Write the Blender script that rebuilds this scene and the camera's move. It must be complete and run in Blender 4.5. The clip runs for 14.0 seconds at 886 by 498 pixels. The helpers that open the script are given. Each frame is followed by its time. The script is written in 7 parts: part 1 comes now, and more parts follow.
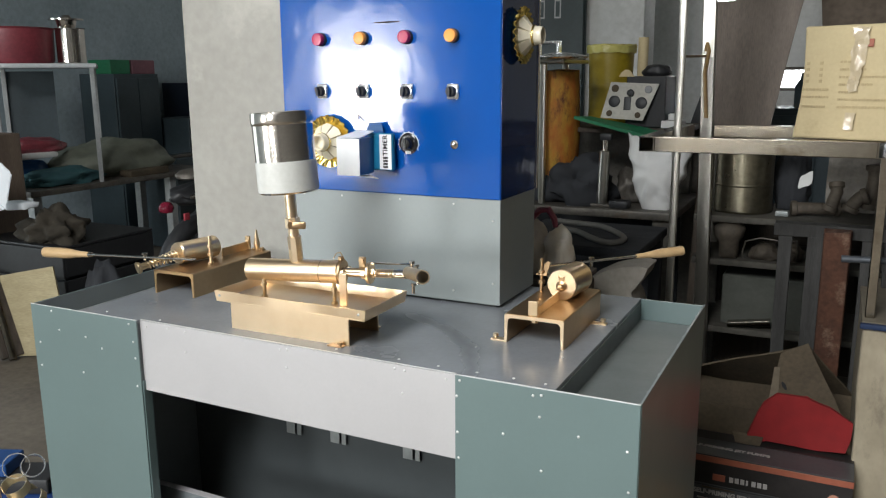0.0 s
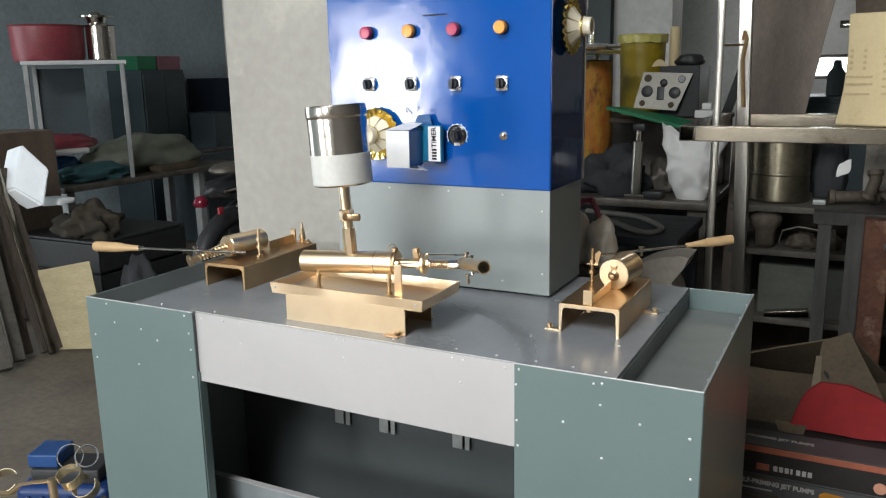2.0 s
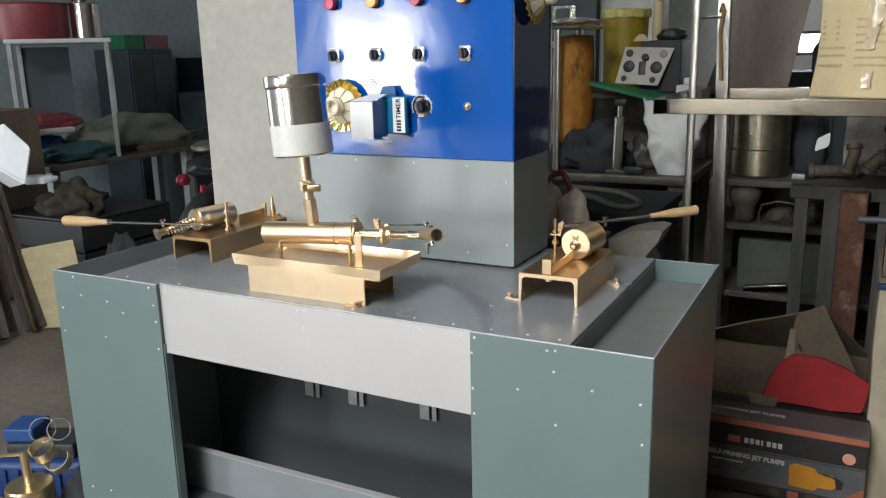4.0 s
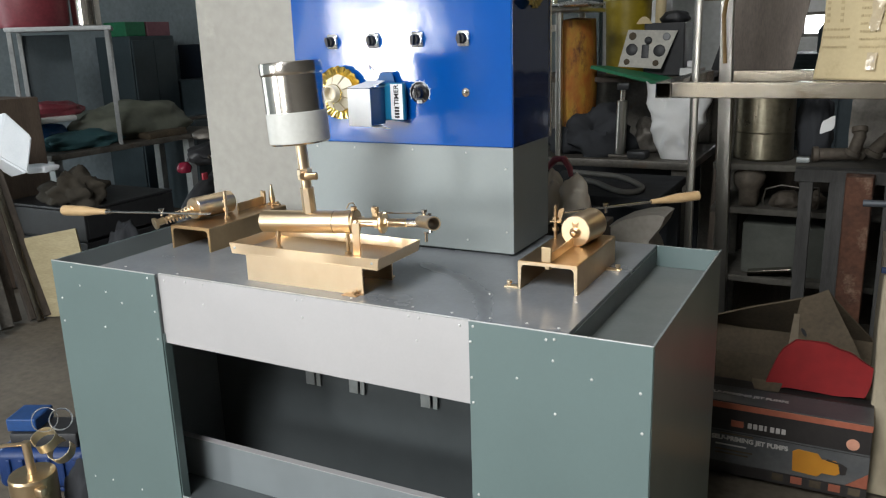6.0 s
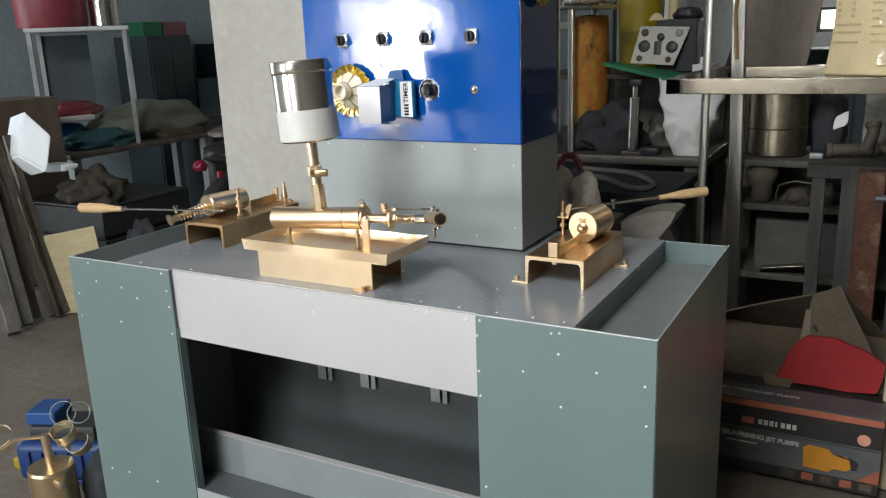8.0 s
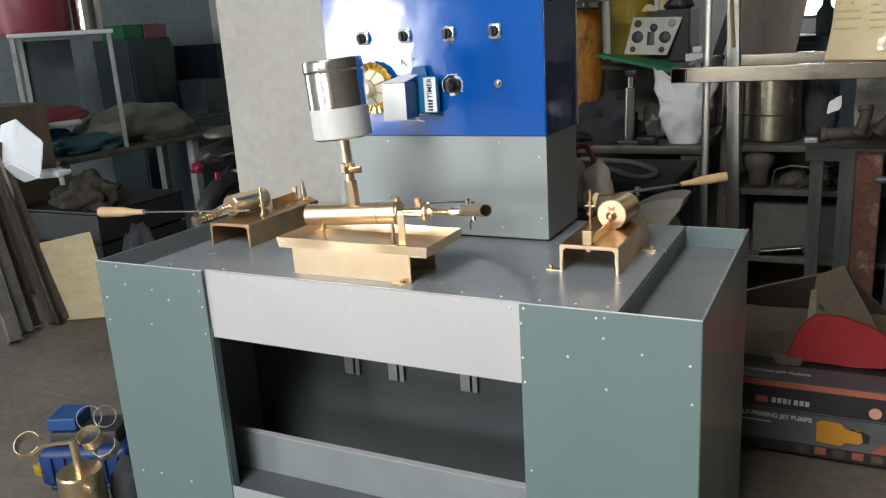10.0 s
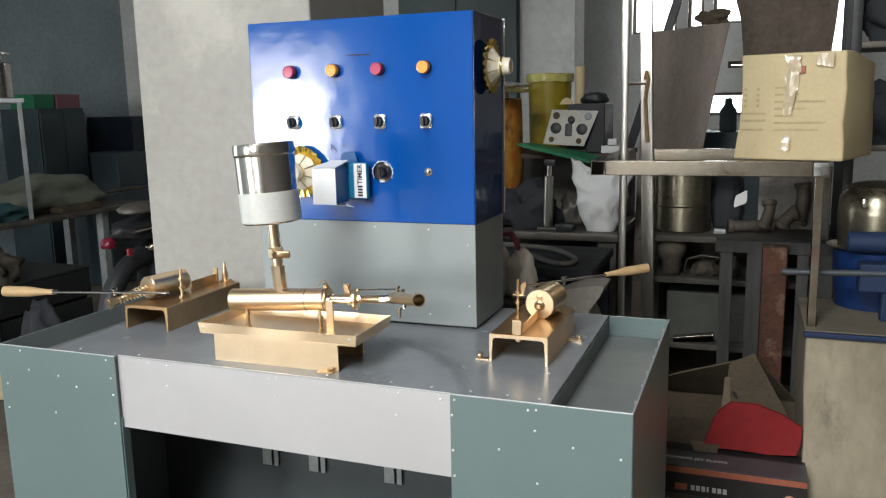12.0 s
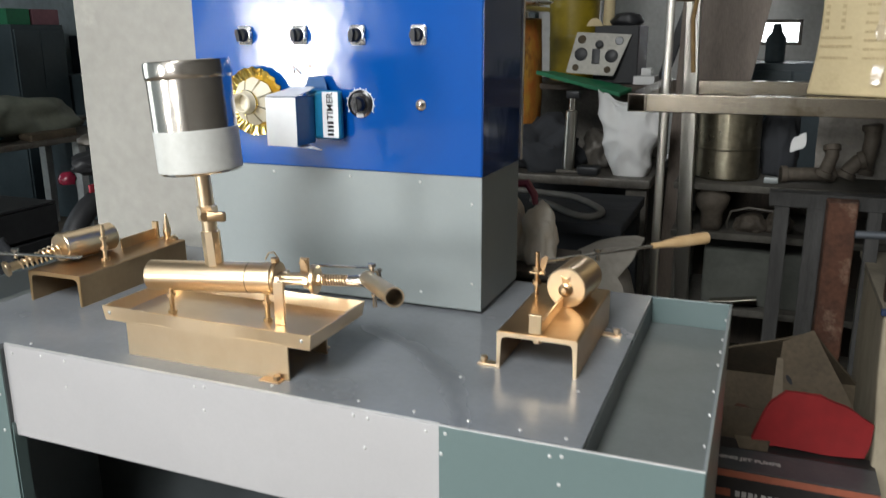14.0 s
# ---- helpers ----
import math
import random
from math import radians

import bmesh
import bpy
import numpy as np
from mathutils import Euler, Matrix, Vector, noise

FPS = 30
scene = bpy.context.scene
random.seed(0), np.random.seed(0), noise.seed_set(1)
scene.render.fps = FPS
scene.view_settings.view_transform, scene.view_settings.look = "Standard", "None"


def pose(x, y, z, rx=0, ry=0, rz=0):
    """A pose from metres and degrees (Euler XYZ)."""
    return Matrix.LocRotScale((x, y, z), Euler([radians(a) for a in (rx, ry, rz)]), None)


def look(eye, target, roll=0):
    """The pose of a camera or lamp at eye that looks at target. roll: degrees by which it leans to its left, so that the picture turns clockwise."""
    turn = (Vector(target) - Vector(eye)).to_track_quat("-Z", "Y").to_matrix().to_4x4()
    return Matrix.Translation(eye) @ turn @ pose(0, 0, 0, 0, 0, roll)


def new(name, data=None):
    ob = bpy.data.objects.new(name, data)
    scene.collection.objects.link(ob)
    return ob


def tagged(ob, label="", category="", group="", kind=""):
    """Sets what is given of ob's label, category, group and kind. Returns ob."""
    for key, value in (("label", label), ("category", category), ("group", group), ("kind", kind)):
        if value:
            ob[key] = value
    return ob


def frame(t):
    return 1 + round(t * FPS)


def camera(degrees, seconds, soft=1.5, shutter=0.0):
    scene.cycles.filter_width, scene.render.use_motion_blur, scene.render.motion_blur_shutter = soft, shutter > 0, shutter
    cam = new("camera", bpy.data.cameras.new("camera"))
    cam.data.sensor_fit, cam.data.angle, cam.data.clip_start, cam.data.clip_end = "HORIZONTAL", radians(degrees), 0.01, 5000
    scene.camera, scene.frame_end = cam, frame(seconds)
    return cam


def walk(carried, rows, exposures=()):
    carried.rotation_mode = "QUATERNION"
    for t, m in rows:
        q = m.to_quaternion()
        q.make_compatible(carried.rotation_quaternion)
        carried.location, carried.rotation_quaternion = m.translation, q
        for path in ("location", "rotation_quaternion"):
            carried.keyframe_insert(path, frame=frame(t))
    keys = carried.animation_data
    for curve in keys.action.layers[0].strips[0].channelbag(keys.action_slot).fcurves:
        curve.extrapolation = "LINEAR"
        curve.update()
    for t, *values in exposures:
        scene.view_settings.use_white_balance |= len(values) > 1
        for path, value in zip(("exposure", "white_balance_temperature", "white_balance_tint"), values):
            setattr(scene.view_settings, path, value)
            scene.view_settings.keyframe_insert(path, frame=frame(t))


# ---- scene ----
cam = camera(57.0, 14.0, 1.2, 0.3)
PATH = [
    (0, (0.845, -1.084, 1.151), (-0.018, 0.672, 0.739), -0.4),
    (0.5, (0.854, -1.084, 1.147), (-0.02, 0.662, 0.718), -0.6),
    (1, (0.837, -1.098, 1.15), (-0.05, 0.641, 0.718), -0.8),
    (1.5, (0.809, -1.112, 1.153), (-0.09, 0.622, 0.722), -1.1),
    (2, (0.792, -1.125, 1.151), (-0.106, 0.61, 0.722), -1.1),
    (2.5, (0.808, -1.115, 1.149), (-0.09, 0.619, 0.718), -1.2),
    (3, (0.837, -1.109, 1.149), (-0.057, 0.627, 0.716), -1.2),
    (3.5, (0.851, -1.103, 1.143), (-0.042, 0.632, 0.708), -1.2),
    (4, (0.855, -1.097, 1.129), (-0.038, 0.629, 0.657), -1.3),
    (4.2, (0.853, -1.093, 1.131), (-0.042, 0.627, 0.64), -1.2),
    (6.5, (0.867, -1.08, 1.131), (-0.046, 0.626, 0.627), -2.2),
    (7, (0.873, -1.086, 1.135), (-0.06, 0.612, 0.638), -2.5),
    (7.5, (0.868, -1.085, 1.128), (-0.07, 0.609, 0.626), -2.4),
    (8, (0.882, -1.089, 1.131), (-0.056, 0.602, 0.62), -2.2),
    (8.5, (0.879, -1.105, 1.136), (-0.063, 0.585, 0.628), -2.1),
    (8.7, (0.863, -1.116, 1.138), (-0.078, 0.576, 0.636), -2.1),
    (10.8, (0.783, -1.178, 1.137), (-0.025, 0.57, 0.599), -4.1),
    (11, (0.777, -1.179, 1.143), (0.0, 0.599, 0.66), -3.4),
    (11.5, (0.773, -1.161, 1.17), (0.064, 0.675, 0.816), -2.2),
    (12, (0.766, -1.164, 1.153), (0.069, 0.678, 0.807), -1.2),
    (12.5, (0.756, -1.163, 1.138), (0.085, 0.68, 0.746), -0.1),
    (13, (0.725, -1.068, 1.102), (0.073, 0.731, 0.522), -0.1),
    (13.5, (0.702, -0.883, 1.11), (0.038, 0.906, 0.51), -0.6),
    (14, (0.644, -0.778, 1.126), (-0.064, 1.021, 0.615), -0.2),
]
walk(cam, [(t, look(eye, target, roll)) for t, eye, target, roll in PATH])

# ---- world, daylight and exposure ----
scene.view_settings.exposure = 0.0
world = bpy.data.worlds.new("world")
scene.world = world
world.use_nodes = True
wn = world.node_tree
sky = wn.nodes.new("ShaderNodeTexSky")
sky.sky_type = 'NISHITA'
sky.sun_disc = False
sky.sun_elevation, sky.sun_rotation = radians(50), radians(200)
wn.nodes["Background"].inputs[1].default_value = 0.12
wn.links.new(sky.outputs[0], wn.nodes["Background"].inputs[0])

ROOM = dict(x0=-4.3, x1=3.4, y0=-9.8, y1=4.6, top=3.3)
DOOR = dict(y0=-8.1, y1=-5.6, z1=1.9)
FILL_GAP = dict(y0=-0.4, y1=1.3, z1=2.1)
ROOF = dict(x0=-0.7, x1=0.8, y0=-4.6, y1=-1.9)
SHUTTER = dict(x0=-2.3, x1=-0.1, z0=1.1, z1=2.9)


def area(name, loc, target, w, h, power, color):
    data = bpy.data.lights.new(name, 'AREA')
    data.shape, data.size, data.size_y, data.energy, data.color = 'RECTANGLE', w, h, power, color
    ob = new(name, data)
    ob.matrix_basis = look(loc, target)
    return ob


# daylight at the open gate in the side wall and at the raised shutter behind the camera
area("gate_daylight", (ROOM['x0'] - 0.25, (DOOR['y0'] + DOOR['y1']) / 2, 0.96), (0, (DOOR['y0'] + DOOR['y1']) / 2, 0.96), 2.45, 1.84, 210, (0.965, 0.985, 0.985))
# the sunlit yard low in the gate
area("yard_daylight", (ROOM['x0'] - 0.2, -7.0, 0.98), (0, -7.0, 0.98), 1.3, 0.85, 190, (0.965, 0.985, 0.985))
area("shutter_daylight", ((SHUTTER['x0'] + SHUTTER['x1']) / 2, ROOM['y0'] - 0.25, 2.0), ((SHUTTER['x0'] + SHUTTER['x1']) / 2, 0, 1.6), 2.15, 1.75, 270, (0.965, 0.985, 0.985))
# added fill in an unseen opening, to brighten the dim side of the workshop
area("side_fill_light", (ROOM['x0'] - 0.25, (FILL_GAP['y0'] + FILL_GAP['y1']) / 2, 1.06), (0, (FILL_GAP['y0'] + FILL_GAP['y1']) / 2, 1.06), 1.65, 2.04, 30, (0.86, 0.97, 1.0))
# daylight through the translucent roof panel behind the camera
area("roof_daylight", ((ROOF['x0'] + ROOF['x1']) / 2, (ROOF['y0'] + ROOF['y1']) / 2, ROOM['top'] + 0.1), ((ROOF['x0'] + ROOF['x1']) / 2, (ROOF['y0'] + ROOF['y1']) / 2 + 0.001, 0), 1.4, 2.6, 310, (0.965, 0.985, 0.985))
# daylight at the window openings of the far wall
area("window_daylight", (0.9, ROOM['y1'] + 0.2, 1.75), (0.9, 0, 1.6), 1.6, 0.8, 40, (0.95, 0.98, 1.0))

# ---- materials ----
def mat(name, a, b=None, scale=8.0, rough=0.5, metal=0.0, bump=0.0, bscale=60.0, rvar=0.1, fine=0.12, stretch=(1, 1, 1), coat=0.0, stain=None, stain_at=0.6, emit=0.0, alpha=None):
    """Two tones mixed by a broad noise, fine grain on top, uneven gloss and a fine relief; stain: a third tone in blotches."""
    m = bpy.data.materials.new(name)
    m.use_nodes = True
    t = m.node_tree
    n, l = t.nodes, t.links
    bs = n["Principled BSDF"]
    co = n.new("ShaderNodeTexCoord")
    mp = n.new("ShaderNodeMapping")
    mp.inputs["Scale"].default_value = stretch
    l.new(co.outputs["Object"], mp.inputs[0])
    big = n.new("ShaderNodeTexNoise")
    big.inputs["Scale"].default_value, big.inputs["Detail"].default_value = scale, 6
    big.inputs["Roughness"].default_value = 0.6
    l.new(mp.outputs[0], big.inputs[0])
    ramp = n.new("ShaderNodeValToRGB")
    b = b or tuple(c * 0.8 for c in a)
    ramp.color_ramp.elements[0].position, ramp.color_ramp.elements[1].position = 0.35, 0.68
    ramp.color_ramp.elements[0].color, ramp.color_ramp.elements[1].color = (*a, 1), (*b, 1)
    l.new(big.outputs[0], ramp.inputs[0])
    out = ramp.outputs[0]
    grain = n.new("ShaderNodeTexNoise")
    grain.inputs["Scale"].default_value, grain.inputs["Detail"].default_value = bscale, 4
    l.new(mp.outputs[0], grain.inputs[0])
    if fine:
        mix = n.new("ShaderNodeMix")
        mix.data_type, mix.blend_type = 'RGBA', 'OVERLAY'
        mix.inputs[0].default_value = fine * 2
        l.new(out, mix.inputs[6])
        l.new(grain.outputs[0], mix.inputs[7])
        out = mix.outputs[2]
    if stain:
        blot = n.new("ShaderNodeTexNoise")
        blot.inputs["Scale"].default_value, blot.inputs["Detail"].default_value = scale * 0.7, 8
        blot.inputs["Roughness"].default_value = 0.7
        off = n.new("ShaderNodeVectorMath")
        off.inputs[1].default_value = (7.3, 2.1, 4.4)
        l.new(mp.outputs[0], off.inputs[0])
        l.new(off.outputs[0], blot.inputs[0])
        sr = n.new("ShaderNodeMapRange")
        sr.inputs[1].default_value, sr.inputs[2].default_value = stain_at, stain_at + 0.12
        l.new(blot.outputs[0], sr.inputs[0])
        mix = n.new("ShaderNodeMix")
        mix.data_type = 'RGBA'
        mix.inputs[7].default_value = (*stain, 1)
        l.new(sr.outputs[0], mix.inputs[0])
        l.new(out, mix.inputs[6])
        out = mix.outputs[2]
    l.new(out, bs.inputs["Base Color"])
    rr = n.new("ShaderNodeMapRange")
    rr.inputs[3].default_value, rr.inputs[4].default_value = max(rough - rvar, 0.02), min(rough + rvar, 1)
    l.new(big.outputs[0], rr.inputs[0])
    l.new(rr.outputs[0], bs.inputs["Roughness"])
    bs.inputs["Metallic"].default_value = metal
    bs.inputs["Coat Weight"].default_value = coat
    bs.inputs["Coat Roughness"].default_value = 0.06
    if bump:
        bp = n.new("ShaderNodeBump")
        bp.inputs["Strength"].default_value, bp.inputs["Distance"].default_value = 1.0, bump
        l.new(grain.outputs[0], bp.inputs["Height"])
        l.new(bp.outputs[0], bs.inputs["Normal"])
    if emit:
        l.new(out, bs.inputs["Emission Color"])
        bs.inputs["Emission Strength"].default_value = emit
    return m


M_TEAL = mat("grey_green_enamel", (0.114, 0.163, 0.161), (0.104, 0.149, 0.147), 4, 0.33, 0.0, 0.00004, 140, 0.04, 0.015)
M_TEAL.node_tree.nodes["Principled BSDF"].inputs["Specular IOR Level"].default_value = 0.8
M_TOP = mat("grey_enamel_sheet", (0.22, 0.234, 0.25), (0.175, 0.187, 0.2), 7, 0.25, 0.0, 0.0001, 120, 0.1, 0.04)
M_GUTTER = mat("dull_green_grey_sheet", (0.165, 0.182, 0.178), (0.13, 0.145, 0.142), 6, 0.42, 0.0, 0.0001, 120, 0.1, 0.05)
M_COL = mat("mid_grey_enamel", (0.262, 0.29, 0.288), (0.235, 0.262, 0.26), 4, 0.48, 0.0, 0.00004, 140, 0.04, 0.015)
M_SILVER = mat("silver_painted_sheet", (0.46, 0.45, 0.454), (0.42, 0.41, 0.415), 4, 0.42, 0.25, 0.00004, 200, 0.04, 0.015)


def dark_arc(m, centre, radius, width, x0, x1):
    """A ragged arc of darker, duller sheet."""
    n, l = m.node_tree.nodes, m.node_tree.links
    bs = n["Principled BSDF"]
    paint, gloss = bs.inputs["Base Color"].links[0].from_socket, bs.inputs["Roughness"].links[0].from_socket

    def calc(op, a, b=None, clamp=False):
        k = n.new("ShaderNodeMath")
        k.operation, k.use_clamp = op, clamp
        for i, v in enumerate((a, b)):
            if isinstance(v, (int, float)):
                k.inputs[i].default_value = v
            elif v is not None:
                l.new(v, k.inputs[i])
        return k.outputs[0]
    geo = n.new("ShaderNodeNewGeometry")
    sep = n.new("ShaderNodeSeparateXYZ")
    l.new(geo.outputs["Position"], sep.inputs[0])
    wob = n.new("ShaderNodeTexNoise")
    wob.inputs["Scale"].default_value, wob.inputs["Detail"].default_value = 22, 4
    l.new(geo.outputs["Position"], wob.inputs[0])
    dist = n.new("ShaderNodeVectorMath")
    dist.operation = 'DISTANCE'
    dist.inputs[1].default_value = centre
    l.new(geo.outputs["Position"], dist.inputs[0])
    away = calc('ABSOLUTE', calc('SUBTRACT', calc('ADD', dist.outputs["Value"], calc('MULTIPLY', wob.outputs[0], width * 2.2)), radius + width * 1.1))
    band = calc('SUBTRACT', 1.0, calc('DIVIDE', away, width), True)
    ends = calc('MULTIPLY', calc('MULTIPLY', calc('SUBTRACT', sep.outputs[0], x0), 16, True), calc('MULTIPLY', calc('SUBTRACT', x1, sep.outputs[0]), 30, True))
    amount = calc('MULTIPLY', band, calc('MULTIPLY', ends, 0.5))
    mix = n.new("ShaderNodeMix")
    mix.data_type = 'RGBA'
    mix.inputs[7].default_value = (0.095, 0.10, 0.105, 1)
    l.new(amount, mix.inputs[0])
    l.new(paint, mix.inputs[6])
    l.new(mix.outputs[2], bs.inputs["Base Color"])
    l.new(calc('ADD', gloss, calc('MULTIPLY', amount, 0.2)), bs.inputs["Roughness"])


dark_arc(M_TOP, (-0.013, -0.116, 0.70), 0.39, 0.019, 0.09, 0.40)
M_DARK = mat("dark_glossy_sheet", (0.075, 0.083, 0.086), (0.06, 0.067, 0.07), 6, 0.32, 0.0, 0, 80, 0.02, 0.05)
# inner sheet in two tones; the knee space's shade is put into the darker
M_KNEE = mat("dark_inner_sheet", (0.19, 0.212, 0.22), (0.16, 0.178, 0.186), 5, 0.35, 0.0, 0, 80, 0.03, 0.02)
M_KNEESHADE = mat("shaded_knee_sheet", (0.085, 0.095, 0.098), (0.07, 0.079, 0.082), 5, 0.24, 0.0, 0, 80, 0.04, 0.03)
M_PALEMETAL = mat("pale_grey_metal", (0.3, 0.32, 0.315), (0.25, 0.27, 0.265), 8, 0.45, 0.2)
M_BLUE = mat("blue_gloss_laminate", (0.002, 0.074, 0.345), (0.002, 0.068, 0.32), 3, 0.105, 0.0, 0.0017, 5.5, 0.025, 0.0)
M_BRASS = mat("brushed_brass", (0.91, 0.72, 0.50), (0.82, 0.63, 0.41), 9, 0.31, 1.0, 0.00002, 90, 0.08, 0.03)
M_BRASS_DULL = mat("dull_brown_brass", (0.52, 0.365, 0.215), (0.43, 0.29, 0.165), 10, 0.34, 1.0, 0.00003, 90, 0.08, 0.04)
M_BRASS_MID = mat("satin_brass", (0.72, 0.56, 0.36), (0.62, 0.46, 0.28), 10, 0.33, 1.0, 0.00003, 90, 0.08, 0.04)
M_BRASS_WARM = mat("warm_brown_brass", (0.62, 0.42, 0.225), (0.52, 0.34, 0.17), 9, 0.3, 1.0, 0.00003, 90, 0.08, 0.04)
M_PALEBRASS = mat("pale_tinned_brass", (0.85, 0.77, 0.58), (0.75, 0.66, 0.47), 12, 0.34, 0.9, 0.00003, 90, 0.08, 0.04)
M_GOLD = mat("gold_plated_plastic", (0.95, 0.76, 0.26), (0.84, 0.62, 0.16), 30, 0.18, 1.0, 0.0004, 90, 0.05, 0.1)
M_RIVET = mat("bright_aluminium_rivet", (0.62, 0.62, 0.61), (0.54, 0.54, 0.53), 30, 0.4, 0.35)
M_PLATE = mat("satin_chrome_plate", (0.8, 0.8, 0.79), (0.72, 0.72, 0.71), 30, 0.27, 0.85)
M_CREAM = mat("cream_porcelain", (0.72, 0.66, 0.52), (0.66, 0.6, 0.47), 20, 0.25, 0.0, 0, 60, 0.05, 0.05)
M_CHROME = mat("polished_steel", (0.66, 0.615, 0.565), (0.57, 0.53, 0.485), 12, 0.14, 1.0, 0.00006, 200, 0.06, 0.06)
M_CAN = mat("stainless_can", (0.74, 0.69, 0.63), (0.62, 0.57, 0.51), 14, 0.19, 1.0, 0.0003, 45, 0.06, 0.08)
M_STEEL = mat("brushed_steel_tube", (0.40, 0.365, 0.305), (0.21, 0.18, 0.14), 9, 0.17, 1.0, 0.00008, 220, 0.1, 0.12, stain=(0.16, 0.13, 0.09), stain_at=0.6)
M_OLDSTEEL = mat("grey_worn_steel", (0.15, 0.135, 0.115), (0.085, 0.077, 0.066), 12, 0.5, 0.4, 0.0004, 90, 0.1, 0.2, stain=(0.16, 0.09, 0.05))
M_CANWHITE = mat("grey_white_band", (0.56, 0.56, 0.53), (0.5, 0.5, 0.47), 20, 0.4, 0.0, 0.0001, 120, 0.08, 0.05)
M_RED = mat("red_lens", (0.42, 0.012, 0.075), (0.36, 0.01, 0.06), 30, 0.35, 0, 0, 60, 0.05, 0.0, coat=0.15)
M_AMBER = mat("amber_lens", (0.85, 0.33, 0.03), (0.8, 0.29, 0.02), 30, 0.35, 0, 0, 60, 0.05, 0.0, coat=0.15)
M_BLACK = mat("black_plastic", (0.024, 0.025, 0.027), (0.018, 0.018, 0.02), 30, 0.5, 0, 0, 60, 0.05, 0.0)
M_DIAL = mat("glossy_black_knob", (0.012, 0.012, 0.014), (0.009, 0.009, 0.01), 30, 0.2)
M_WHITE = mat("white_card", (0.86, 0.87, 0.88), (0.8, 0.81, 0.83), 20, 0.5, 0, 0.0002, 120, 0.08, 0.05)
M_CYAN = mat("teal_blue_card", (0.012, 0.19, 0.36), (0.01, 0.16, 0.31), 20, 0.38, 0, 0.0001, 120, 0.08, 0.04)
# the blue laminate again, darkened to put the side's shade into its colour
M_BLUESHADED = mat("shaded_blue_laminate", (0.002, 0.028, 0.14), (0.002, 0.022, 0.115), 5, 0.09, 0.0, 0.0012, 6, 0.03, 0.0)
M_EDGEBLUE = mat("dull_navy_paint", (0.012, 0.03, 0.085), (0.01, 0.024, 0.07), 9, 0.7)
M_POST = mat("bright_steel_post", (0.58, 0.56, 0.51), (0.48, 0.46, 0.41), 5, 0.3, 1.0, 0.00004, 220, 0.03, 0.06)
M_PALETUBE = mat("pale_grey_tube", (0.36, 0.37, 0.37), (0.24, 0.25, 0.25), 9, 0.5, 0.3, 0.0002, 90)
M_DUSTCARD = mat("pale_dusty_card", (0.15, 0.12, 0.083), (0.11, 0.088, 0.06), 9, 0.85)
M_STRAP = mat("amber_plastic_strap", (0.32, 0.2, 0.075), (0.2, 0.12, 0.05), 18, 0.32)
M_NAVY = mat("navy_card", (0.015, 0.09, 0.26), (0.012, 0.075, 0.22), 20, 0.4, 0, 0.0001, 120, 0.08, 0.04)
M_CONCRETE = mat("bare_cement_plaster", (0.385, 0.37, 0.335), (0.345, 0.33, 0.298), 2.6, 0.85, 0, 0.0009, 38, 0.08, 0.07, stain=(0.475, 0.455, 0.41), stain_at=0.56)
M_WALL = mat("grimy_limewashed_wall", (0.66, 0.66, 0.64), (0.52, 0.52, 0.5), 2.0, 0.9, 0, 0.001, 35, 0.06, 0.14, stain=(0.15, 0.145, 0.14), stain_at=0.62)
M_EASTWALL = mat("dark_unseen_wall", (0.10, 0.097, 0.09), (0.07, 0.067, 0.062), 1.8, 0.9, 0, 0.001, 35, 0.06, 0.1)
M_SOUTHWALL = mat("grey_unseen_wall", (0.24, 0.235, 0.225), (0.18, 0.177, 0.17), 1.8, 0.9, 0, 0.001, 35, 0.06, 0.1)
M_LEFTWALL = mat("dim_blue_grey_wall", (0.40, 0.48, 0.52), (0.31, 0.38, 0.415), 1.6, 0.85, 0, 0.001, 35, 0.06, 0.14, stain=(0.17, 0.205, 0.235), stain_at=0.58)
M_FLOOR = mat("worn_dusty_concrete", (0.145, 0.122, 0.093), (0.096, 0.08, 0.061), 2.4, 0.8, 0, 0.0016, 40, 0.12, 0.2, stain=(0.06, 0.052, 0.044), stain_at=0.6)
M_CEIL = mat("grey_roof_sheet", (0.36, 0.36, 0.35), (0.28, 0.28, 0.27), 1.5, 0.8, 0, 0.001, 30, 0.08, 0.14)
M_CARD = mat("brown_carton_board", (0.58, 0.475, 0.28), (0.52, 0.42, 0.245), 5, 0.8, 0, 0.0003, 120, 0.06, 0.05, stain=(0.42, 0.325, 0.185), stain_at=0.64)
M_CARDOLD = mat("dusty_cardboard", (0.096, 0.072, 0.044), (0.06, 0.045, 0.028), 7, 0.85, 0, 0.0006, 90, 0.06, 0.2, stain=(0.06, 0.046, 0.032))
M_TARPBROWN = mat("dusty_brown_tarp", (0.17, 0.13, 0.098), (0.11, 0.084, 0.064), 4, 0.8, 0, 0.001, 40, 0.1, 0.2)
M_BROWN = mat("brown_dusty_sheet", (0.165, 0.122, 0.092), (0.105, 0.077, 0.057), 3, 0.55, 0, 0.0006, 60, 0.1, 0.2, (4, 4, 0.7))
M_GREYWOOD = mat("dusty_grey_wood", (0.06, 0.058, 0.055), (0.037, 0.036, 0.034), 8, 0.8, 0, 0.001, 60, 0.08, 0.2, (5, 5, 0.7))
M_DUSTSHELF = mat("dust_covered_board", (0.105, 0.096, 0.08), (0.062, 0.057, 0.047), 6, 0.85, 0, 0.001, 50, 0.08, 0.2, stain=(0.07, 0.062, 0.05))
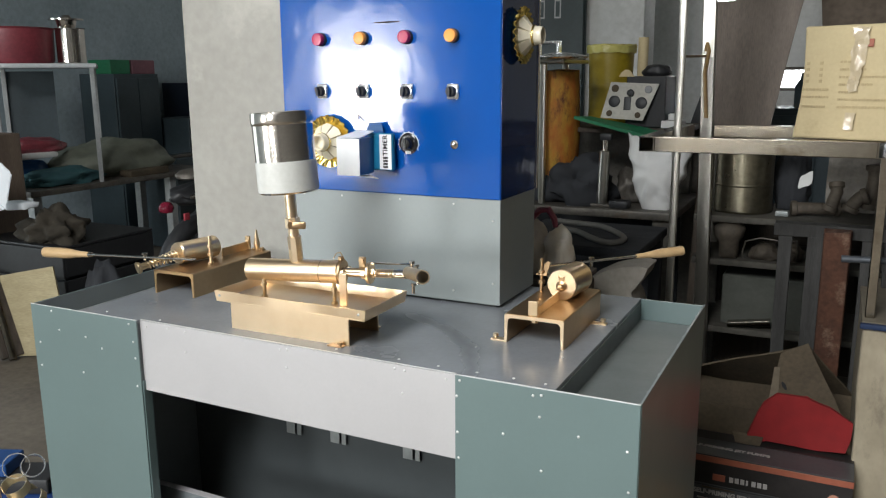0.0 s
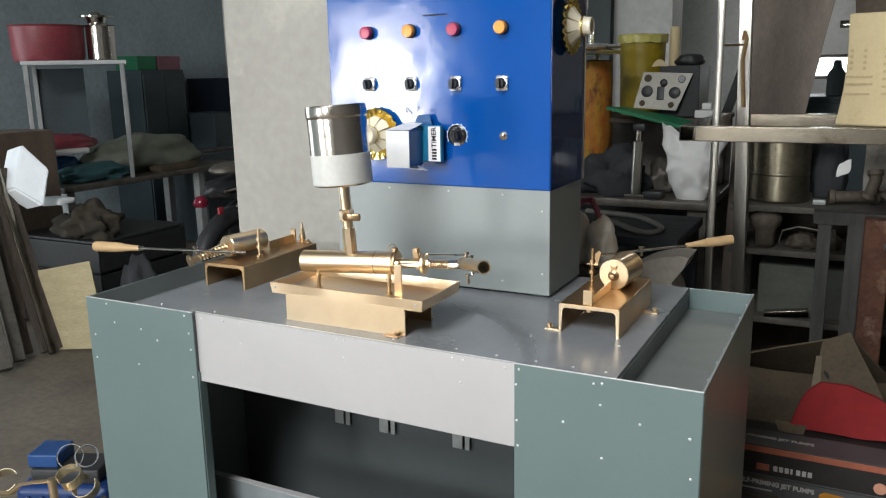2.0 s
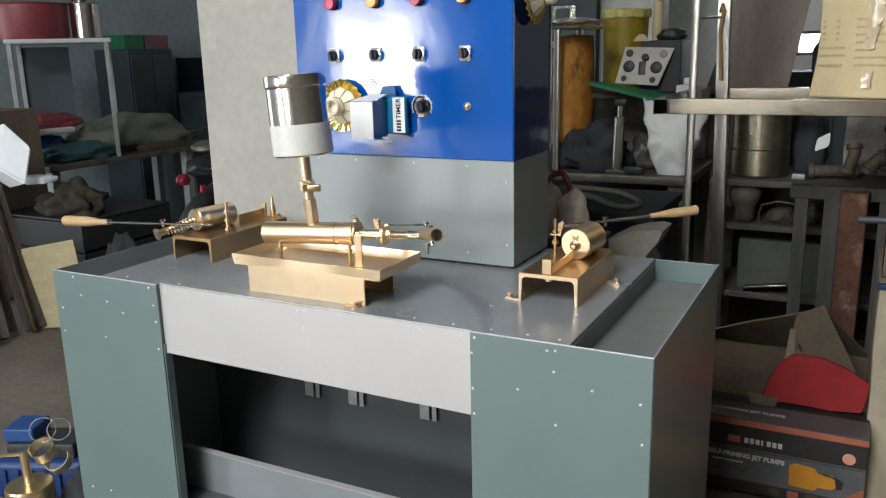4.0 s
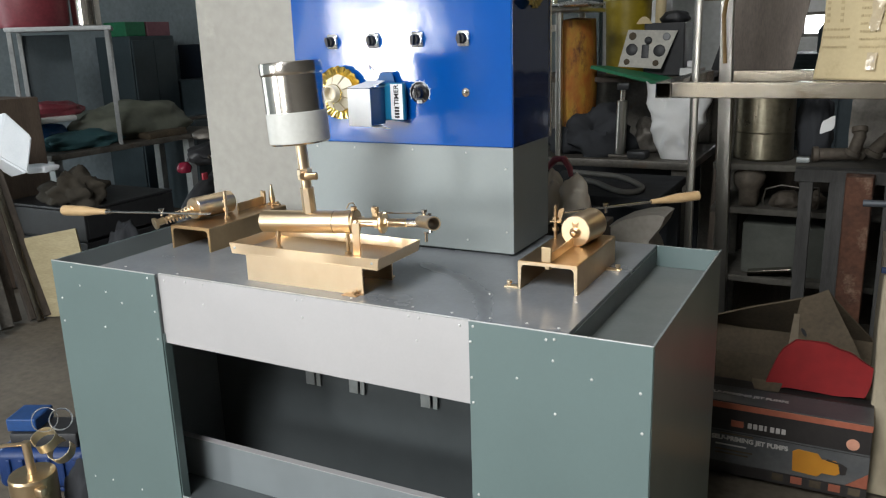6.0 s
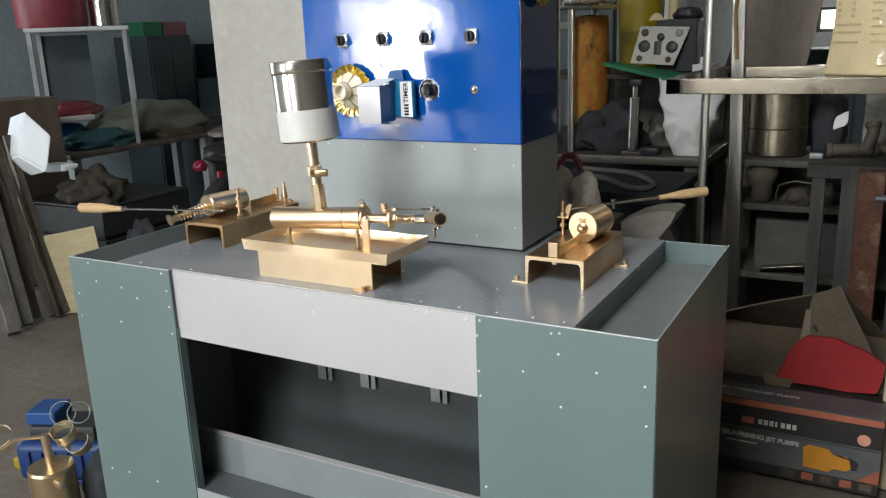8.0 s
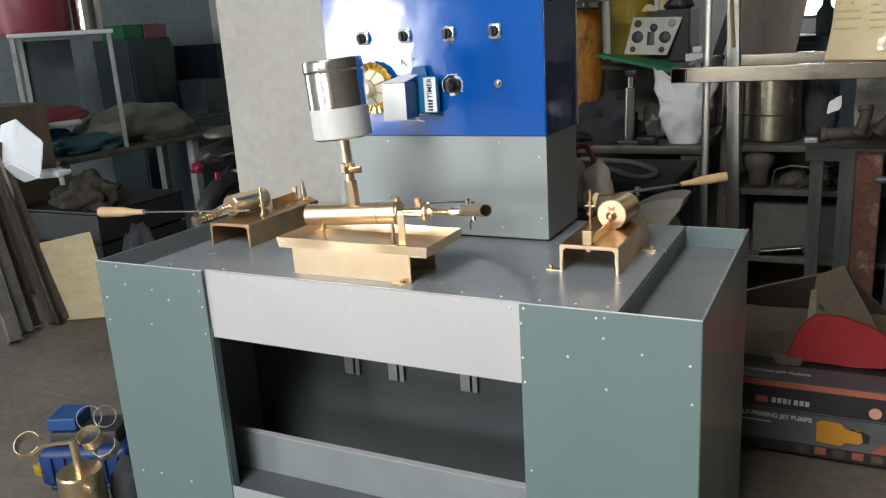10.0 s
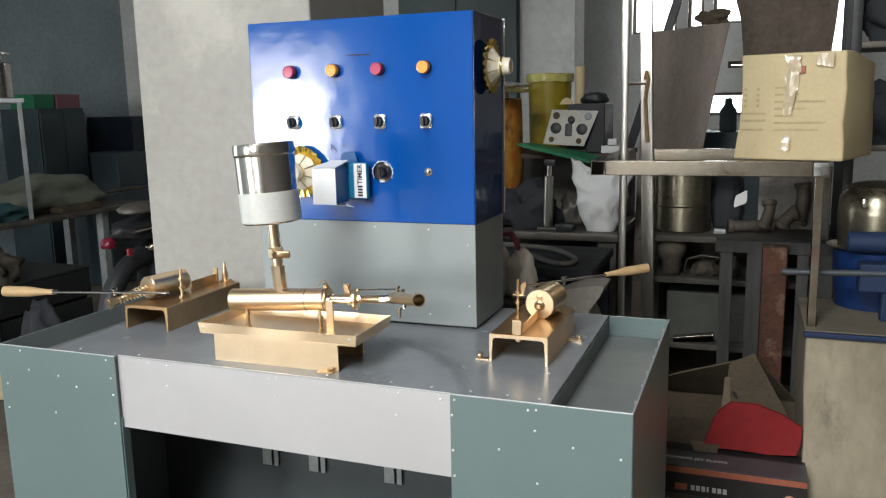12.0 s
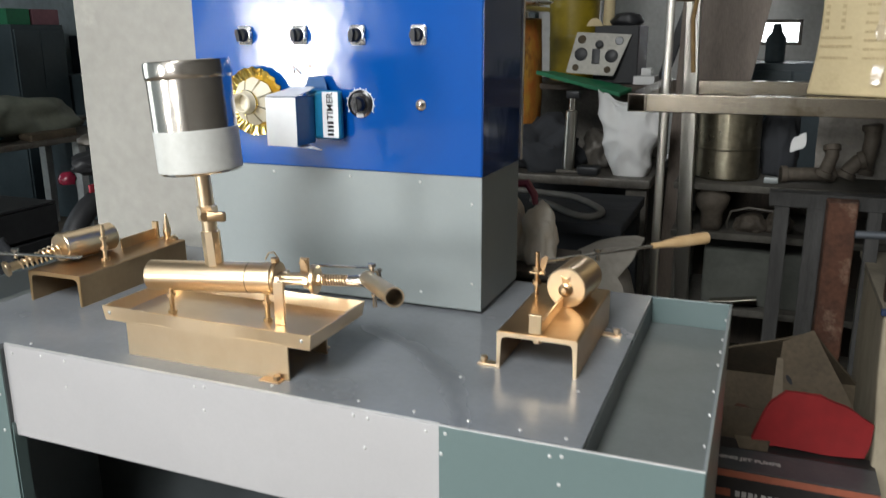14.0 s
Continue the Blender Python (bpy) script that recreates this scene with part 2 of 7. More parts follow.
M_DUSTBIN = mat("dusty_green_grey_tin", (0.10, 0.105, 0.09), (0.065, 0.068, 0.058), 6, 0.8, 0, 0.001, 50)
M_FITTING = mat("dusty_brown_iron", (0.115, 0.094, 0.072), (0.068, 0.055, 0.042), 14, 0.7, 0.2, 0.0008, 70, 0.08, 0.2)
M_WOOD = mat("weathered_dark_wood", (0.078, 0.06, 0.046), (0.048, 0.038, 0.03), 10, 0.8, 0, 0.001, 70, 0.08, 0.25, (5, 5, 0.6))
M_RUST = mat("rusty_iron", (0.12, 0.05, 0.028), (0.065, 0.03, 0.019), 14, 0.85, 0.2, 0.0012, 80, 0.06, 0.25, stain=(0.25, 0.165, 0.115), stain_at=0.57)
M_HANDLE = mat("pale_turned_wood", (0.50, 0.345, 0.185), (0.42, 0.28, 0.14), 14, 0.3, 0, 0.0001, 40, 0.06, 0.05, (1, 4, 4))
M_PLY = mat("pale_plywood", (0.44, 0.37, 0.22), (0.36, 0.30, 0.17), 5, 0.7, 0, 0.0004, 60, 0.08, 0.14, (1, 1, 4), stain=(0.24, 0.19, 0.1), stain_at=0.66)
M_REDSHEET = mat("red_plastic_sheet", (0.225, 0.006, 0.007), (0.17, 0.0045, 0.0055), 5, 0.85, 0, 0.0006, 30, 0.1, 0.1)
M_YELLOW = mat("mustard_plastic_drum", (0.30, 0.22, 0.013), (0.22, 0.16, 0.01), 6, 0.42, 0, 0.0004, 40, 0.08, 0.14, stain=(0.16, 0.12, 0.02), stain_at=0.64)
M_FLAME = mat("mottled_orange_cloth", (0.36, 0.10, 0.012), (0.42, 0.25, 0.03), 20, 0.75, 0, 0.0008, 60, 0.08, 0.12, (1, 1, 0.5), stain=(0.10, 0.03, 0.012), stain_at=0.52)
M_GREEN = mat("green_painted_board", (0.02, 0.19, 0.085), (0.016, 0.14, 0.065), 8, 0.5, 0, 0.0004, 60, 0.08, 0.14)
M_TARP = mat("dusty_olive_tarp", (0.17, 0.18, 0.14), (0.12, 0.13, 0.1), 7, 0.6, 0, 0.004, 12, 0.1, 0.2)
M_BLUEPL = mat("blue_moulded_plastic", (0.006, 0.03, 0.125), (0.005, 0.023, 0.095), 6, 0.42, 0, 0.0004, 60, 0.08, 0.12)
M_FOAM = mat("white_foam_box", (0.8, 0.83, 0.86), (0.72, 0.76, 0.8), 9, 0.7, 0, 0.0008, 120, 0.06, 0.08)
M_SACK = mat("white_woven_sack", (0.72, 0.715, 0.70), (0.66, 0.655, 0.64), 6, 0.6, 0, 0.0003, 90, 0.06, 0.03)
M_RAG = mat("grey_beige_rag", (0.72, 0.65, 0.55), (0.56, 0.5, 0.42), 12, 0.9, 0, 0.004, 24, 0.06, 0.2)
M_DARKRAG = mat("dark_oily_cloth", (0.034, 0.036, 0.041), (0.02, 0.022, 0.026), 10, 0.9, 0, 0.004, 20, 0.06, 0.2)
M_BRASSOLD = mat("aged_aluminium", (0.34, 0.305, 0.225), (0.24, 0.215, 0.155), 8, 0.3, 0.95, 0.0006, 60, 0.1, 0.2)
M_REDPOT = mat("maroon_enamel", (0.27, 0.05, 0.065), (0.2, 0.036, 0.05), 8, 0.4, 0, 0.0004, 60, 0.1, 0.15)
M_PRINTBLK = mat("printed_black_card", (0.022, 0.02, 0.02), (0.03, 0.026, 0.025), 20, 0.35, 0, 0.0002, 90, 0.08, 0.1)
M_INKBLK = mat("matt_black_ink", (0.012, 0.012, 0.013), (0.018, 0.018, 0.02), 40, 0.85, 0, 0, 60, 0.05, 0.0)
M_TEALSTEEL = mat("dim_teal_steel", (0.04, 0.06, 0.07), (0.03, 0.046, 0.055), 5, 0.5, 0, 0.0004, 60)
M_PRINTGRY = mat("printed_grey_card", (0.06, 0.065, 0.07), (0.1, 0.1, 0.1), 7, 0.35, 0, 0.0002, 90, 0.08, 0.1)
M_PRINTORG = mat("printed_orange_card", (0.36, 0.11, 0.065), (0.27, 0.085, 0.05), 6, 0.35, 0, 0.0002, 90, 0.08, 0.1)
M_PRINTWHT = mat("printed_pale_ink", (0.5, 0.48, 0.46), (0.44, 0.42, 0.4), 20, 0.5, 0, 0, 60, 0.05, 0.05)
M_PUMPORG = mat("printed_amber_ink", (0.5, 0.22, 0.02), (0.42, 0.17, 0.015), 30, 0.4, 0, 0, 60, 0.05, 0.1)
M_INK = mat("faded_brown_ink", (0.43, 0.335, 0.19), (0.48, 0.38, 0.215), 40, 0.8, 0, 0, 60, 0.05, 0.1)
M_TAPE = mat("clear_parcel_tape", (0.62, 0.52, 0.36), (0.5, 0.4, 0.26), 20, 0.14, 0, 0.003, 40, 0.06, 0.05, coat=0.8)
M_DIRTYBOARD = mat("dirty_cement_board", (0.35, 0.30, 0.215), (0.225, 0.19, 0.13), 6.0, 0.88, 0, 0.0016, 40, 0.06, 0.12, (1, 1, 0.45), stain=(0.15, 0.125, 0.09), stain_at=0.6)
M_DAY = mat("overexposed_daylight", (0.95, 0.97, 1.0), (0.9, 0.93, 0.97), 3, 1.0, 0, 0, 10, 0, 0, emit=4.0)


# ---- building helpers ----
def thing(name, at=None, label="", category="", group="", kind=""):
    e = new(name)
    e.empty_display_size = 0.02
    if at is not None:
        e.matrix_basis = at if isinstance(at, Matrix) else Matrix.Translation(at)
    return tagged(e, label, category, group, kind)


def root_inverse(ob):
    m = Matrix()
    while ob is not None:
        m = ob.matrix_basis @ m
        ob = ob.parent
    return m.inverted()


def finish(name, bm, material, smooth=40):
    bmesh.ops.recalc_face_normals(bm, faces=bm.faces)
    for f in bm.faces:
        f.smooth = True
    for e in bm.edges:
        if len(e.link_faces) == 2:
            turn = e.calc_face_angle(0.0)
            a, b = sorted(f.calc_area() for f in e.link_faces)
            e.smooth = turn < radians(smooth) and not (turn > radians(6) and b > 12 * a)
    me = bpy.data.meshes.new(name)
    bm.to_mesh(me)
    bm.free()
    me.materials.append(material)
    return me


def part(name, bm, material, parent=None, label="", smooth=40):
    """Links a bmesh, given in the world's metres, as one mesh under its thing or part."""
    if parent is not None:
        bm.transform(root_inverse(parent))
    ob = new(name, finish(name, bm, material, smooth))
    ob.parent = parent
    return tagged(ob, label)


def solid(name, bm, material, label="", category="", group="", kind="", smooth=40, base=None):
    """A thing of one mesh, with its origin at its base."""
    cs = [v.co for v in bm.verts]
    base = base or ((min(c.x for c in cs) + max(c.x for c in cs)) / 2, (min(c.y for c in cs) + max(c.y for c in cs)) / 2, min(c.z for c in cs))
    bm.transform(Matrix.Translation(base).inverted())
    ob = new(name, finish(name, bm, material, smooth))
    ob.location = base
    return tagged(ob, label, category, group, kind)


def box(bm, lo, hi, bevel=0.0, m=None, seg=2):
    lo, hi = Vector(lo), Vector(hi)
    r = bmesh.ops.create_cube(bm, size=1.0)
    vs = r["verts"]
    for v in vs:
        v.co = Vector([lo[i] + (v.co[i] + 0.5) * (hi[i] - lo[i]) for i in range(3)])
    if bevel:
        es = list({e for v in vs for e in v.link_edges})
        r = bmesh.ops.bevel(bm, geom=es, offset=bevel, segments=seg, affect='EDGES', profile=0.5)
        vs = list({v for f in r["faces"] for v in f.verts} | {v for v in vs if v.is_valid})
    if m is not None:
        bmesh.ops.transform(bm, matrix=m, verts=vs)
    return bm


def axis(p0, p1):
    p0, p1 = Vector(p0), Vector(p1)
    return Matrix.Translation(p0) @ (p1 - p0).to_track_quat('Z', 'Y').to_matrix().to_4x4()


def lathe(bm, profile, m=None, seg=28):
    """Turns a profile of (radius, height) about z."""
    m = m or Matrix()
    rings = []
    for r, h in profile:
        if r < 1e-5:
            rings.append([bm.verts.new(m @ Vector((0, 0, h)))])
        else:
            rings.append([bm.verts.new(m @ Vector((r * math.cos(2 * math.pi * i / seg), r * math.sin(2 * math.pi * i / seg), h))) for i in range(seg)])
    for a, b in zip(rings, rings[1:]):
        for i in range(seg):
            j = (i + 1) % seg
            if len(a) == 1 and len(b) > 1:
                bm.faces.new((a[0], b[j], b[i]))
            elif len(b) == 1 and len(a) > 1:
                bm.faces.new((a[i], a[j], b[0]))
            elif len(a) > 1:
                bm.faces.new((a[i], a[j], b[j], b[i]))
    return bm


def rod(bm, p0, p1, r0, r1=None, seg=20, edge=0.0):
    r1 = r0 if r1 is None else r1
    h = (Vector(p1) - Vector(p0)).length
    e = edge
    prof = [(0, 0), (r0 - e, 0), (r0, e), (r1, h - e), (r1 - e, h), (0, h)] if e else [(0, 0), (r0, 0), (r1, h), (0, h)]
    return lathe(bm, prof, axis(p0, p1), seg)


def pipe(bm, p0, p1, r, wall, seg=24):
    h = (Vector(p1) - Vector(p0)).length
    return lathe(bm, [(r - wall, 0.0), (r, 0.0), (r, h), (r - wall, h), (r - wall, 0.0)], axis(p0, p1), seg)


def sweep(bm, pts, r, seg=10, close=False):
    """A round bar along points; r a number or one for each point."""
    pts = [Vector(p) for p in pts]
    n = len(pts)
    rs = r if isinstance(r, (list, tuple)) else [r] * n
    rings, up = [], None
    for i, p in enumerate(pts):
        d = (pts[(i + 1) % n] - pts[i - 1]) if close else (pts[min(i + 1, n - 1)] - pts[max(i - 1, 0)])
        d.normalize()
        if up is None:
            up = d.orthogonal().normalized()
        up = (up - d * up.dot(d)).normalized()
        side = d.cross(up)
        rings.append([bm.verts.new(p + rs[i] * (math.cos(2 * math.pi * k / seg) * up + math.sin(2 * math.pi * k / seg) * side)) for k in range(seg)])
    pairs = list(zip(rings, rings[1:])) + ([(rings[-1], rings[0])] if close else [])
    for a, b in pairs:
        for k in range(seg):
            bm.faces.new((a[k], a[(k + 1) % seg], b[(k + 1) % seg], b[k]))
    if not close:
        bm.faces.new(rings[0][::-1])
        bm.faces.new(rings[-1])
    return bm


def prism(bm, outline, depth, m=None):
    """A flat outline (x, y) raised by depth along z."""
    m = m or Matrix()
    lo = [bm.verts.new(m @ Vector((x, y, 0))) for x, y in outline]
    hi = [bm.verts.new(m @ Vector((x, y, depth))) for x, y in outline]
    bm.faces.new(lo[::-1])
    bm.faces.new(hi)
    n = len(lo)
    for i in range(n):
        bm.faces.new((lo[i], lo[(i + 1) % n], hi[(i + 1) % n], hi[i]))
    return bm


def facing_front(x, y, z):
    """Local x to world x, local y to world z, local z to world -y."""
    return Matrix(((1, 0, 0, x), (0, 0, -1, y), (0, 1, 0, z), (0, 0, 0, 1)))


def crumple(bm, amount, scale, seed=0.0):
    for v in bm.verts:
        v.co += amount * noise.noise_vector(v.co * scale + Vector((seed, seed, seed)))
    return bm


def grid_sheet(bm, corners, nu, nv, thick=0.004, amount=0.0, scale=8.0, seed=0.0):
    """A thin sheet between four corners, with a rumple."""
    a, b, c, d = [Vector(p) for p in corners]
    nrm = (b - a).cross(d - a).normalized()
    lay = []
    for s in (0, 1):
        rows = []
        for j in range(nv + 1):
            row = []
            for i in range(nu + 1):
                u, w = i / nu, j / nv
                p = (a * (1 - u) + b * u) * (1 - w) + (d * (1 - u) + c * u) * w
                p = p + amount * noise.noise_vector(p * scale + Vector((seed, 0, seed)))
                row.append(bm.verts.new(p + nrm * thick * s))
            rows.append(row)
        lay.append(rows)
    for s, rows in enumerate(lay):
        for j in range(nv):
            for i in range(nu):
                f = (rows[j][i], rows[j][i + 1], rows[j + 1][i + 1], rows[j + 1][i])
                bm.faces.new(f if s else f[::-1])
    rim = [(0, i) for i in range(nu)] + [(j, nu) for j in range(nv)] + [(nv, i) for i in range(nu, 0, -1)] + [(j, 0) for j in range(nv, 0, -1)]
    for k, (j, i) in enumerate(rim):
        j2, i2 = rim[(k + 1) % len(rim)]
        bm.faces.new((lay[0][j][i], lay[0][j2][i2], lay[1][j2][i2], lay[1][j][i]))
    return bm


def text_mesh(name, body, size, material, m, parent, extrude=0.0002, align='CENTER', bold=0.0):
    """Lettering with the built-in font, turned into a mesh."""
    cu = bpy.data.curves.new(name, 'FONT')
    cu.body, cu.size, cu.extrude, cu.align_x, cu.align_y = body, size, extrude, align, 'CENTER'
    cu.offset = bold
    tmp = bpy.data.objects.new(name, cu)
    scene.collection.objects.link(tmp)
    dg = bpy.context.evaluated_depsgraph_get()
    me = bpy.data.meshes.new_from_object(tmp.evaluated_get(dg))
    bpy.data.objects.remove(tmp)
    me.transform(root_inverse(parent) @ m)
    me.materials.clear()
    me.materials.append(material)
    ob = new(name, me)
    ob.parent = parent
    return ob


def rivet_mesh(name, r, h, material):
    return finish(name, lathe(bmesh.new(), [(r, -0.001), (r, h * 0.2), (r * 0.8, h * 0.75), (r * 0.4, h), (0, h)], seg=10), material)


def piece(name, me, parent, m):
    ob = new(name, me)
    ob.parent = parent
    ob.matrix_basis = root_inverse(parent) @ m
    return ob


# ---- the room ----
def structure(name, bm, material, label, category):
    ob = new(name, finish(name, bm, material))
    return tagged(ob, label, category, kind="structure")


R = ROOM
floor_bm = bmesh.new()
bmesh.ops.create_grid(floor_bm, x_segments=60, y_segments=60, size=1.0)
for v in floor_bm.verts:
    v.co = Vector((R['x0'] + (v.co.x + 1) / 2 * (R['x1'] - R['x0']), R['y0'] + (v.co.y + 1) / 2 * (R['y1'] - R['y0']), 0))
    v.co.z = -0.004 + 0.004 * noise.noise(v.co * 1.3)
structure("floor", floor_bm, M_FLOOR, "dusty worn concrete workshop floor with dark stains", "floor")
ce = bmesh.new()
for x0, x1, y0, y1 in ((R['x0'] - 0.2, ROOF['x0'], R['y0'] - 0.2, R['y1'] + 0.2), (ROOF['x1'], R['x1'] + 0.2, R['y0'] - 0.2, R['y1'] + 0.2), (ROOF['x0'], ROOF['x1'], R['y0'] - 0.2, ROOF['y0']), (ROOF['x0'], ROOF['x1'], ROOF['y1'], R['y1'] + 0.2)):
    box(ce, (x0, y0, R['top']), (x1, y1, R['top'] + 0.15))
structure("ceiling", ce, M_CEIL, "dim grey roof sheeting with an opening for daylight", "ceiling")

# unseen wall closing the room, dark so that little light bounces back
structure("wall_east", box(bmesh.new(), (R['x1'], R['y0'], -0.02), (R['x1'] + 0.2, R['y1'], R['top'])), M_EASTWALL, "unseen workshop wall, kept dark to cut bounced light", "wall")
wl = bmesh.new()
box(wl, (R['x0'] - 0.2, FILL_GAP['y1'], -0.02), (R['x0'], R['y1'], R['top']))
box(wl, (R['x0'] - 0.2, DOOR['y1'], -0.02), (R['x0'], FILL_GAP['y0'], R['top']))
box(wl, (R['x0'] - 0.2, FILL_GAP['y0'], FILL_GAP['z1']), (R['x0'], FILL_GAP['y1'], R['top']))
box(wl, (R['x0'] - 0.2, R['y0'], -0.02), (R['x0'], DOOR['y0'], R['top']))
box(wl, (R['x0'] - 0.2, DOOR['y0'], DOOR['z1']), (R['x0'], DOOR['y1'], R['top']))
structure("wall_west", wl, M_LEFTWALL, "dim blue-grey workshop wall with a gate and an added fill opening", "wall")
# far wall with its window openings
WIN = [(-0.02, 0.27, 1.60, 1.98), (0.34, 0.44, 1.62, 1.98), (0.50, 0.69, 1.64, 1.98), (0.42, 0.80, 1.05, 1.20), (0.60, 0.72, 1.355, 1.40), (1.13, 1.32, 1.40, 2.10)]


def wall_with_holes(bm, x0, x1, z0, z1, y0, y1, holes):
    """A wall along x, cut by rectangular openings (x0, x1, z0, z1)."""
    xs = sorted({x0, x1, *[h[0] for h in holes], *[h[1] for h in holes]})
    zs = sorted({z0, z1, *[h[2] for h in holes], *[h[3] for h in holes]})
    for a, b in zip(xs, xs[1:]):
        run = None
        for c, d in zip(zs, zs[1:]):
            cx, cz = (a + b) / 2, (c + d) / 2
            if any(h[0] < cx < h[1] and h[2] < cz < h[3] for h in holes):
                if run:
                    box(bm, (a, y0, run[0]), (b, y1, run[1]))
                run = None
            else:
                run = (run[0], d) if run else (c, d)
        if run:
            box(bm, (a, y0, run[0]), (b, y1, run[1]))
    return bm


# unseen wall behind the camera; its grey sets how much light bounces
structure("wall_south", wall_with_holes(bmesh.new(), R['x0'] - 0.2, R['x1'] + 0.2, -0.02, R['top'], R['y0'] - 0.2, R['y0'], [(SHUTTER['x0'], SHUTTER['x1'], SHUTTER['z0'], SHUTTER['z1'])]), M_SOUTHWALL, "unseen workshop wall, grey set for bounced light, with a wide opening", "wall")
structure("wall_north", wall_with_holes(bmesh.new(), R['x0'] - 0.2, R['x1'] + 0.2, -0.02, R['top'], R['y1'], R['y1'] + 0.18, WIN), M_WALL, "grimy limewashed far wall with small bright window openings", "wall")
for i, (a, b, c, d) in enumerate(WIN):
    fr = bmesh.new()
    for lo, hi in (((a, c), (a + 0.02, d)), ((b - 0.02, c), (b, d)), ((a + 0.02, c), (b - 0.02, c + 0.02)), ((a + 0.02, d - 0.02), (b - 0.02, d))):
        box(fr, (lo[0], R['y1'] + 0.06, lo[1]), (hi[0], R['y1'] + 0.1, hi[1]), 0.002)
    structure(f"window_{i + 1}", fr, M_OLDSTEEL, "small iron window frame in the far wall, bright daylight behind", "window")
structure("backdrop", box(bmesh.new(), (-0.6, R['y1'] + 0.45, 0.6), (2.0, R['y1'] + 0.47, 2.5)), M_DAY, "overexposed daylight outside the far windows", "backdrop")

pillar = bmesh.new()
box(pillar, (-0.812, 0.68, -0.02), (-0.272, 1.13, R['top']), 0.006)
structure("pillar", pillar, M_CONCRETE, "bare cement-plastered pillar with damp blotches", "pillar")
structure("wall_stub", box(bmesh.new(), (-0.60, 3.3, -0.02), (-0.14, 3.55, R['top']), 0.006), M_WALL, "grey plastered pier at the back of the workshop", "wall")

# ---- the machine table ----
TX0, TX1, TY1, TZ = -0.636, 0.62, 0.56, 0.70
SL, SR, OZ0, OZ1 = -0.340, 0.333, 0.221, 0.558
table = thing("machine_table", (0, 0.28, 0), "grey-green enamelled sheet-metal machine table with open knee space", "machine table")
part("front_panel", box(bmesh.new(), (TX0, -0.0015, 0), (SL, 0.0015, TZ), 0.0006), M_TEAL, table, "grey-green riveted sheet")
part("front_panel", box(bmesh.new(), (SR, -0.0035, 0), (TX1, -0.0005, TZ), 0.0006), M_TEAL, table, "grey-green riveted sheet")
SKEW = Matrix.Translation((SR, 0, 0)) @ Matrix.Rotation(-math.atan2(0.008, SR - SL), 4, 'Z') @ Matrix.Translation((-SR, 0, 0))
part("apron", box(bmesh.new(), (SL - 0.03, -0.0005, OZ1), (SR + 0.012, 0.002, TZ - 0.001), 0.0006, SKEW), M_SILVER, table, "silver-painted sheet")
part("lower_panel", box(bmesh.new(), (SL + 0.001, 0.0, 0), (SR, 0.003, OZ0), 0.0006), M_COL, table, "mid-grey enamelled sheet")
part("side_panel", box(bmesh.new(), (TX1 - 0.002, 0.0, 0), (TX1 + 0.001, TY1, TZ), 0.0006), M_TEAL, table)
part("side_panel", box(bmesh.new(), (TX0, 0.002, 0), (TX0 + 0.003, TY1, TZ), 0.0006), M_TEAL, table)
part("back_panel", box(bmesh.new(), (TX0 + 0.003, TY1 - 0.003, 0), (TX1 - 0.002, TY1, TZ), 0.0006), M_TEAL, table)
# worn front edges; the bright strips also paint in their highlight
for x0, x1, y0, skew in ((TX0, SL, -0.0016, None), (SL + 0.001, SR - 0.001, -0.0006, SKEW), (SR, TX1, -0.0036, None)):
    part("sheet_edge", box(bmesh.new(), (x0, y0, TZ), (x1, y0 + 0.0032, TZ + 0.0014), 0.0004, skew), M_RIVET, table, "bare worn sheet edge with a painted highlight")
part("sheet_edge", box(bmesh.new(), (TX1 - 0.002, 0.001, TZ), (TX1 + 0.001, TY1, TZ + 0.0014), 0.0004), M_COL, table, "worn grey sheet edge")
top = bmesh.new()
prism(top, [(-0.497, 0.002), (SL, 0.002), (SL, 0.0105), (SR, 0.0025), (0.494, 0.002), (0.494, TY1 - 0.003), (-0.497, TY1 - 0.003)], 0.007, Matrix.Translation((0, 0, TZ - 0.006)))
part("tabletop", top, M_TOP, table, "smooth dark grey enamelled sheet")
for x0, x1 in ((0.494, TX1 - 0.002), (TX0 + 0.003, -0.497)):
    tr = bmesh.new()
    box(tr, (x0, 0.002, 0.654), (x1, TY1 - 0.003, 0.658))
    wx = x0 if x0 > 0 else x1
    box(tr, (wx - 0.0015, 0.002, 0.658), (wx + 0.0015, TY1 - 0.004, TZ - 0.0062))
    part("side_channel", tr, M_GUTTER, table, "sunken channel beside the tabletop")
    part("channel_end", box(bmesh.new(), (x0 + 0.002, TY1 - 0.012, 0.6582), (x1 - 0.001, TY1 - 0.0095, TZ + 0.002), 0.0006), M_TEAL, table)
for x in (TX0 + 0.0032, TX1 - 0.0036):
    part("channel_liner", box(bmesh.new(), (x, 0.003, 0.6585), (x + 0.0014, TY1 - 0.013, TZ - 0.001)), M_KNEE, table, "dark inner sheet")
# closes the seam; coloured dark in place of the gap's shade
part("panel_return", box(bmesh.new(), (SL - 0.0025, 0.0017, OZ1), (SL - 0.0002, 0.0072, TZ - 0.0005)), M_DARK, table, "folded sheet edge with the seam's shade in its colour")
part("jamb", box(bmesh.new(), (SL - 0.001, 0.002, OZ0 - 0.02), (SL + 0.002, 0.021, OZ1 + 0.02)), M_TEAL, table)
part("jamb", box(bmesh.new(), (SR - 0.002, 0.003, OZ0 - 0.02), (SR + 0.001, 0.024, OZ1 + 0.02)), M_TEAL, table)
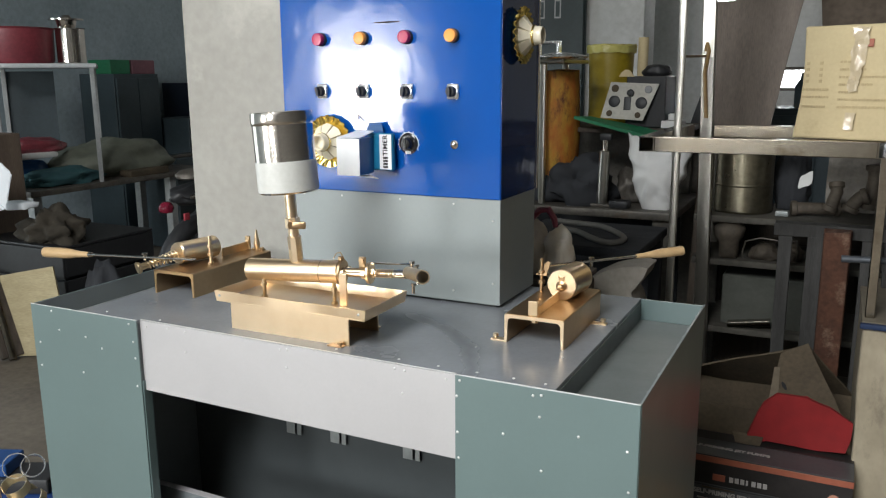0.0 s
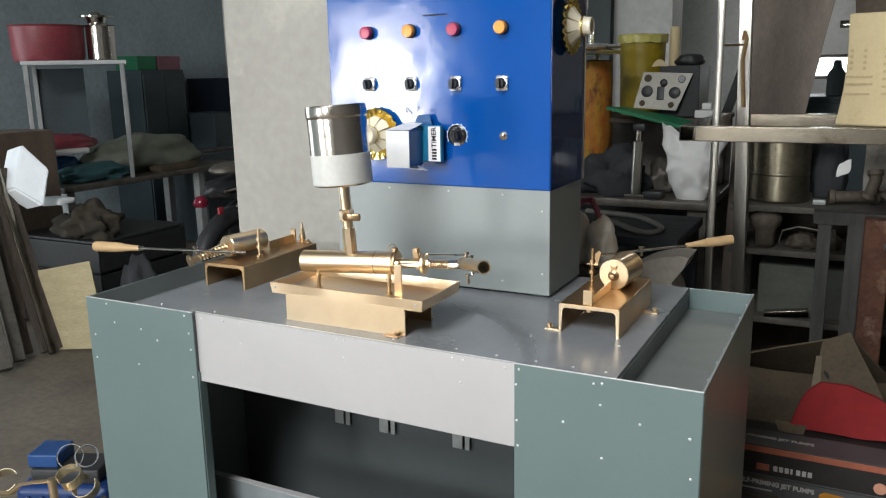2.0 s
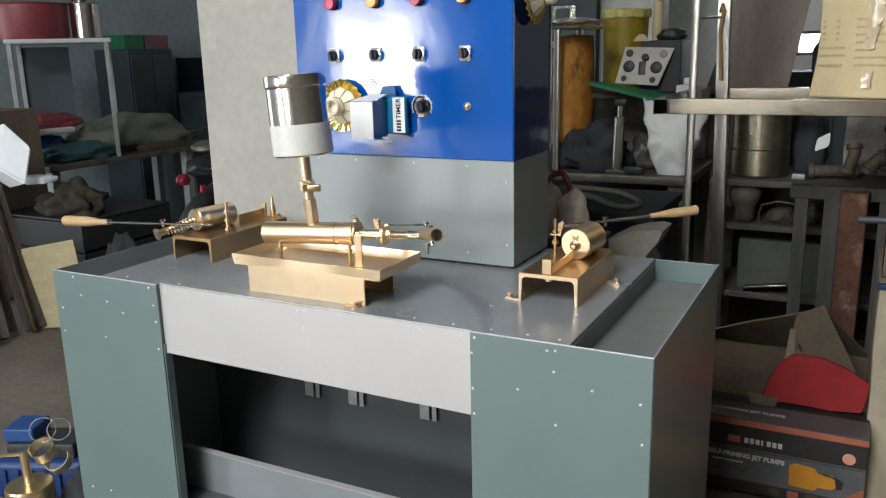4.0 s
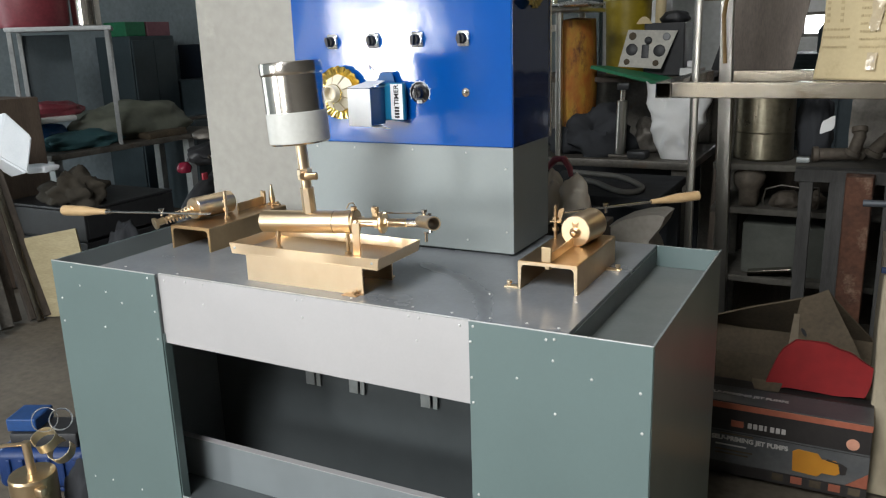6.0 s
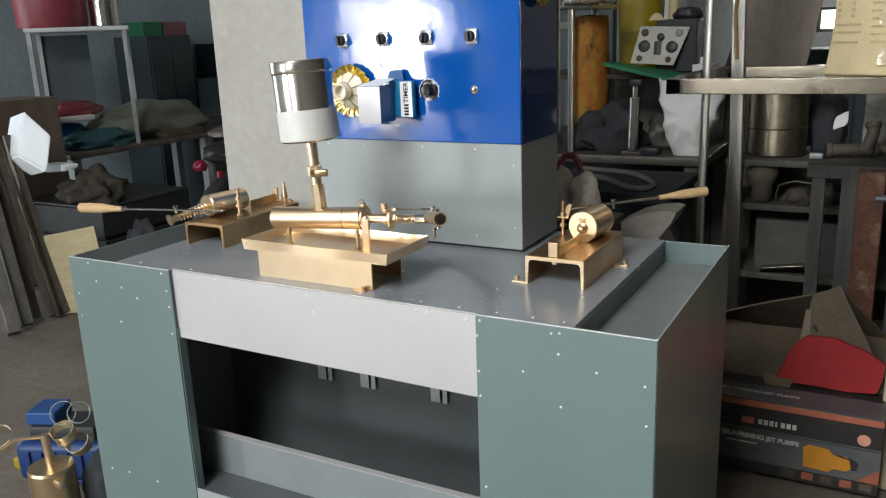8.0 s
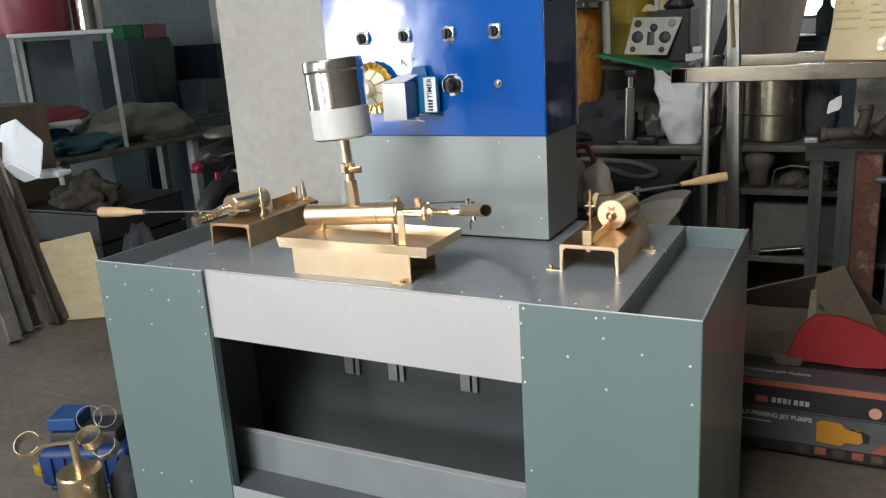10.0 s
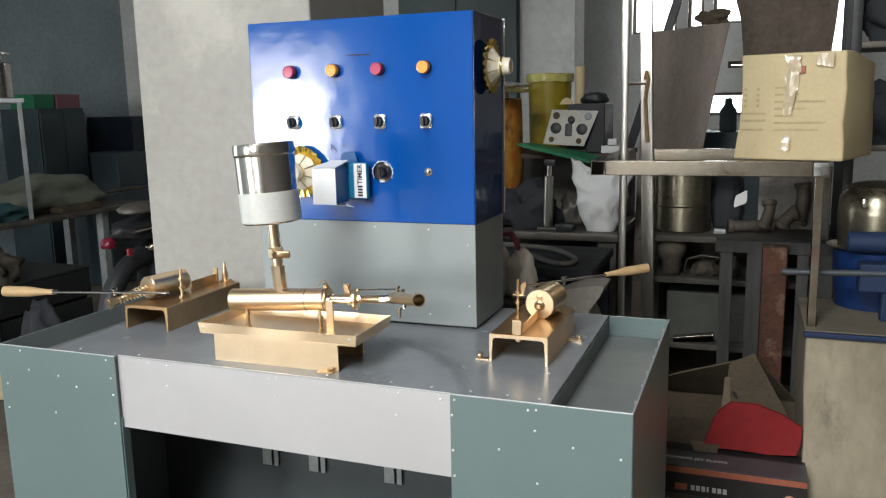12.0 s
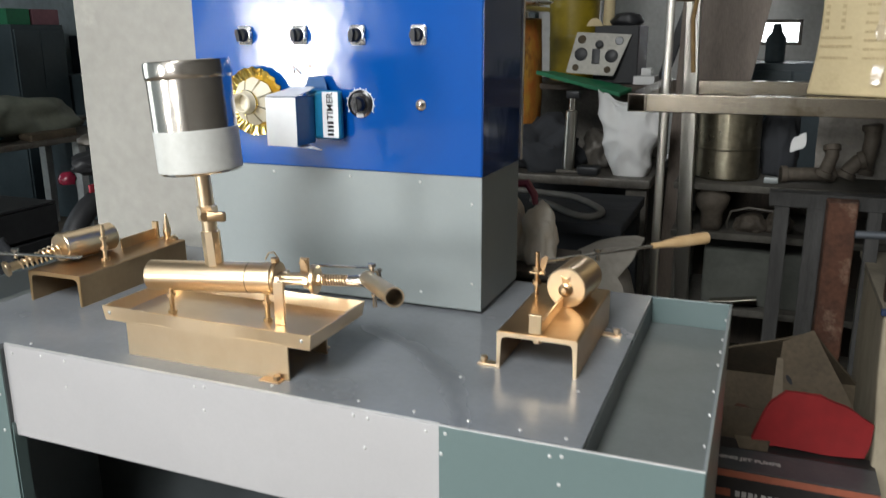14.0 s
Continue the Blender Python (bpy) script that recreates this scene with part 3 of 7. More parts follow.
part("knee_panel", box(bmesh.new(), (-0.50, 0.30, 0.05), (0.49, 0.304, 0.66)), M_KNEESHADE, table, "glossy inner sheet toned for the shade of the knee space")
part("knee_side", box(bmesh.new(), (-0.50, 0.024, 0.05), (-0.497, 0.30, 0.66)), M_KNEE, table, "glossy inner sheet toned for the shade of the knee space")
part("knee_side", box(bmesh.new(), (0.485, 0.024, 0.05), (0.488, 0.30, 0.66)), M_KNEE, table, "glossy inner sheet toned for the shade of the knee space")
sh = bmesh.new()
box(sh, (SL - 0.1, 0.0032, OZ0 - 0.013), (SR + 0.1, 0.09, OZ0 - 0.010), 0.0006)
part("shelf", sh, M_KNEESHADE, table, "narrow grey enamelled shelf with recess shade in its colour")
lip = bmesh.new()
box(lip, (SL - 0.1, 0.09, OZ0 - 0.013), (SR + 0.1, 0.093, OZ0 + 0.080), 0.0006)
box(lip, (SL - 0.1, 0.0932, OZ0 + 0.0765), (SR + 0.1, 0.105, OZ0 + 0.080), 0.0006)
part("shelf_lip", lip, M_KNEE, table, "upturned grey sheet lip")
# pale strip that paints the reflected light along the lip's edge
part("lip_edge", box(bmesh.new(), (SL - 0.1, 0.0895, OZ0 + 0.0802), (SR + 0.1, 0.105, OZ0 + 0.0812)), M_SILVER, table, "pale sheet edge with its reflected light painted in")
# soft reflections on the knee panel, built as pale strips
for x in (-0.205, -0.088, 0.092):
    for a, b in ((-0.020, 0.003), (0.009, 0.020)):
        part("reflected_strip", box(bmesh.new(), (x + a, 0.292, 0.374), (x + b, 0.2945, 0.64), 0.0006), M_PALEMETAL, table, "pale strip standing in for a soft reflection")
RIVET = rivet_mesh("rivet", 0.0024, 0.0015, M_RIVET)
FRONT = Matrix.Rotation(radians(90), 4, 'X')
front_rivets = [(-0.618, 0.62), (-0.557, 0.654), (-0.482, 0.649), (-0.439, 0.631), (-0.621, 0.569), (-0.498, 0.572), (-0.352, 0.657), (-0.350, 0.624),
                (-0.351, 0.567), (-0.600, 0.206), (-0.543, 0.21), (-0.455, 0.208), (-0.36, 0.692), (-0.575, 0.692)]
right_rivets = [(0.461, 0.688), (0.474, 0.69), (0.472, 0.656), (0.414, 0.618), (0.532, 0.636), (0.604, 0.627), (0.476, 0.57), (0.608, 0.565),
                (0.336, 0.666), (0.337, 0.606), (0.339, 0.563), (0.341, 0.692), (0.345, 0.40), (0.606, 0.40), (0.606, 0.3)]
apron_rivets = [(-0.325, 0.688), (-0.269, 0.692), (-0.226, 0.691), (-0.228, 0.652), (-0.006, 0.69), (0.009, 0.692), (0.006, 0.659), (0.223, 0.692), (0.242, 0.691), (0.237, 0.652), (0.316, 0.689)]
for y, some, skew in ((-0.0015, front_rivets, Matrix()), (-0.0035, right_rivets, Matrix()), (-0.0005, apron_rivets, SKEW)):
    for x, z in some:
        piece("rivet", RIVET, table, skew @ Matrix.Translation((x, y, z)) @ FRONT)
for x, y in ((0.221, 0.02), (0.294, 0.018), (0.361, 0.018), (0.422, 0.018), (0.474, 0.016), (0.10, 0.02), (-0.30, 0.02), (-0.44, 0.02), (-0.47, 0.2), (0.46, 0.14), (0.31, 0.13)):
    piece("rivet", RIVET, table, Matrix.Translation((x, y, TZ + 0.001)))
for y in (0.07, 0.15, 0.22, 0.31, 0.36, 0.41, 0.5):
    piece("rivet", RIVET, table, Matrix.Translation((TX1 - 0.006, y, 0.692)) @ Matrix.Rotation(radians(-90), 4, 'Y'))
for x, y in ((-0.56, 0.10), (-0.53, 0.17), (-0.60, 0.30)):
    piece("rivet", RIVET, table, Matrix.Translation((x, y, 0.658)))

# ---- the control cabinet on the table ----
CX0, CX1, CY0, CY1, BZ, CZ1 = -0.242, 0.26, 0.36, 0.56, 0.918, 1.331
cab = thing("control_cabinet", (0.01, 0.46, TZ), "grey and glossy blue control cabinet with switches and pilot lamps", "control cabinet")
part("foot", box(bmesh.new(), (CX0 + 0.012, CY0 + 0.014, TZ + 0.001), (CX1 - 0.012, CY1 - 0.012, TZ + 0.0068)), M_DARK, cab, "dark recessed foot")
part("lower_box", box(bmesh.new(), (CX0 + 0.003, CY0 + 0.003, TZ + 0.0065), (CX1 - 0.002, CY1 - 0.003, BZ), 0.0012), M_COL, cab, "mid-grey enamelled sheet metal")
part("upper_box", box(bmesh.new(), (CX0, CY0, BZ), (CX1 - 0.0016, CY1, CZ1), 0.0018, seg=3), M_BLUE, cab, "glossy blue laminated sheet")
# side face in the darkened blue: its shade is painted in
part("upper_side", box(bmesh.new(), (CX1 - 0.0014, CY0 + 0.0015, BZ), (CX1, CY1, CZ1), 0.0004), M_BLUESHADED, cab, "glossy blue sheet with the side's shade in its colour")
for x, z in ((-0.104, 0.907), (0.037, 0.907), (0.158, 0.905), (0.242, 0.876), (0.243, 0.75), (0.157, 0.728), (-0.2, 0.907)):
    piece("rivet", RIVET, cab, Matrix.Translation((x, CY0 + 0.003, z)) @ FRONT)
part("edge_strip", box(bmesh.new(), (CX1 - 0.001, CY1 - 0.004, BZ), (CX1 + 0.003, CY1 + 0.003, CZ1 + 0.002), 0.001), M_CHROME, cab, "bare bright metal edge")
ROWX = (-0.14, -0.04, 0.06, 0.16)


def pilot_lamp(x, z, lens, tint):
    f = facing_front(x, CY0, z)
    g = part("lamp_base", lathe(bmesh.new(), [(0, 0), (0.0135, 0), (0.0135, 0.006), (0.0128, 0.007), (0, 0.007)], f), M_BLACK, cab, "black lamp bezel")
    part("lens", lathe(bmesh.new(), [(0, 0.006), (0.0124, 0.006), (0.0124, 0.0165), (0.0116, 0.018), (0.0095, 0.0182), (0.009, 0.0176), (0, 0.0178)], f, 24), lens, g, tint)


for x, lens, tint in zip(ROWX, (M_RED, M_AMBER, M_RED, M_AMBER), ("dark red lens", "amber lens", "dark red lens", "amber lens")):
    pilot_lamp(x, 1.228, lens, tint)


def selector(x, z, turn):
    f = facing_front(x, CY0, z)
    pl = bmesh.new()
    box(pl, (-0.0125, -0.0145, 0), (0.0125, 0.0145, 0.005), 0.0036, f, 3)
    lathe(pl, [(0.0125, 0.004), (0.0125, 0.008), (0.0105, 0.0085)], f, 24)
    plate = part("switch_plate", pl, M_PLATE, cab, "square chromed switch plate")
    kn = bmesh.new()
    lathe(kn, [(0, 0.004), (0.0102, 0.004), (0.0098, 0.016), (0.0085, 0.0175), (0, 0.0175)], f, 20)
    prism(kn, [(-0.0026, -0.0096), (0.0026, -0.0096), (0.0036, 0.003), (0.002, 0.0088), (-0.002, 0.0088), (-0.0036, 0.003)], 0.009, f @ Matrix.Translation((0, 0, 0.0165)) @ Matrix.Rotation(radians(turn), 4, 'Z'))
    part("knob", kn, M_BLACK, plate, "black pointer knob")


for x, turn in zip(ROWX, (12, 10, -6, 4)):
    selector(x, 1.124, turn)

# timer dial with its scale, a bright screw cap and a dark scuff
f = facing_front(0.061, CY0, 1.0215)
dial = part("timer_dial", lathe(bmesh.new(), [(0, 0), (0.021, 0), (0.021, 0.0015), (0.0175, 0.003), (0.017, 0.004), (0, 0.004)], f, 32), M_DIAL, cab, "black timer dial")
kn = bmesh.new()
lathe(kn, [(0.0125, 0.004), (0.0115, 0.006), (0.0105, 0.015), (0.0095, 0.0165), (0, 0.0165)], f, 24)
box(kn, (-0.0022, -0.0115, 0.013), (0.0022, 0.0115, 0.0185), 0.0008, f @ Matrix.Rotation(radians(8), 4, 'Z'))
part("knob", kn, M_DIAL, dial, "round black knob")
arc = [(r_ * math.cos(radians(an)), r_ * math.sin(radians(an))) for r_, some in ((0.0216, range(-30, 211, 12)), (0.0226, range(210, -31, -12))) for an in some]
part("scale_ring", prism(bmesh.new(), arc, 0.0018, f), M_WHITE, dial, "white scale ring")
for k in range(11):
    a = radians(210 - k * 24)
    tick = bmesh.new()
    box(tick, (0.0222, -0.0006, 0.0), (0.0246 if k % 2 else 0.0256, 0.0007, 0.0008), 0, f @ Matrix.Rotation(a, 4, 'Z'))
    part("scale_mark", tick, M_WHITE, dial, "white scale mark")
box(kn := bmesh.new(), (-0.006, -0.0205, 0.001), (0.006, -0.0145, 0.0048), 0.001, f)
part("pointer", kn, M_WHITE, dial, "white pointer")
f = facing_front(0.162, CY0, 1.0225)
part("screw_cap", lathe(bmesh.new(), [(0, 0), (0.009, 0), (0.0085, 0.002), (0.005, 0.003), (0.005, 0.008), (0.0035, 0.009), (0, 0.009)], f, 14), M_CHROME, cab, "bright screw with a clear cap")
f = facing_front(0.014, CY0, 1.258)
part("scuff", prism(bmesh.new(), [(-0.028, -0.0012), (0.0, -0.002), (0.029, -0.001), (0.03, 0.0008), (0.002, 0.0012), (-0.027, 0.0004)], 0.0007, f), M_INKBLK, cab, "dark scuffed slot mark")
sweep(w := bmesh.new(), [(-0.054, CY0 - 0.001, 1.066), (-0.052, CY0 - 0.006, 1.078), (-0.046, CY0 - 0.006, 1.072), (-0.042, CY0 - 0.001, 1.064)], 0.0009, 6)
part("wire_end", w, M_PRINTGRY, cab, "short loose wire")
part("wire_hole", lathe(bmesh.new(), [(0, 0), (0.002, 0), (0.002, 0.001), (0, 0.001)], facing_front(-0.026, CY0, 1.077), 10), M_BLACK, cab, "small dark hole")


def rosette(m, label):
    """A lamp holder: gold scalloped dish, cream petals with gold ribs, and a cream socket; local z points out."""
    t = thing("lamp_holder", m, label, "lamp holder", "gold lamp holders")
    bm = bmesh.new()
    seg, prof = 132, [(0.014, 0.003), (0.036, 0.004), (0.047, 0.009), (0.053, 0.013), (0.0525, 0.0145), (0.046, 0.011), (0.034, 0.0065), (0.014, 0.006)]
    rings = []
    for r, h in prof:
        row = []
        for i in range(seg):
            a = 2 * math.pi * i / seg
            k = max(0.0, (r - 0.034) / 0.019)
            rr = r * (1 + 0.035 * k * abs(math.sin(11 * a)) + 0.015 * k * math.sin(17 * a))
            row.append(bm.verts.new(m @ Vector((rr * math.cos(a), rr * math.sin(a), h + 0.0025 * k * math.sin(22 * a + 0.5)))))
        rings.append(row)
    for a, b in zip(rings, rings[1:]):
        for i in range(seg):
            bm.faces.new((a[i], a[(i + 1) % seg], b[(i + 1) % seg], b[i]))
    part("dish", bm, M_GOLD, t, "crinkled shiny gold dish")
    for k in range(8):
        a = 2 * math.pi * k / 8
        pm = m @ Matrix.Rotation(a, 4, 'Z')
        pt = bmesh.new()
        lo = [pt.verts.new(pm @ Vector(c)) for c in ((0.014, -0.0053, 0.032), (0.014, 0.0053, 0.032), (0.0345, 0.0118, 0.0145), (0.0385, 0.0, 0.0145), (0.0345, -0.0118, 0.0145))]
        hi = [pt.verts.new(pm @ Vector(c)) for c in ((0.012, -0.0048, 0.026), (0.012, 0.0048, 0.026), (0.0315, 0.0124, 0.0075), (0.035, 0.0, 0.0075), (0.0315, -0.0124, 0.0075))]
        pt.faces.new(lo)
        pt.faces.new(hi[::-1])
        for i in range(5):
            pt.faces.new((lo[i], lo[(i + 1) % 5], hi[(i + 1) % 5], hi[i]))
        part("petal", pt, M_CREAM, t, "cream petal")
    part("socket", lathe(bmesh.new(), [(0.013, 0.004), (0.0165, 0.03), (0.018, 0.032), (0.0185, 0.037), (0.017, 0.039), (0.0165, 0.05), (0.0145, 0.052), (0.0125, 0.05), (0.0125, 0.036), (0, 0.036)], m, 24), M_CREAM, t, "cream lamp socket")
    part("collar", lathe(bmesh.new(), [(0.0188, 0.0325), (0.0196, 0.034), (0.0196, 0.036), (0.0188, 0.0372)], m, 24), M_GOLD, t, "gold collar")
    return t


rosette(facing_front(-0.123, CY0, 1.0215), "gold and cream lamp holder beside the timer carton")
rosette(Matrix(((0, 0, 1, CX1), (1, 0, 0, 0.440), (0, 1, 0, 1.228), (0, 0, 0, 1))), "gold and cream lamp holder on the cabinet's blue side")

# the opened carton of the timer, pushed over its terminals
tc = thing("timer_carton", (0.0, 0.33, 0.960), "opened blue and white timer carton hung on the control cabinet", "carton")
bx = bmesh.new()
box(bx, (-0.022, 0.335, 0.968), (0.0372, 0.349, 1.042), 0.0045, seg=3)
body = part("carton_body", bx, M_CYAN, tc, "teal-blue printed card")
part("carton_tuck", box(bmesh.new(), (-0.018, 0.3492, 0.974), (0.022, CY0, 1.036), 0.001), M_NAVY, tc, "navy inner card")
part("carton_flap", prism(bmesh.new(), [(-0.021, 0), (0.021, 0), (0.0135, 0.021), (-0.0135, 0.021)], 0.0015, Matrix.Translation((-0.008, 0.345, 1.0415)) @ Matrix.Rotation(radians(82), 4, 'X')), M_NAVY, tc, "navy top flap")
sl = bmesh.new()
box(sl, (-0.057, 0.2815, 0.9625), (-0.0055, 0.334, 1.034), 0.0012)
part("carton_sleeve", sl, M_NAVY, tc, "navy printed card")
part("white_face", grid_sheet(bmesh.new(), [(-0.0585, 0.2806, 0.9618), (-0.0062, 0.2806, 0.9618), (-0.0062, 0.2806, 1.0345), (-0.0585, 0.2806, 1.0345)], 6, 8, 0.0008, 0.0006, 60), M_WHITE, tc, "plain white inner card")
part("white_side", box(bmesh.new(), (-0.0586, 0.2816, 0.962), (-0.0574, 0.333, 1.0348), 0.0003), M_WHITE, tc, "plain white inner card")
part("white_top_flap", grid_sheet(bmesh.new(), [(-0.058, 0.281, 1.0355), (-0.0065, 0.283, 1.036), (-0.001, 0.330, 1.046), (-0.044, 0.338, 1.0465)], 3, 3, 0.001, 0.001, 40), M_WHITE, tc, "plain white inner card")
part("white_bottom_flap", grid_sheet(bmesh.new(), [(-0.0585, 0.281, 0.9615), (-0.0065, 0.281, 0.9615), (0.016, 0.314, 0.9535), (-0.010, 0.322, 0.959)], 3, 3, 0.001), M_WHITE, tc, "plain white inner card")
lab = part("carton_label", box(bmesh.new(), (0.0080, 0.3334, 0.9705), (0.0352, 0.3347, 1.0405), 0.0004), M_WHITE, body, "white paper label")
text_mesh("label_word", "TIMER", 0.0150, M_INKBLK, Matrix.Translation((0.0218, 0.3331, 1.0185)) @ FRONT @ Matrix.Rotation(radians(90), 4, 'Z'), body, bold=0.0002)
for k in range(4):
    z = 0.9738 + 0.0060 * k
    part("label_bar", box(bmesh.new(), (0.0165, 0.3328, z), (0.0269, 0.3335, z + 0.0038)), M_INKBLK, body, "dark maker's mark")


def coil(bm, p0, p1, r0, r1, turns, wire, n=14):
    a = axis(p0, p1)
    h = (Vector(p1) - Vector(p0)).length
    pts = []
    for k in range(int(turns * n) + 1):
        u = k / (turns * n)
        r = r0 + (r1 - r0) * u
        pts.append(a @ Vector((r * math.cos(2 * math.pi * u * turns), r * math.sin(2 * math.pi * u * turns), h * u)))
    return sweep(bm, pts, wire, 7)


def grip(bm, p0, p1, r):
    """A turned handle that widens to its end, from its neck p0 to its end p1."""
    h = (Vector(p1) - Vector(p0)).length
    return lathe(bm, [(0, 0), (r * 0.48, 0), (r * 0.52, h * 0.02), (r * 0.58, h * 0.16), (r * 0.72, h * 0.30), (r * 0.9, h * 0.42), (r, h * 0.52), (r * 1.03, h * 0.97), (r * 0.99, h), (r * 0.6, h), (0, h * 0.995)], axis(p0, p1), 24)


# ---- brass filler in the middle of the table ----
def bolt(bm, p, d, r=0.0035, length=0.02, head=0.004):
    """A hexagon-headed bolt at p along d."""
    p, d = Vector(p), Vector(d).normalized()
    lathe(bm, [(0, 0), (r * 1.75, 0), (r * 1.75, head), (0, head)], axis(p, p + d), 6)
    rod(bm, p + d * head, p + d * (head + length), r, seg=10)
    return bm


fil = thing("brass_filler", (-0.01, 0.09, TZ + 0.001), "polished brass hand filler on a folded brass tray and base", "filling machine")
bs = bmesh.new()
ALONG = Matrix(((0, 0, 1, -0.142), (1, 0, 0, 0), (0, 1, 0, 0), (0, 0, 0, 1)))
prism(bs, [(0.040, TZ + 0.001), (0.040, 0.7552), (0.0408, 0.756), (0.1392, 0.756), (0.140, 0.7552), (0.140, TZ + 0.001), (0.137, TZ + 0.001), (0.137, 0.753), (0.043, 0.753), (0.043, TZ + 0.001)], 0.254, ALONG)
part("base", bs, M_BRASS, fil, "folded brass sheet base")
ft = bmesh.new()
box(ft, (0.076, 0.026, TZ + 0.001), (0.106, 0.040, TZ + 0.003), 0.0006)
bolt(ft, (0.099, 0.033, TZ + 0.009), (0, 0, -1), 0.003, 0.003)
part("foot_tab", ft, M_BRASS_DULL, fil, "brass screw-down tab")
ft = bmesh.new()
box(ft, (0.086, 0.140, TZ + 0.001), (0.106, 0.158, TZ + 0.004), 0.0008)
part("foot_tab", ft, M_BRASS, fil, "brass screw-down tab")
tr = bmesh.new()
X0, X1, Y0, Y1, Z0, Z1 = -0.154, 0.158, 0.018, 0.158, 0.757, 0.776
box(tr, (X0, Y0, Z0), (X1, Y1, Z0 + 0.002))
grid_sheet(tr, [(X0 - 0.004, Y0 - 0.0005, Z1), (X1 + 0.003, Y0 - 0.0005, Z1), (X1, Y0, Z0), (X0, Y0, Z0)], 20, 2, 0.0022, 0.0016, 20)
grid_sheet(tr, [(X1 + 0.003, Y0 - 0.0005, Z1), (X1 + 0.003, Y1 + 0.003, Z1), (X1, Y1, Z0), (X1, Y0, Z0)], 8, 1, 0.0022, 0.001, 22)
grid_sheet(tr, [(X1 + 0.003, Y1 + 0.003, Z1), (X0 - 0.004, Y1 + 0.003, Z1), (X0, Y1, Z0), (X1, Y1, Z0)], 16, 1, 0.0022, 0.0012, 22)
grid_sheet(tr, [(X0 - 0.004, Y1 + 0.003, Z1), (X0 - 0.004, Y0 - 0.0005, Z1), (X0, Y0, Z0), (X0, Y1, Z0)], 8, 1, 0.0022, 0.001, 22)
tray = part("tray", tr, M_BRASS, fil, "bent-up brass drip tray")
for x in (-0.147, 0.147):
    piece("rivet", RIVET, tray, Matrix.Translation((x, Y0 - 0.0008, 0.768)) @ FRONT)
# working cylinder, its axis turned a little off the table's
A0, A1 = Vector((-0.121, 0.073, 0.808)), Vector((0.057, 0.1045, 0.8128))
ax = axis(A0, A1)
L = (A1 - A0).length
along = (A1 - A0).normalized()
part("cylinder", lathe(bmesh.new(), [(0, 0), (0.0188, 0), (0.0205, 0.0018), (0.0205, L - 0.012), (0.0215, L - 0.0115), (0.0215, L - 0.001), (0, L)], ax, 40), M_BRASS, fil, "polished brass cylinder")
part("flange", lathe(bmesh.new(), [(0, L), (0.0222, L), (0.023, L + 0.001), (0.023, L + 0.006), (0.0222, L + 0.007), (0, L + 0.007)], ax, 36), M_BRASS_DULL, fil, "dark brass flange")
part("flange", lathe(bmesh.new(), [(0, L + 0.053), (0.0186, L + 0.053), (0.0195, L + 0.054), (0.0195, L + 0.0585), (0.0186, L + 0.0595), (0, L + 0.0595)], ax, 32), M_BRASS_MID, fil, "small brass disc")
part("collar_seam", lathe(bmesh.new(), [(0.0203, L - 0.036), (0.0210, L - 0.0355), (0.0210, L - 0.0345), (0.0203, L - 0.034)], ax, 40), M_BRASS_DULL, fil, "dark seam round the cylinder")
sp = bmesh.new()
lathe(sp, [(0, L + 0.007), (0.0082, L + 0.007), (0.0082, L + 0.053), (0, L + 0.053)], ax, 20)
rod(sp, A1 + along * 0.0595, A1 + along * 0.115, 0.0042, seg=14)
lathe(sp, [(0, L + 0.0595), (0.0085, L + 0.0595), (0.0085, L + 0.065), (0, L + 0.065)], ax, 6)
part("spindle", sp, M_BRASS_MID, fil, "brass spindle")
part("spring", coil(bmesh.new(), A1 + along * 0.066, A1 + along * 0.103, 0.0066, 0.0066, 10, 0.0013), M_BRASS, fil, "brass coil spring")
up = Vector((0, 0, 1))
side = along.cross(up).normalized()
for s in (1, -1):
    p = A1 + side * 0.014 * s + along * 0.006
    st = bmesh.new()
    rod(st, p - along * (0.034 if s > 0 else 0.004), p + along * 0.053, 0.0040, seg=12)
    for u in (-0.008, 0.0015, 0.041):
        rod(st, p + along * u, p + along * (u + 0.006), 0.0078, seg=6)
    part("stay_bolt", st, M_BRASS if s > 0 else M_BRASS_MID, fil, "bright brass stay bolt with nuts")
hb = bmesh.new()
q = A1 + along * 0.002 + Vector((0, 0, 0.021))
rod(hb, q, q + Vector((0, 0, 0.007)), 0.006, seg=6)
sweep(hb, [q + Vector((0.002, 0.004, 0.005)), q + Vector((-0.006, 0.008, 0.012)), q + Vector((-0.016, 0.010, 0.010)), q + Vector((-0.022, 0.009, 0.0))], 0.0009, 8)
part("wire_handle", hb, M_BRASS_DULL, fil, "bent wire handle on a nut")
pl = bmesh.new()
box(pl, (-0.007, -0.0025, 0), (0.007, 0.0025, 0.058), 0.0008, Matrix.Translation((0.078, 0.080, 0.7595)) @ Matrix.Rotation(radians(10), 4, 'Z'))
part("upright", pl, M_BRASS, fil, "flat brass upright")
for x, y in ((-0.085, 0.068), (0.055, 0.086)):
    lg = bmesh.new()
    rod(lg, (x, y, 0.759), (x, y, 0.796), 0.0035, seg=12)
    lathe(lg, [(0, 0), (0.0065, 0), (0.0065, 0.005), (0, 0.005)], Matrix.Translation((x, y, 0.759)), 6)
    lathe(lg, [(0, 0), (0.006, 0), (0.006, 0.004), (0, 0.004)], Matrix.Translation((x, y, 0.783)), 6)
    part("leg_bolt", lg, M_BRASS_MID, fil, "brass leg bolt")
# crank nozzle at the end of the rod
J = A1 + along * 0.120
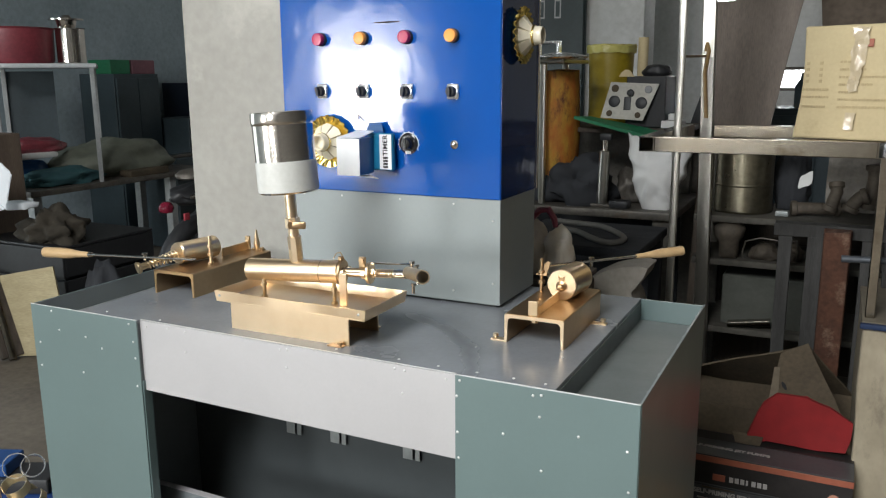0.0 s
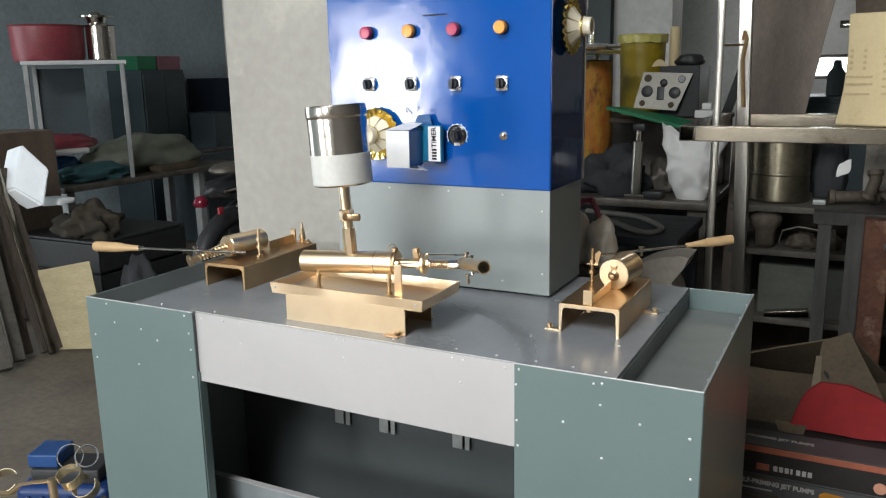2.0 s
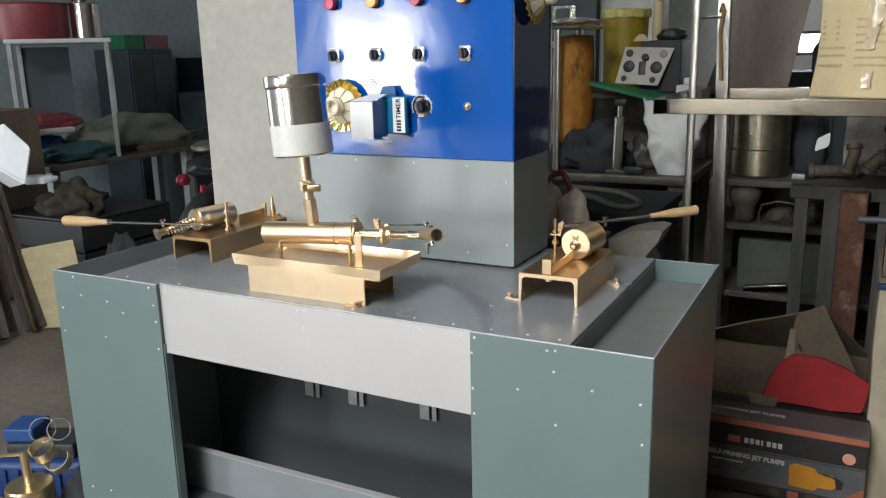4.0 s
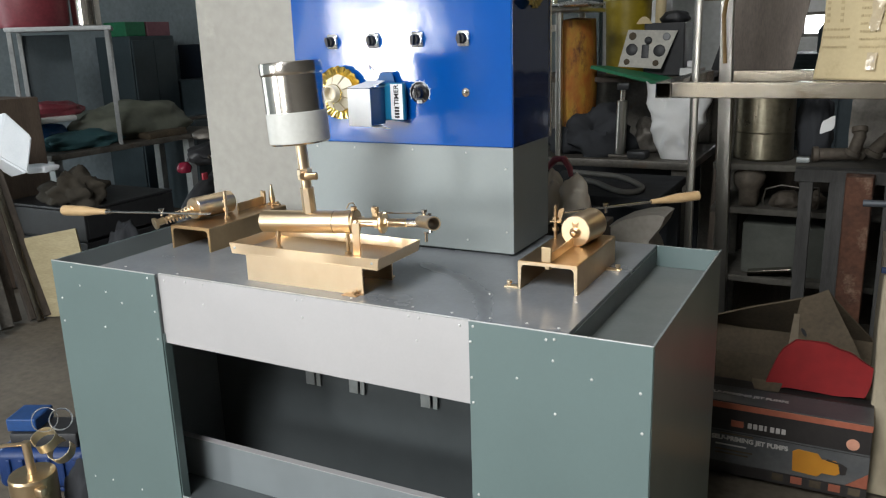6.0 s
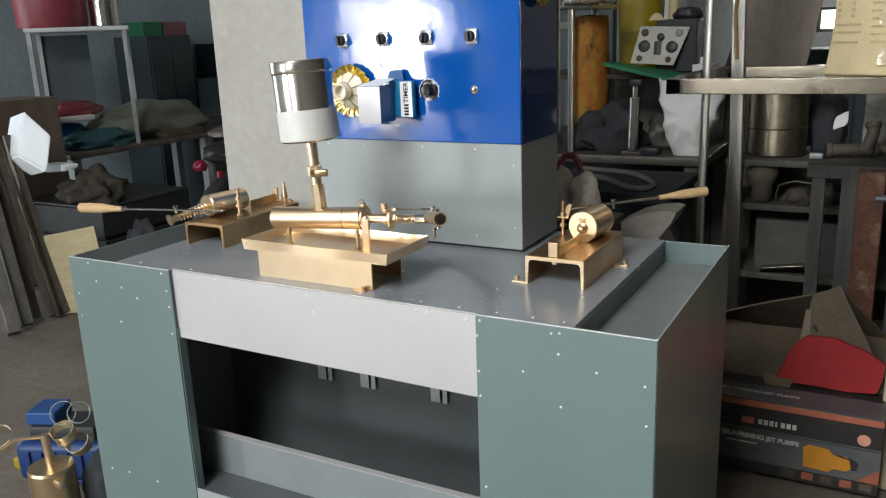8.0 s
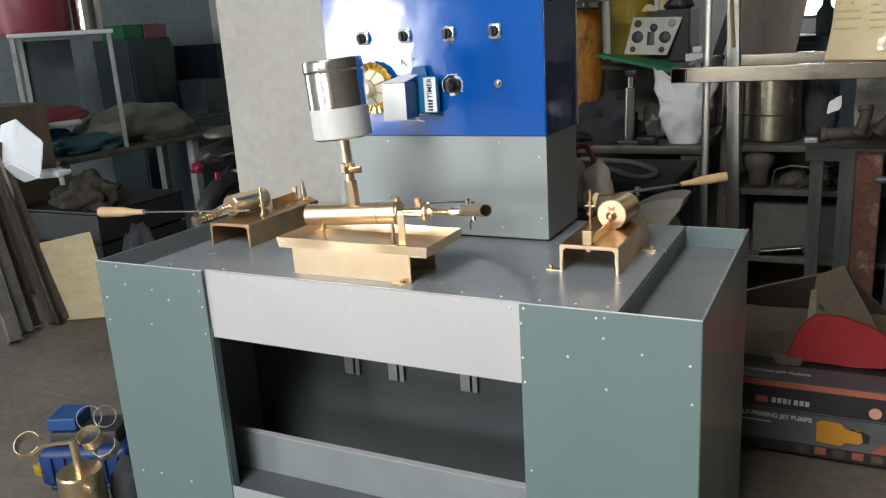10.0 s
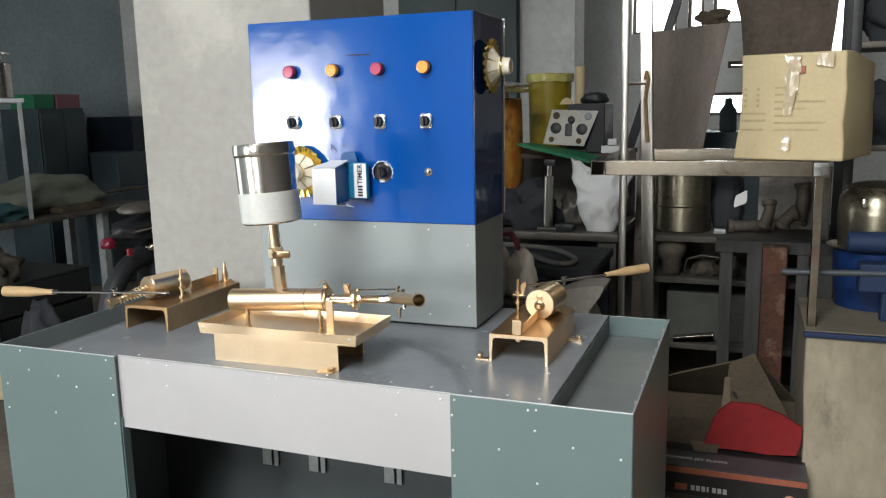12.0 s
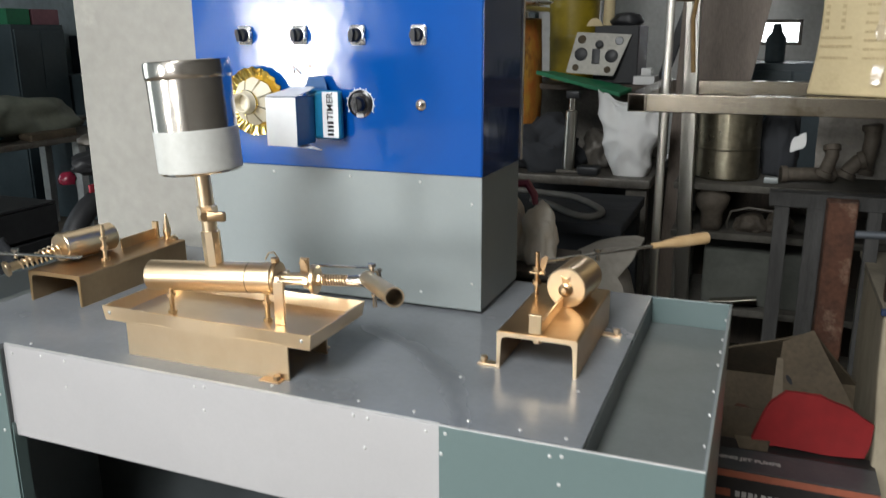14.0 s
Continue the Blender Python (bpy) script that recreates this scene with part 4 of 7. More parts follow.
nz = bmesh.new()
rod(nz, J - along * 0.021, J + along * 0.02, 0.0072, 0.0086, 20, 0.001)
part("coupling", nz, M_CHROME, fil, "bright steel coupling")
N0, N1 = Vector((0.186, 0.121, 0.821)), Vector((0.305, -0.054, 0.864))
noz = part("nozzle", pipe(bmesh.new(), N0, N1, 0.0104, 0.0016, 26), M_BRASS_MID, fil, "open brass pipe end")
part("rim", pipe(bmesh.new(), N1 - (N1 - N0).normalized() * 0.0012, N1 + (N1 - N0).normalized() * 0.0004, 0.0107, 0.0019, 26), M_BRASS, noz, "bright cut rim")
rd = bmesh.new()
rod(rd, J + Vector((-0.086, 0.018, 0.008)), J + Vector((0.016, 0.004, 0.018)), 0.0016, seg=8)
bolt(rd, J + Vector((0.013, 0.004, 0.024)), (0, 0, -1), 0.0032, 0.012)
bolt(rd, J + Vector((0.026, -0.004, 0.02)), (0.2, -0.2, -1), 0.0032, 0.03)
bolt(rd, J + Vector((0.022, -0.008, -0.012)), (0, 0, -1), 0.0028, 0.014)
part("link_rod", rd, M_CHROME, fil, "thin bright link rod with bolts")
bk = bmesh.new()
q = A1 + along * 0.036 + Vector((0, 0.012, 0))
box(bk, (-0.006, -0.003, 0.005), (0.006, 0.003, 0.026), 0.001, Matrix.Translation(q))
bolt(bk, q + Vector((0, -0.006, 0.020)), (0, 1, 0), 0.003, 0.006)
part("bracket", bk, M_BRASS_DULL, fil, "brown brass bracket")
# stem, valve and hopper can
stem = bmesh.new()
S0, S1 = Vector((-0.026, 0.090, 0.822)), Vector((-0.036, 0.090, 0.955))
sd = (S1 - S0).normalized()
rod(stem, S0, S0 + sd * 0.052, 0.0125, 0.0125, 8, 0.001)
rod(stem, S0 + sd * 0.052, S0 + sd * 0.066, 0.0098, 0.0098, 20)
rod(stem, S0 + sd * 0.066, S0 + sd * 0.086, 0.0135, 0.0135, 6, 0.0015)
rod(stem, S0 + sd * 0.086, S1, 0.0102, 0.0102, 20)
pst = part("stem", stem, M_BRASS, fil, "brass stem with hexagon fittings")
vl = bmesh.new()
V = S0 + sd * 0.076
rod(vl, V + Vector((0, -0.006, 0)), V + Vector((0.012, -0.022, 0)), 0.0055, seg=14)
box(vl, (-0.002, -0.005, -0.0075), (0.03, 0.004, 0.0055), 0.003, Matrix.Translation(V + Vector((0.006, -0.018, 0))) @ Matrix.Rotation(radians(20), 4, 'Z'))
part("valve_lever", vl, M_BRASS_DULL, pst, "stubby brown valve lever")
cm = Matrix.Translation((-0.036, 0.090, 0.953)) @ Matrix.Rotation(radians(-4), 4, 'Y')
can = part("hopper_can", lathe(bmesh.new(), [(0, 0.0), (0.0500, 0.0), (0.0528, 0.003), (0.0528, 0.138), (0.0520, 0.1395), (0.0513, 0.138), (0.0513, 0.012), (0, 0.01)], cm, 56), M_CAN, fil, "polished stainless hopper can")
part("can_band", lathe(bmesh.new(), [(0.0531, 0.003), (0.0536, 0.005), (0.0536, 0.055), (0.0531, 0.056)], cm, 56), M_CANWHITE, can, "grey-white lower band")
part("can_rim", lathe(bmesh.new(), [(0.0528, 0.119), (0.0540, 0.121), (0.0546, 0.124), (0.0546, 0.137), (0.0538, 0.1405), (0.0518, 0.1415), (0.0508, 0.1405)], cm, 56), M_CAN, can, "rolled steel rim")

# ---- brass presses at both ends ----
def channel(bm, x0, x1, y0, y1, z0, z1, w=0.006, r=0.003):
    """An inverted channel along y with rounded shoulders."""
    out, inn = [(x0, z0)], []
    for k in range(7):
        a = math.pi - k * math.pi / 12
        out.append((x0 + r + r * math.cos(a), z1 - r + r * math.sin(a)))
    for k in range(7):
        a = math.pi / 2 - k * math.pi / 12
        out.append((x1 - r + r * math.cos(a), z1 - r + r * math.sin(a)))
    out.append((x1, z0))
    ri = 0.0075
    inn = [(x1 - w * 0.7, z0)]
    for k in range(7):
        a = k * math.pi / 12
        inn.append((x1 - w - ri + ri * math.cos(a), z1 - w - ri + ri * math.sin(a)))
    for k in range(7):
        a = math.pi / 2 + k * math.pi / 12
        inn.append((x0 + w + ri + ri * math.cos(a), z1 - w - ri + ri * math.sin(a)))
    inn.append((x0 + w * 0.7, z0))
    n = len(out)
    rows = []
    for y in (y0, y1):
        rows.append(([bm.verts.new((x, y, z)) for x, z in out], [bm.verts.new((x, y, z)) for x, z in inn[::-1]]))
    for s, (o, i) in enumerate(rows):
        for k in range(n - 1):
            f = (o[k], o[k + 1], i[k + 1], i[k])
            bm.faces.new(f if s else f[::-1])
    (o0, i0), (o1, i1) = rows
    for k in range(n - 1):
        bm.faces.new((o0[k], o0[k + 1], o1[k + 1], o1[k]))
        bm.faces.new((i0[k + 1], i0[k], i1[k], i1[k + 1]))
    bm.faces.new((o0[0], o1[0], i1[0], i0[0]))
    bm.faces.new((o0[-1], i0[-1], i1[-1], o1[-1]))
    return bm


# press with its lever reaching beyond the table
pr = thing("lever_press", (0.400, 0.286, TZ + 0.001), "brass lever press on an inverted brass channel, handle over the side", "hand press", "brass lever presses")
part("channel_base", channel(bmesh.new(), 0.343, 0.450, 0.176, 0.401, TZ + 0.001, 0.7525), M_BRASS_WARM, pr, "inverted brass channel")
part("channel_edge", channel(bmesh.new(), 0.3435, 0.4495, 0.1745, 0.1758, TZ + 0.001, 0.752), M_BRASS, pr, "bright cut brass edge")
tb = bmesh.new()
box(tb, (0.451, 0.339, TZ + 0.001), (0.478, 0.353, TZ + 0.004), 0.0006)
bolt(tb, (0.471, 0.346, TZ + 0.012), (0, 0, -1), 0.003, 0.004)
part("foot_tab", tb, M_BRASS, pr, "brass screw-down tab")
tb = bmesh.new()
box(tb, (0.317, 0.176, TZ + 0.001), (0.343, 0.190, TZ + 0.004), 0.0006)
bolt(tb, (0.324, 0.183, TZ + 0.012), (0, 0, -1), 0.003, 0.004)
part("foot_tab", tb, M_BRASS, pr, "brass screw-down tab")
C0, C1 = Vector((0.405, 0.298, 0.7808)), Vector((0.413, 0.376, 0.7808))
cyl = part("cylinder", lathe(bmesh.new(), [(0, 0), (0.0272, 0), (0.0288, 0.0016), (0.0288, 0.076), (0.0275, 0.078), (0, 0.078)], axis(C0, C1), 40), M_BRASS, pr, "bright brass cylinder")
kb = bmesh.new()
lathe(kb, [(0, 0), (0.0098, 0), (0.0098, 0.004), (0.006, 0.006), (0.006, 0.009), (0.004, 0.012), (0, 0.013)], axis(C0 + Vector((0, 0.0, -0.002)), C0 + Vector((0, -0.1, -0.002))), 18)
prism(kb, [(-0.003, 0.006), (0.003, 0.006), (0.0062, 0.019), (0.002, 0.016), (-0.002, 0.016), (-0.0062, 0.019)], 0.003, facing_front(C0.x, C0.y, C0.z - 0.002))
part("end_screw", kb, M_BRASS_DULL, cyl, "brass end screw with wing")
fin = bmesh.new()
box(fin, (0.399, 0.180, 0.753), (0.402, 0.296, 0.769), 0.0006)
box(fin, (0.385, 0.178, 0.753), (0.402, 0.183, 0.779), 0.0008)
bolt(fin, (0.396, 0.182, 0.741), (0, 0, 1), 0.0035, 0.008)
part("guide_bar", fin, M_BRASS_MID, pr, "upright brass guide bar")
rk = bmesh.new()
rod(rk, (0.351, 0.343, 0.7525), (0.351, 0.343, 0.817), 0.0035, seg=12)
lathe(rk, [(0, 0), (0.007, 0), (0.007, 0.006), (0, 0.006)], Matrix.Translation((0.351, 0.343, 0.768)), 6)
box(rk, (0.341, 0.339, 0.784), (0.363, 0.349, 0.787), 0.0006)
lathe(rk, [(0, 0), (0.0065, 0), (0.0065, 0.005), (0, 0.005)], Matrix.Translation((0.351, 0.343, 0.789)), 6)
prism(rk, [(0, 0), (0.006, 0), (0.013, 0.024), (0.008, 0.026), (0.001, 0.02)], 0.003, facing_front(0.355, 0.346, 0.786))
part("pivot_post", rk, M_BRASS_DULL, pr, "brass pivot post with nuts")
L0, L1, L2 = Vector((0.355, 0.358, 0.799)), Vector((0.507, 0.485, 0.807)), Vector((0.574, 0.541, 0.812))
lv = bmesh.new()
d = (L1 - L0).normalized()
m = Matrix.Translation(L0) @ d.to_track_quat('X', 'Z').to_matrix().to_4x4()
box(lv, (0, -0.0035, -0.0018), ((L1 - L0).length + 0.01, 0.0035, 0.0018), 0.0006, m)
bolt(lv, L0 + d * 0.092 + Vector((0, 0, 0.0075)), (0, 0, -1), 0.0035, 0.014)
part("lever", lv, M_CHROME, pr, "flat steel lever")
part("grip", grip(bmesh.new(), L1 - d * 0.012, L2, 0.0092), M_HANDLE, pr, "pale wooden grip")

# press with its lever towards the open floor
pb = thing("lever_press", (-0.41, 0.30, TZ + 0.001), "brass spring press on an inverted brass channel, long lever", "hand press", "brass lever presses")
part("channel_base", channel(bmesh.new(), -0.463, -0.353, 0.172, 0.430, TZ + 0.001, 0.7525), M_BRASS_DULL, pb, "inverted brown brass channel")
part("channel_edge", channel(bmesh.new(), -0.4625, -0.3535, 0.1705, 0.1718, TZ + 0.001, 0.752), M_BRASS_WARM, pb, "cut brass edge")
tb = bmesh.new()
box(tb, (-0.489, 0.20, TZ + 0.001), (-0.463, 0.214, TZ + 0.004), 0.0006)
part("foot_tab", tb, M_BRASS, pb, "brass screw-down tab")
D0, D1 = Vector((-0.445, 0.225, 0.778)), Vector((-0.430, 0.318, 0.778))
part("cylinder", lathe(bmesh.new(), [(0, 0), (0.0225, 0), (0.0242, 0.002), (0.0242, 0.099), (0.0225, 0.101), (0, 0.101)], axis(D0, D1), 40), M_BRASS, pb, "satin brass cylinder")
part("cylinder_face", lathe(bmesh.new(), [(0, 0), (0.0222, 0), (0.0222, 0.0015), (0, 0.0015)], axis(D0 + Vector((0, -0.0016, 0)), D1), 40), M_BRASS, pb, "bright brass end face")
E0 = Vector((-0.478, 0.148, 0.760))
part("spring", coil(bmesh.new(), E0 + Vector((0.008, 0.012, 0.002)), D0 + Vector((0, -0.002, -0.002)), 0.0068, 0.0122, 9, 0.0014), M_BRASS, pb, "brass coil spring")
rd = bmesh.new()
rod(rd, E0, D0, 0.0045, seg=14)
part("spindle", rd, M_BRASS_MID, pb, "brass spindle")
kb = bmesh.new()
lathe(kb, [(0, -0.006), (0.0125, -0.006), (0.0132, -0.004), (0.012, 0.0), (0.0075, 0.002), (0.0075, 0.018), (0, 0.018)], axis(E0, D0), 22)
part("knob", kb, M_BRASS_MID, pb, "round brass knob")
la = bmesh.new()
P0, P1, P2 = Vector((-0.352, 0.176, 0.783)), Vector((-0.668, 0.170, 0.767)), Vector((-0.795, 0.168, 0.7615))
lm = Matrix.Translation(P1) @ (P0 - P1).to_track_quat('X', 'Z').to_matrix().to_4x4()
box(la, (-0.012, -0.005, -0.0017), ((P0 - P1).length, 0.005, 0.0017), 0.0006, lm)
bolt(la, (-0.487, 0.172, 0.786), (0, 0, -1), 0.0035, 0.012)
part("lever", la, M_CHROME, pb, "flat steel lever")
grip_bm = grip(bmesh.new(), P1 + Vector((0.014, 0, 0.0006)), P2, 0.0118)
part("grip", grip_bm, M_HANDLE, pb, "pale wooden grip")
part("ferrule", rod(bmesh.new(), P1 + Vector((0.022, 0, 0.001)), P1 + Vector((-0.012, 0, -0.0005)), 0.0055, 0.0066, 16, 0.0006), M_CHROME, pb, "bright ferrule")
ck = bmesh.new()
x, y = -0.389, 0.425
lathe(ck, [(0, 0), (0.006, 0), (0.006, 0.008), (0.0075, 0.01), (0.0078, 0.016), (0.002, 0.047), (0, 0.05)], Matrix.Translation((x, y, 0.7525)), 14)
box(ck, (x - 0.012, y - 0.004, 0.7525), (x + 0.022, y + 0.004, 0.7565), 0.0006)
bolt(ck, (x + 0.016, y - 0.002, 0.7605), (0, 0, -1), 0.003, 0.004)
part("cone_stop", ck, M_BRASS, pb, "pointed brass cone stop")
sb = bmesh.new()
x, y = -0.385, 0.262
rod(sb, (x, y, 0.7525), (x, y, 0.815), 0.0036, 0.0036, 12)
for z in (0.7525, 0.772, 0.79):
    lathe(sb, [(0, 0), (0.0068, 0), (0.0068, 0.005), (0, 0.005)], Matrix.Translation((x, y, z)), 6)
part("stay_bolt", sb, M_BRASS, pb, "upright brass stay bolt with nuts")
fb = bmesh.new()
box(fb, (-0.414, 0.330, 0.753), (-0.411, 0.426, 0.772), 0.0006)
box(fb, (-0.418, 0.418, 0.753), (-0.406, 0.424, 0.785), 0.0008)
part("guide_bar", fb, M_BRASS_MID, pb, "upright brass guide bar")


# ---- behind the table: anvil, rags, hose ----
anv = thing("anvil", (0.27, 1.14, 0), "grey steel anvil on a dark wooden stump behind the table", "anvil")
ab = bmesh.new()
prism(ab, [(0.117, 0.373), (0.398, 0.373), (0.38, 0.492), (0.365, 0.55), (0.353, 0.569), (0.363, 0.583), (0.384, 0.612), (0.396, 0.642), (0.375, 0.646), (0.331, 0.640), (0.285, 0.626), (0.235, 0.598), (0.195, 0.564), (0.135, 0.55)], 0.12, facing_front(0, 1.2, 0))
part("anvil_body", ab, mat("dusty_grey_iron", (0.34, 0.31, 0.265), (0.27, 0.245, 0.21), 9, 0.6, 0.1, 0.0006, 60), anv, "grey worn steel")
part("stump", lathe(bmesh.new(), [(0, 0), (0.16, 0), (0.155, 0.15), (0.15, 0.365), (0.14, 0.373), (0, 0.373)], Matrix.Translation((0.26, 1.14, 0)), 18), M_WOOD, anv, "dark wooden stump")

st = thing("wooden_stool", (0.13, 1.5, 0), "dark low wooden stool behind the table", "stool")
part("seat", box(bmesh.new(), (-0.12, 1.31, 0.61), (0.32, 1.74, 0.64), 0.004), M_DARKRAG, st)
for x in (-0.09, 0.29):
    for y in (1.335, 1.71):
        part("leg", box(bmesh.new(), (x - 0.02, y - 0.02, 0), (x + 0.02, y + 0.02, 0.61), 0.003), M_DARKRAG, st)
db = thing("dark_crate", (0.17, 0.83, 0), "dark wooden crate standing behind the table", "crate")
for z in (0.02, 0.18, 0.34, 0.50):
    part("slat", box(bmesh.new(), (0.02, 0.745, z), (0.29, 0.757, z + 0.14), 0.002), M_WOOD, db)
    part("slat", box(bmesh.new(), (0.02, 0.923, z), (0.29, 0.935, z + 0.14), 0.002), M_WOOD, db)
for x in (0.02, 0.278):
    part("end_board", box(bmesh.new(), (x, 0.7572, 0), (x + 0.012, 0.9228, 0.65), 0.002), M_WOOD, db)
part("lid", box(bmesh.new(), (0.015, 0.74, 0.651), (0.295, 0.94, 0.665), 0.002), M_WOOD, db)


def lump(bm, c, size, seed, amount=0.25, sub=4):
    """A rumpled heap: a ball pressed flat below."""
    r = bmesh.ops.create_icosphere(bm, subdivisions=sub, radius=1.0)
    for v in r["verts"]:
        n = noise.noise(v.co * 1.7 + Vector((seed, 0, 0))) * amount + noise.noise(v.co * 4.5 + Vector((0, seed, 0))) * amount * 0.45
        p = v.co * (1 + n)
        p.z = max(p.z, -0.55)
        v.co = Vector(c) + Vector((p.x * size[0], p.y * size[1], (p.z + 0.55) * size[2]))
    return bm


solid("rag", lump(bmesh.new(), (0.222, 0.83, 0.665), (0.042, 0.04, 0.075), 3.1, 0.35), M_RAG, "crumpled grey-beige rag bunched on the dark crate", "rag", smooth=80)
solid("rag", lump(bmesh.new(), (0.16, 0.84, 0.665), (0.045, 0.05, 0.078), 8.3, 0.35), M_RAG, "grey-beige rag bunched beside another", "rag", smooth=80)
rb = bmesh.new()
sweep(rb, [(0.15, 0.84, 0.80), (0.175, 0.83, 0.825), (0.20, 0.825, 0.828), (0.215, 0.825, 0.805), (0.218, 0.825, 0.785)], [0.008, 0.009, 0.009, 0.008, 0.006], 8)
solid("ribbon", rb, mat("pink_red_strap", (0.3, 0.06, 0.09), (0.24, 0.045, 0.07), 10, 0.35), "pink-red strap end lying over the rags", "strap")
hs = bmesh.new()
way = [(-0.07, 1.66), (0.036, 1.64), (0.124, 1.61), (0.20, 1.52), (0.245, 1.435), (0.243, 1.37), (0.206, 1.351), (0.15, 1.40), (0.084, 1.48), (0.01, 1.53)]
pts = []
for k in range(len(way) - 1):
    for s in range(5):
        u = s / 5
        p = [Vector(way[min(max(k + d, 0), len(way) - 1)]) for d in (-1, 0, 1, 2)]
        q = 0.5 * (2 * p[1] + (p[2] - p[0]) * u + (2 * p[0] - 5 * p[1] + 4 * p[2] - p[3]) * u * u + (3 * p[1] - p[0] - 3 * p[2] + p[3]) * u ** 3)
        pts.append((q.x, q.y, 0.6495))
sweep(hs, pts, 0.0095, 10)
solid("hose", hs, mat("grey_hose_rubber", (0.17, 0.16, 0.145), (0.13, 0.123, 0.11), 9, 0.6), "grey rubber hose looped on the stool", "hose")

# ---- the cluttered back bench ----
bn = thing("workbench", (-0.2, 2.2, 0), "dark cluttered workbench with a worn grey top", "workbench")
part("top", box(bmesh.new(), (-0.9, 1.88, 0.635), (0.315, 2.55, 0.665), 0.004), M_OLDSTEEL, bn, "grimy grey top")
for x in (-0.86, 0.235):
    for y in (1.90, 2.49):
        part("leg", box(bmesh.new(), (x, y, 0), (x + 0.07, y + 0.05, 0.635), 0.003), M_OLDSTEEL, bn)
part("back_board", box(bmesh.new(), (-0.78, 2.50, 0.1), (0.23, 2.52, 0.62)), M_DARKRAG, bn, "dark backing board")
jk = thing("steel_jack", (0.035, 1.95, 0.665), "upright bright steel jack standing on the workbench", "jack")
part("base", box(bmesh.new(), (-0.01, 1.925, 0.665), (0.075, 1.975, 0.676), 0.003), M_OLDSTEEL, jk)
part("tube", rod(bmesh.new(), (0.03, 1.95, 0.676), (0.036, 1.95, 0.875), 0.0205, 0.0195, 22, 0.002), M_POST, jk, "bright steel tube")
part("ram", rod(bmesh.new(), (0.036, 1.95, 0.875), (0.0375, 1.95, 0.915), 0.010, 0.010, 18), M_CHROME, jk, "bright steel ram")
part("head", box(bmesh.new(), (0.018, 1.935, 0.915), (0.062, 1.965, 0.94), 0.004), M_BLACK, jk, "dark head")
sk = bmesh.new()
NR, NS = 26, 52
for j in range(NR + 1):
    w = j / NR
    for i in range(NS):
        a = 2 * math.pi * i / NS
        ca, sa = math.cos(a), math.sin(a)
        rx, ry = 0.056 + 0.052 * w, 0.05 - 0.032 * w ** 2
        p = Vector((0.235 - 0.002 * w + rx * math.copysign(abs(ca) ** 0.6, ca), 1.98 + ry * math.copysign(abs(sa) ** 0.8, sa), 0.665 + 0.235 * w))
        out = Vector((ca, sa, 0))
        fold = 1 - 2.6 * abs(noise.noise(Vector((p.x * 13 + p.z * 6, p.y * 10, p.z * 9 - p.x * 6)) + Vector((3, 0, 0))))
        crease = 1 - 2.6 * abs(noise.noise(Vector((p.x * 34 - p.z * 9, p.y * 20, p.z * 9))))
        p += out * (0.017 * fold + 0.004 * crease) * min(1.0, 4 * w)
        p.z += w ** 3 * (0.02 * max(0.0, ca) + 0.045 * max(0.0, -ca) ** 3 + 0.03 * noise.noise(Vector((ca * 2, sa * 2, 5))))
        p.z = max(p.z, 0.666)
        sk.verts.new(p)
sk.verts.ensure_lookup_table()
for j in range(NR):
    for i in range(NS):
        sk.faces.new([sk.verts[j * NS + i], sk.verts[j * NS + (i + 1) % NS], sk.verts[(j + 1) * NS + (i + 1) % NS], sk.verts[(j + 1) * NS + i]])
tuck = sk.verts.new((0.225, 1.98, 0.86))
sk.verts.ensure_lookup_table()
for i in range(NS):
    sk.faces.new([sk.verts[NR * NS + i], sk.verts[NR * NS + (i + 1) % NS], tuck])
sk.verts.ensure_lookup_table()
sk.faces.new([sk.verts[i] for i in range(NS)][::-1])
solid("sack", sk, M_SACK, "creased white woven sack standing on the workbench", "sack", smooth=70)
solid("iron_lump", crumple(box(bmesh.new(), (0.07, 1.90, 0.665), (0.14, 1.96, 0.695), 0.008), 0.006, 30), M_BLACK, "small dark iron clamp on the workbench", "clamp")
solid("dark_cloth", lump(bmesh.new(), (-0.10, 2.02, 0.665), (0.13, 0.09, 0.115), 5.0, 0.7), M_DARKRAG, "heap of black oily cloth on the workbench", "cloth", smooth=80)
solid("grey_sack", lump(bmesh.new(), (0.10, 2.12, 0.665), (0.06, 0.06, 0.085), 9.0, 0.4), M_OLDSTEEL, "dusty grey bundle on the workbench", "bundle", smooth=80)
# upper shelf with its stand
us = thing("bench_shelf", (0.0, 2.2, 0.665), "rough shelf standing on the workbench", "shelf")
part("board", box(bmesh.new(), (-0.42, 2.06, 0.935), (0.30, 2.50, 0.955), 0.003), M_WOOD, us)
for x in (-0.40, 0.24):
    part("upright", box(bmesh.new(), (x, 2.40, 0.665), (x + 0.04, 2.44, 0.935), 0.003), M_OLDSTEEL, us)
    part("upright", box(bmesh.new(), (x, 2.10, 0.665), (x + 0.04, 2.14, 0.935), 0.003), M_OLDSTEEL, us)
# added panel that hides the pale wall and gives the shade below the shelf
part("back_panel", box(bmesh.new(), (-0.42, 2.445, 0.665), (0.30, 2.455, 0.934)), M_OLDSTEEL, us, "added dark panel in place of the shade under the shelf")
gb = bmesh.new()
grid_sheet(gb, [(-0.105, 2.0, 0.990), (0.185, 1.98, 0.922), (0.215, 2.07, 0.936), (-0.06, 2.08, 0.985)], 4, 2, 0.012)
solid("green_board", gb, M_GREEN, "thin green-painted board leaning across the shelf edge", "board")
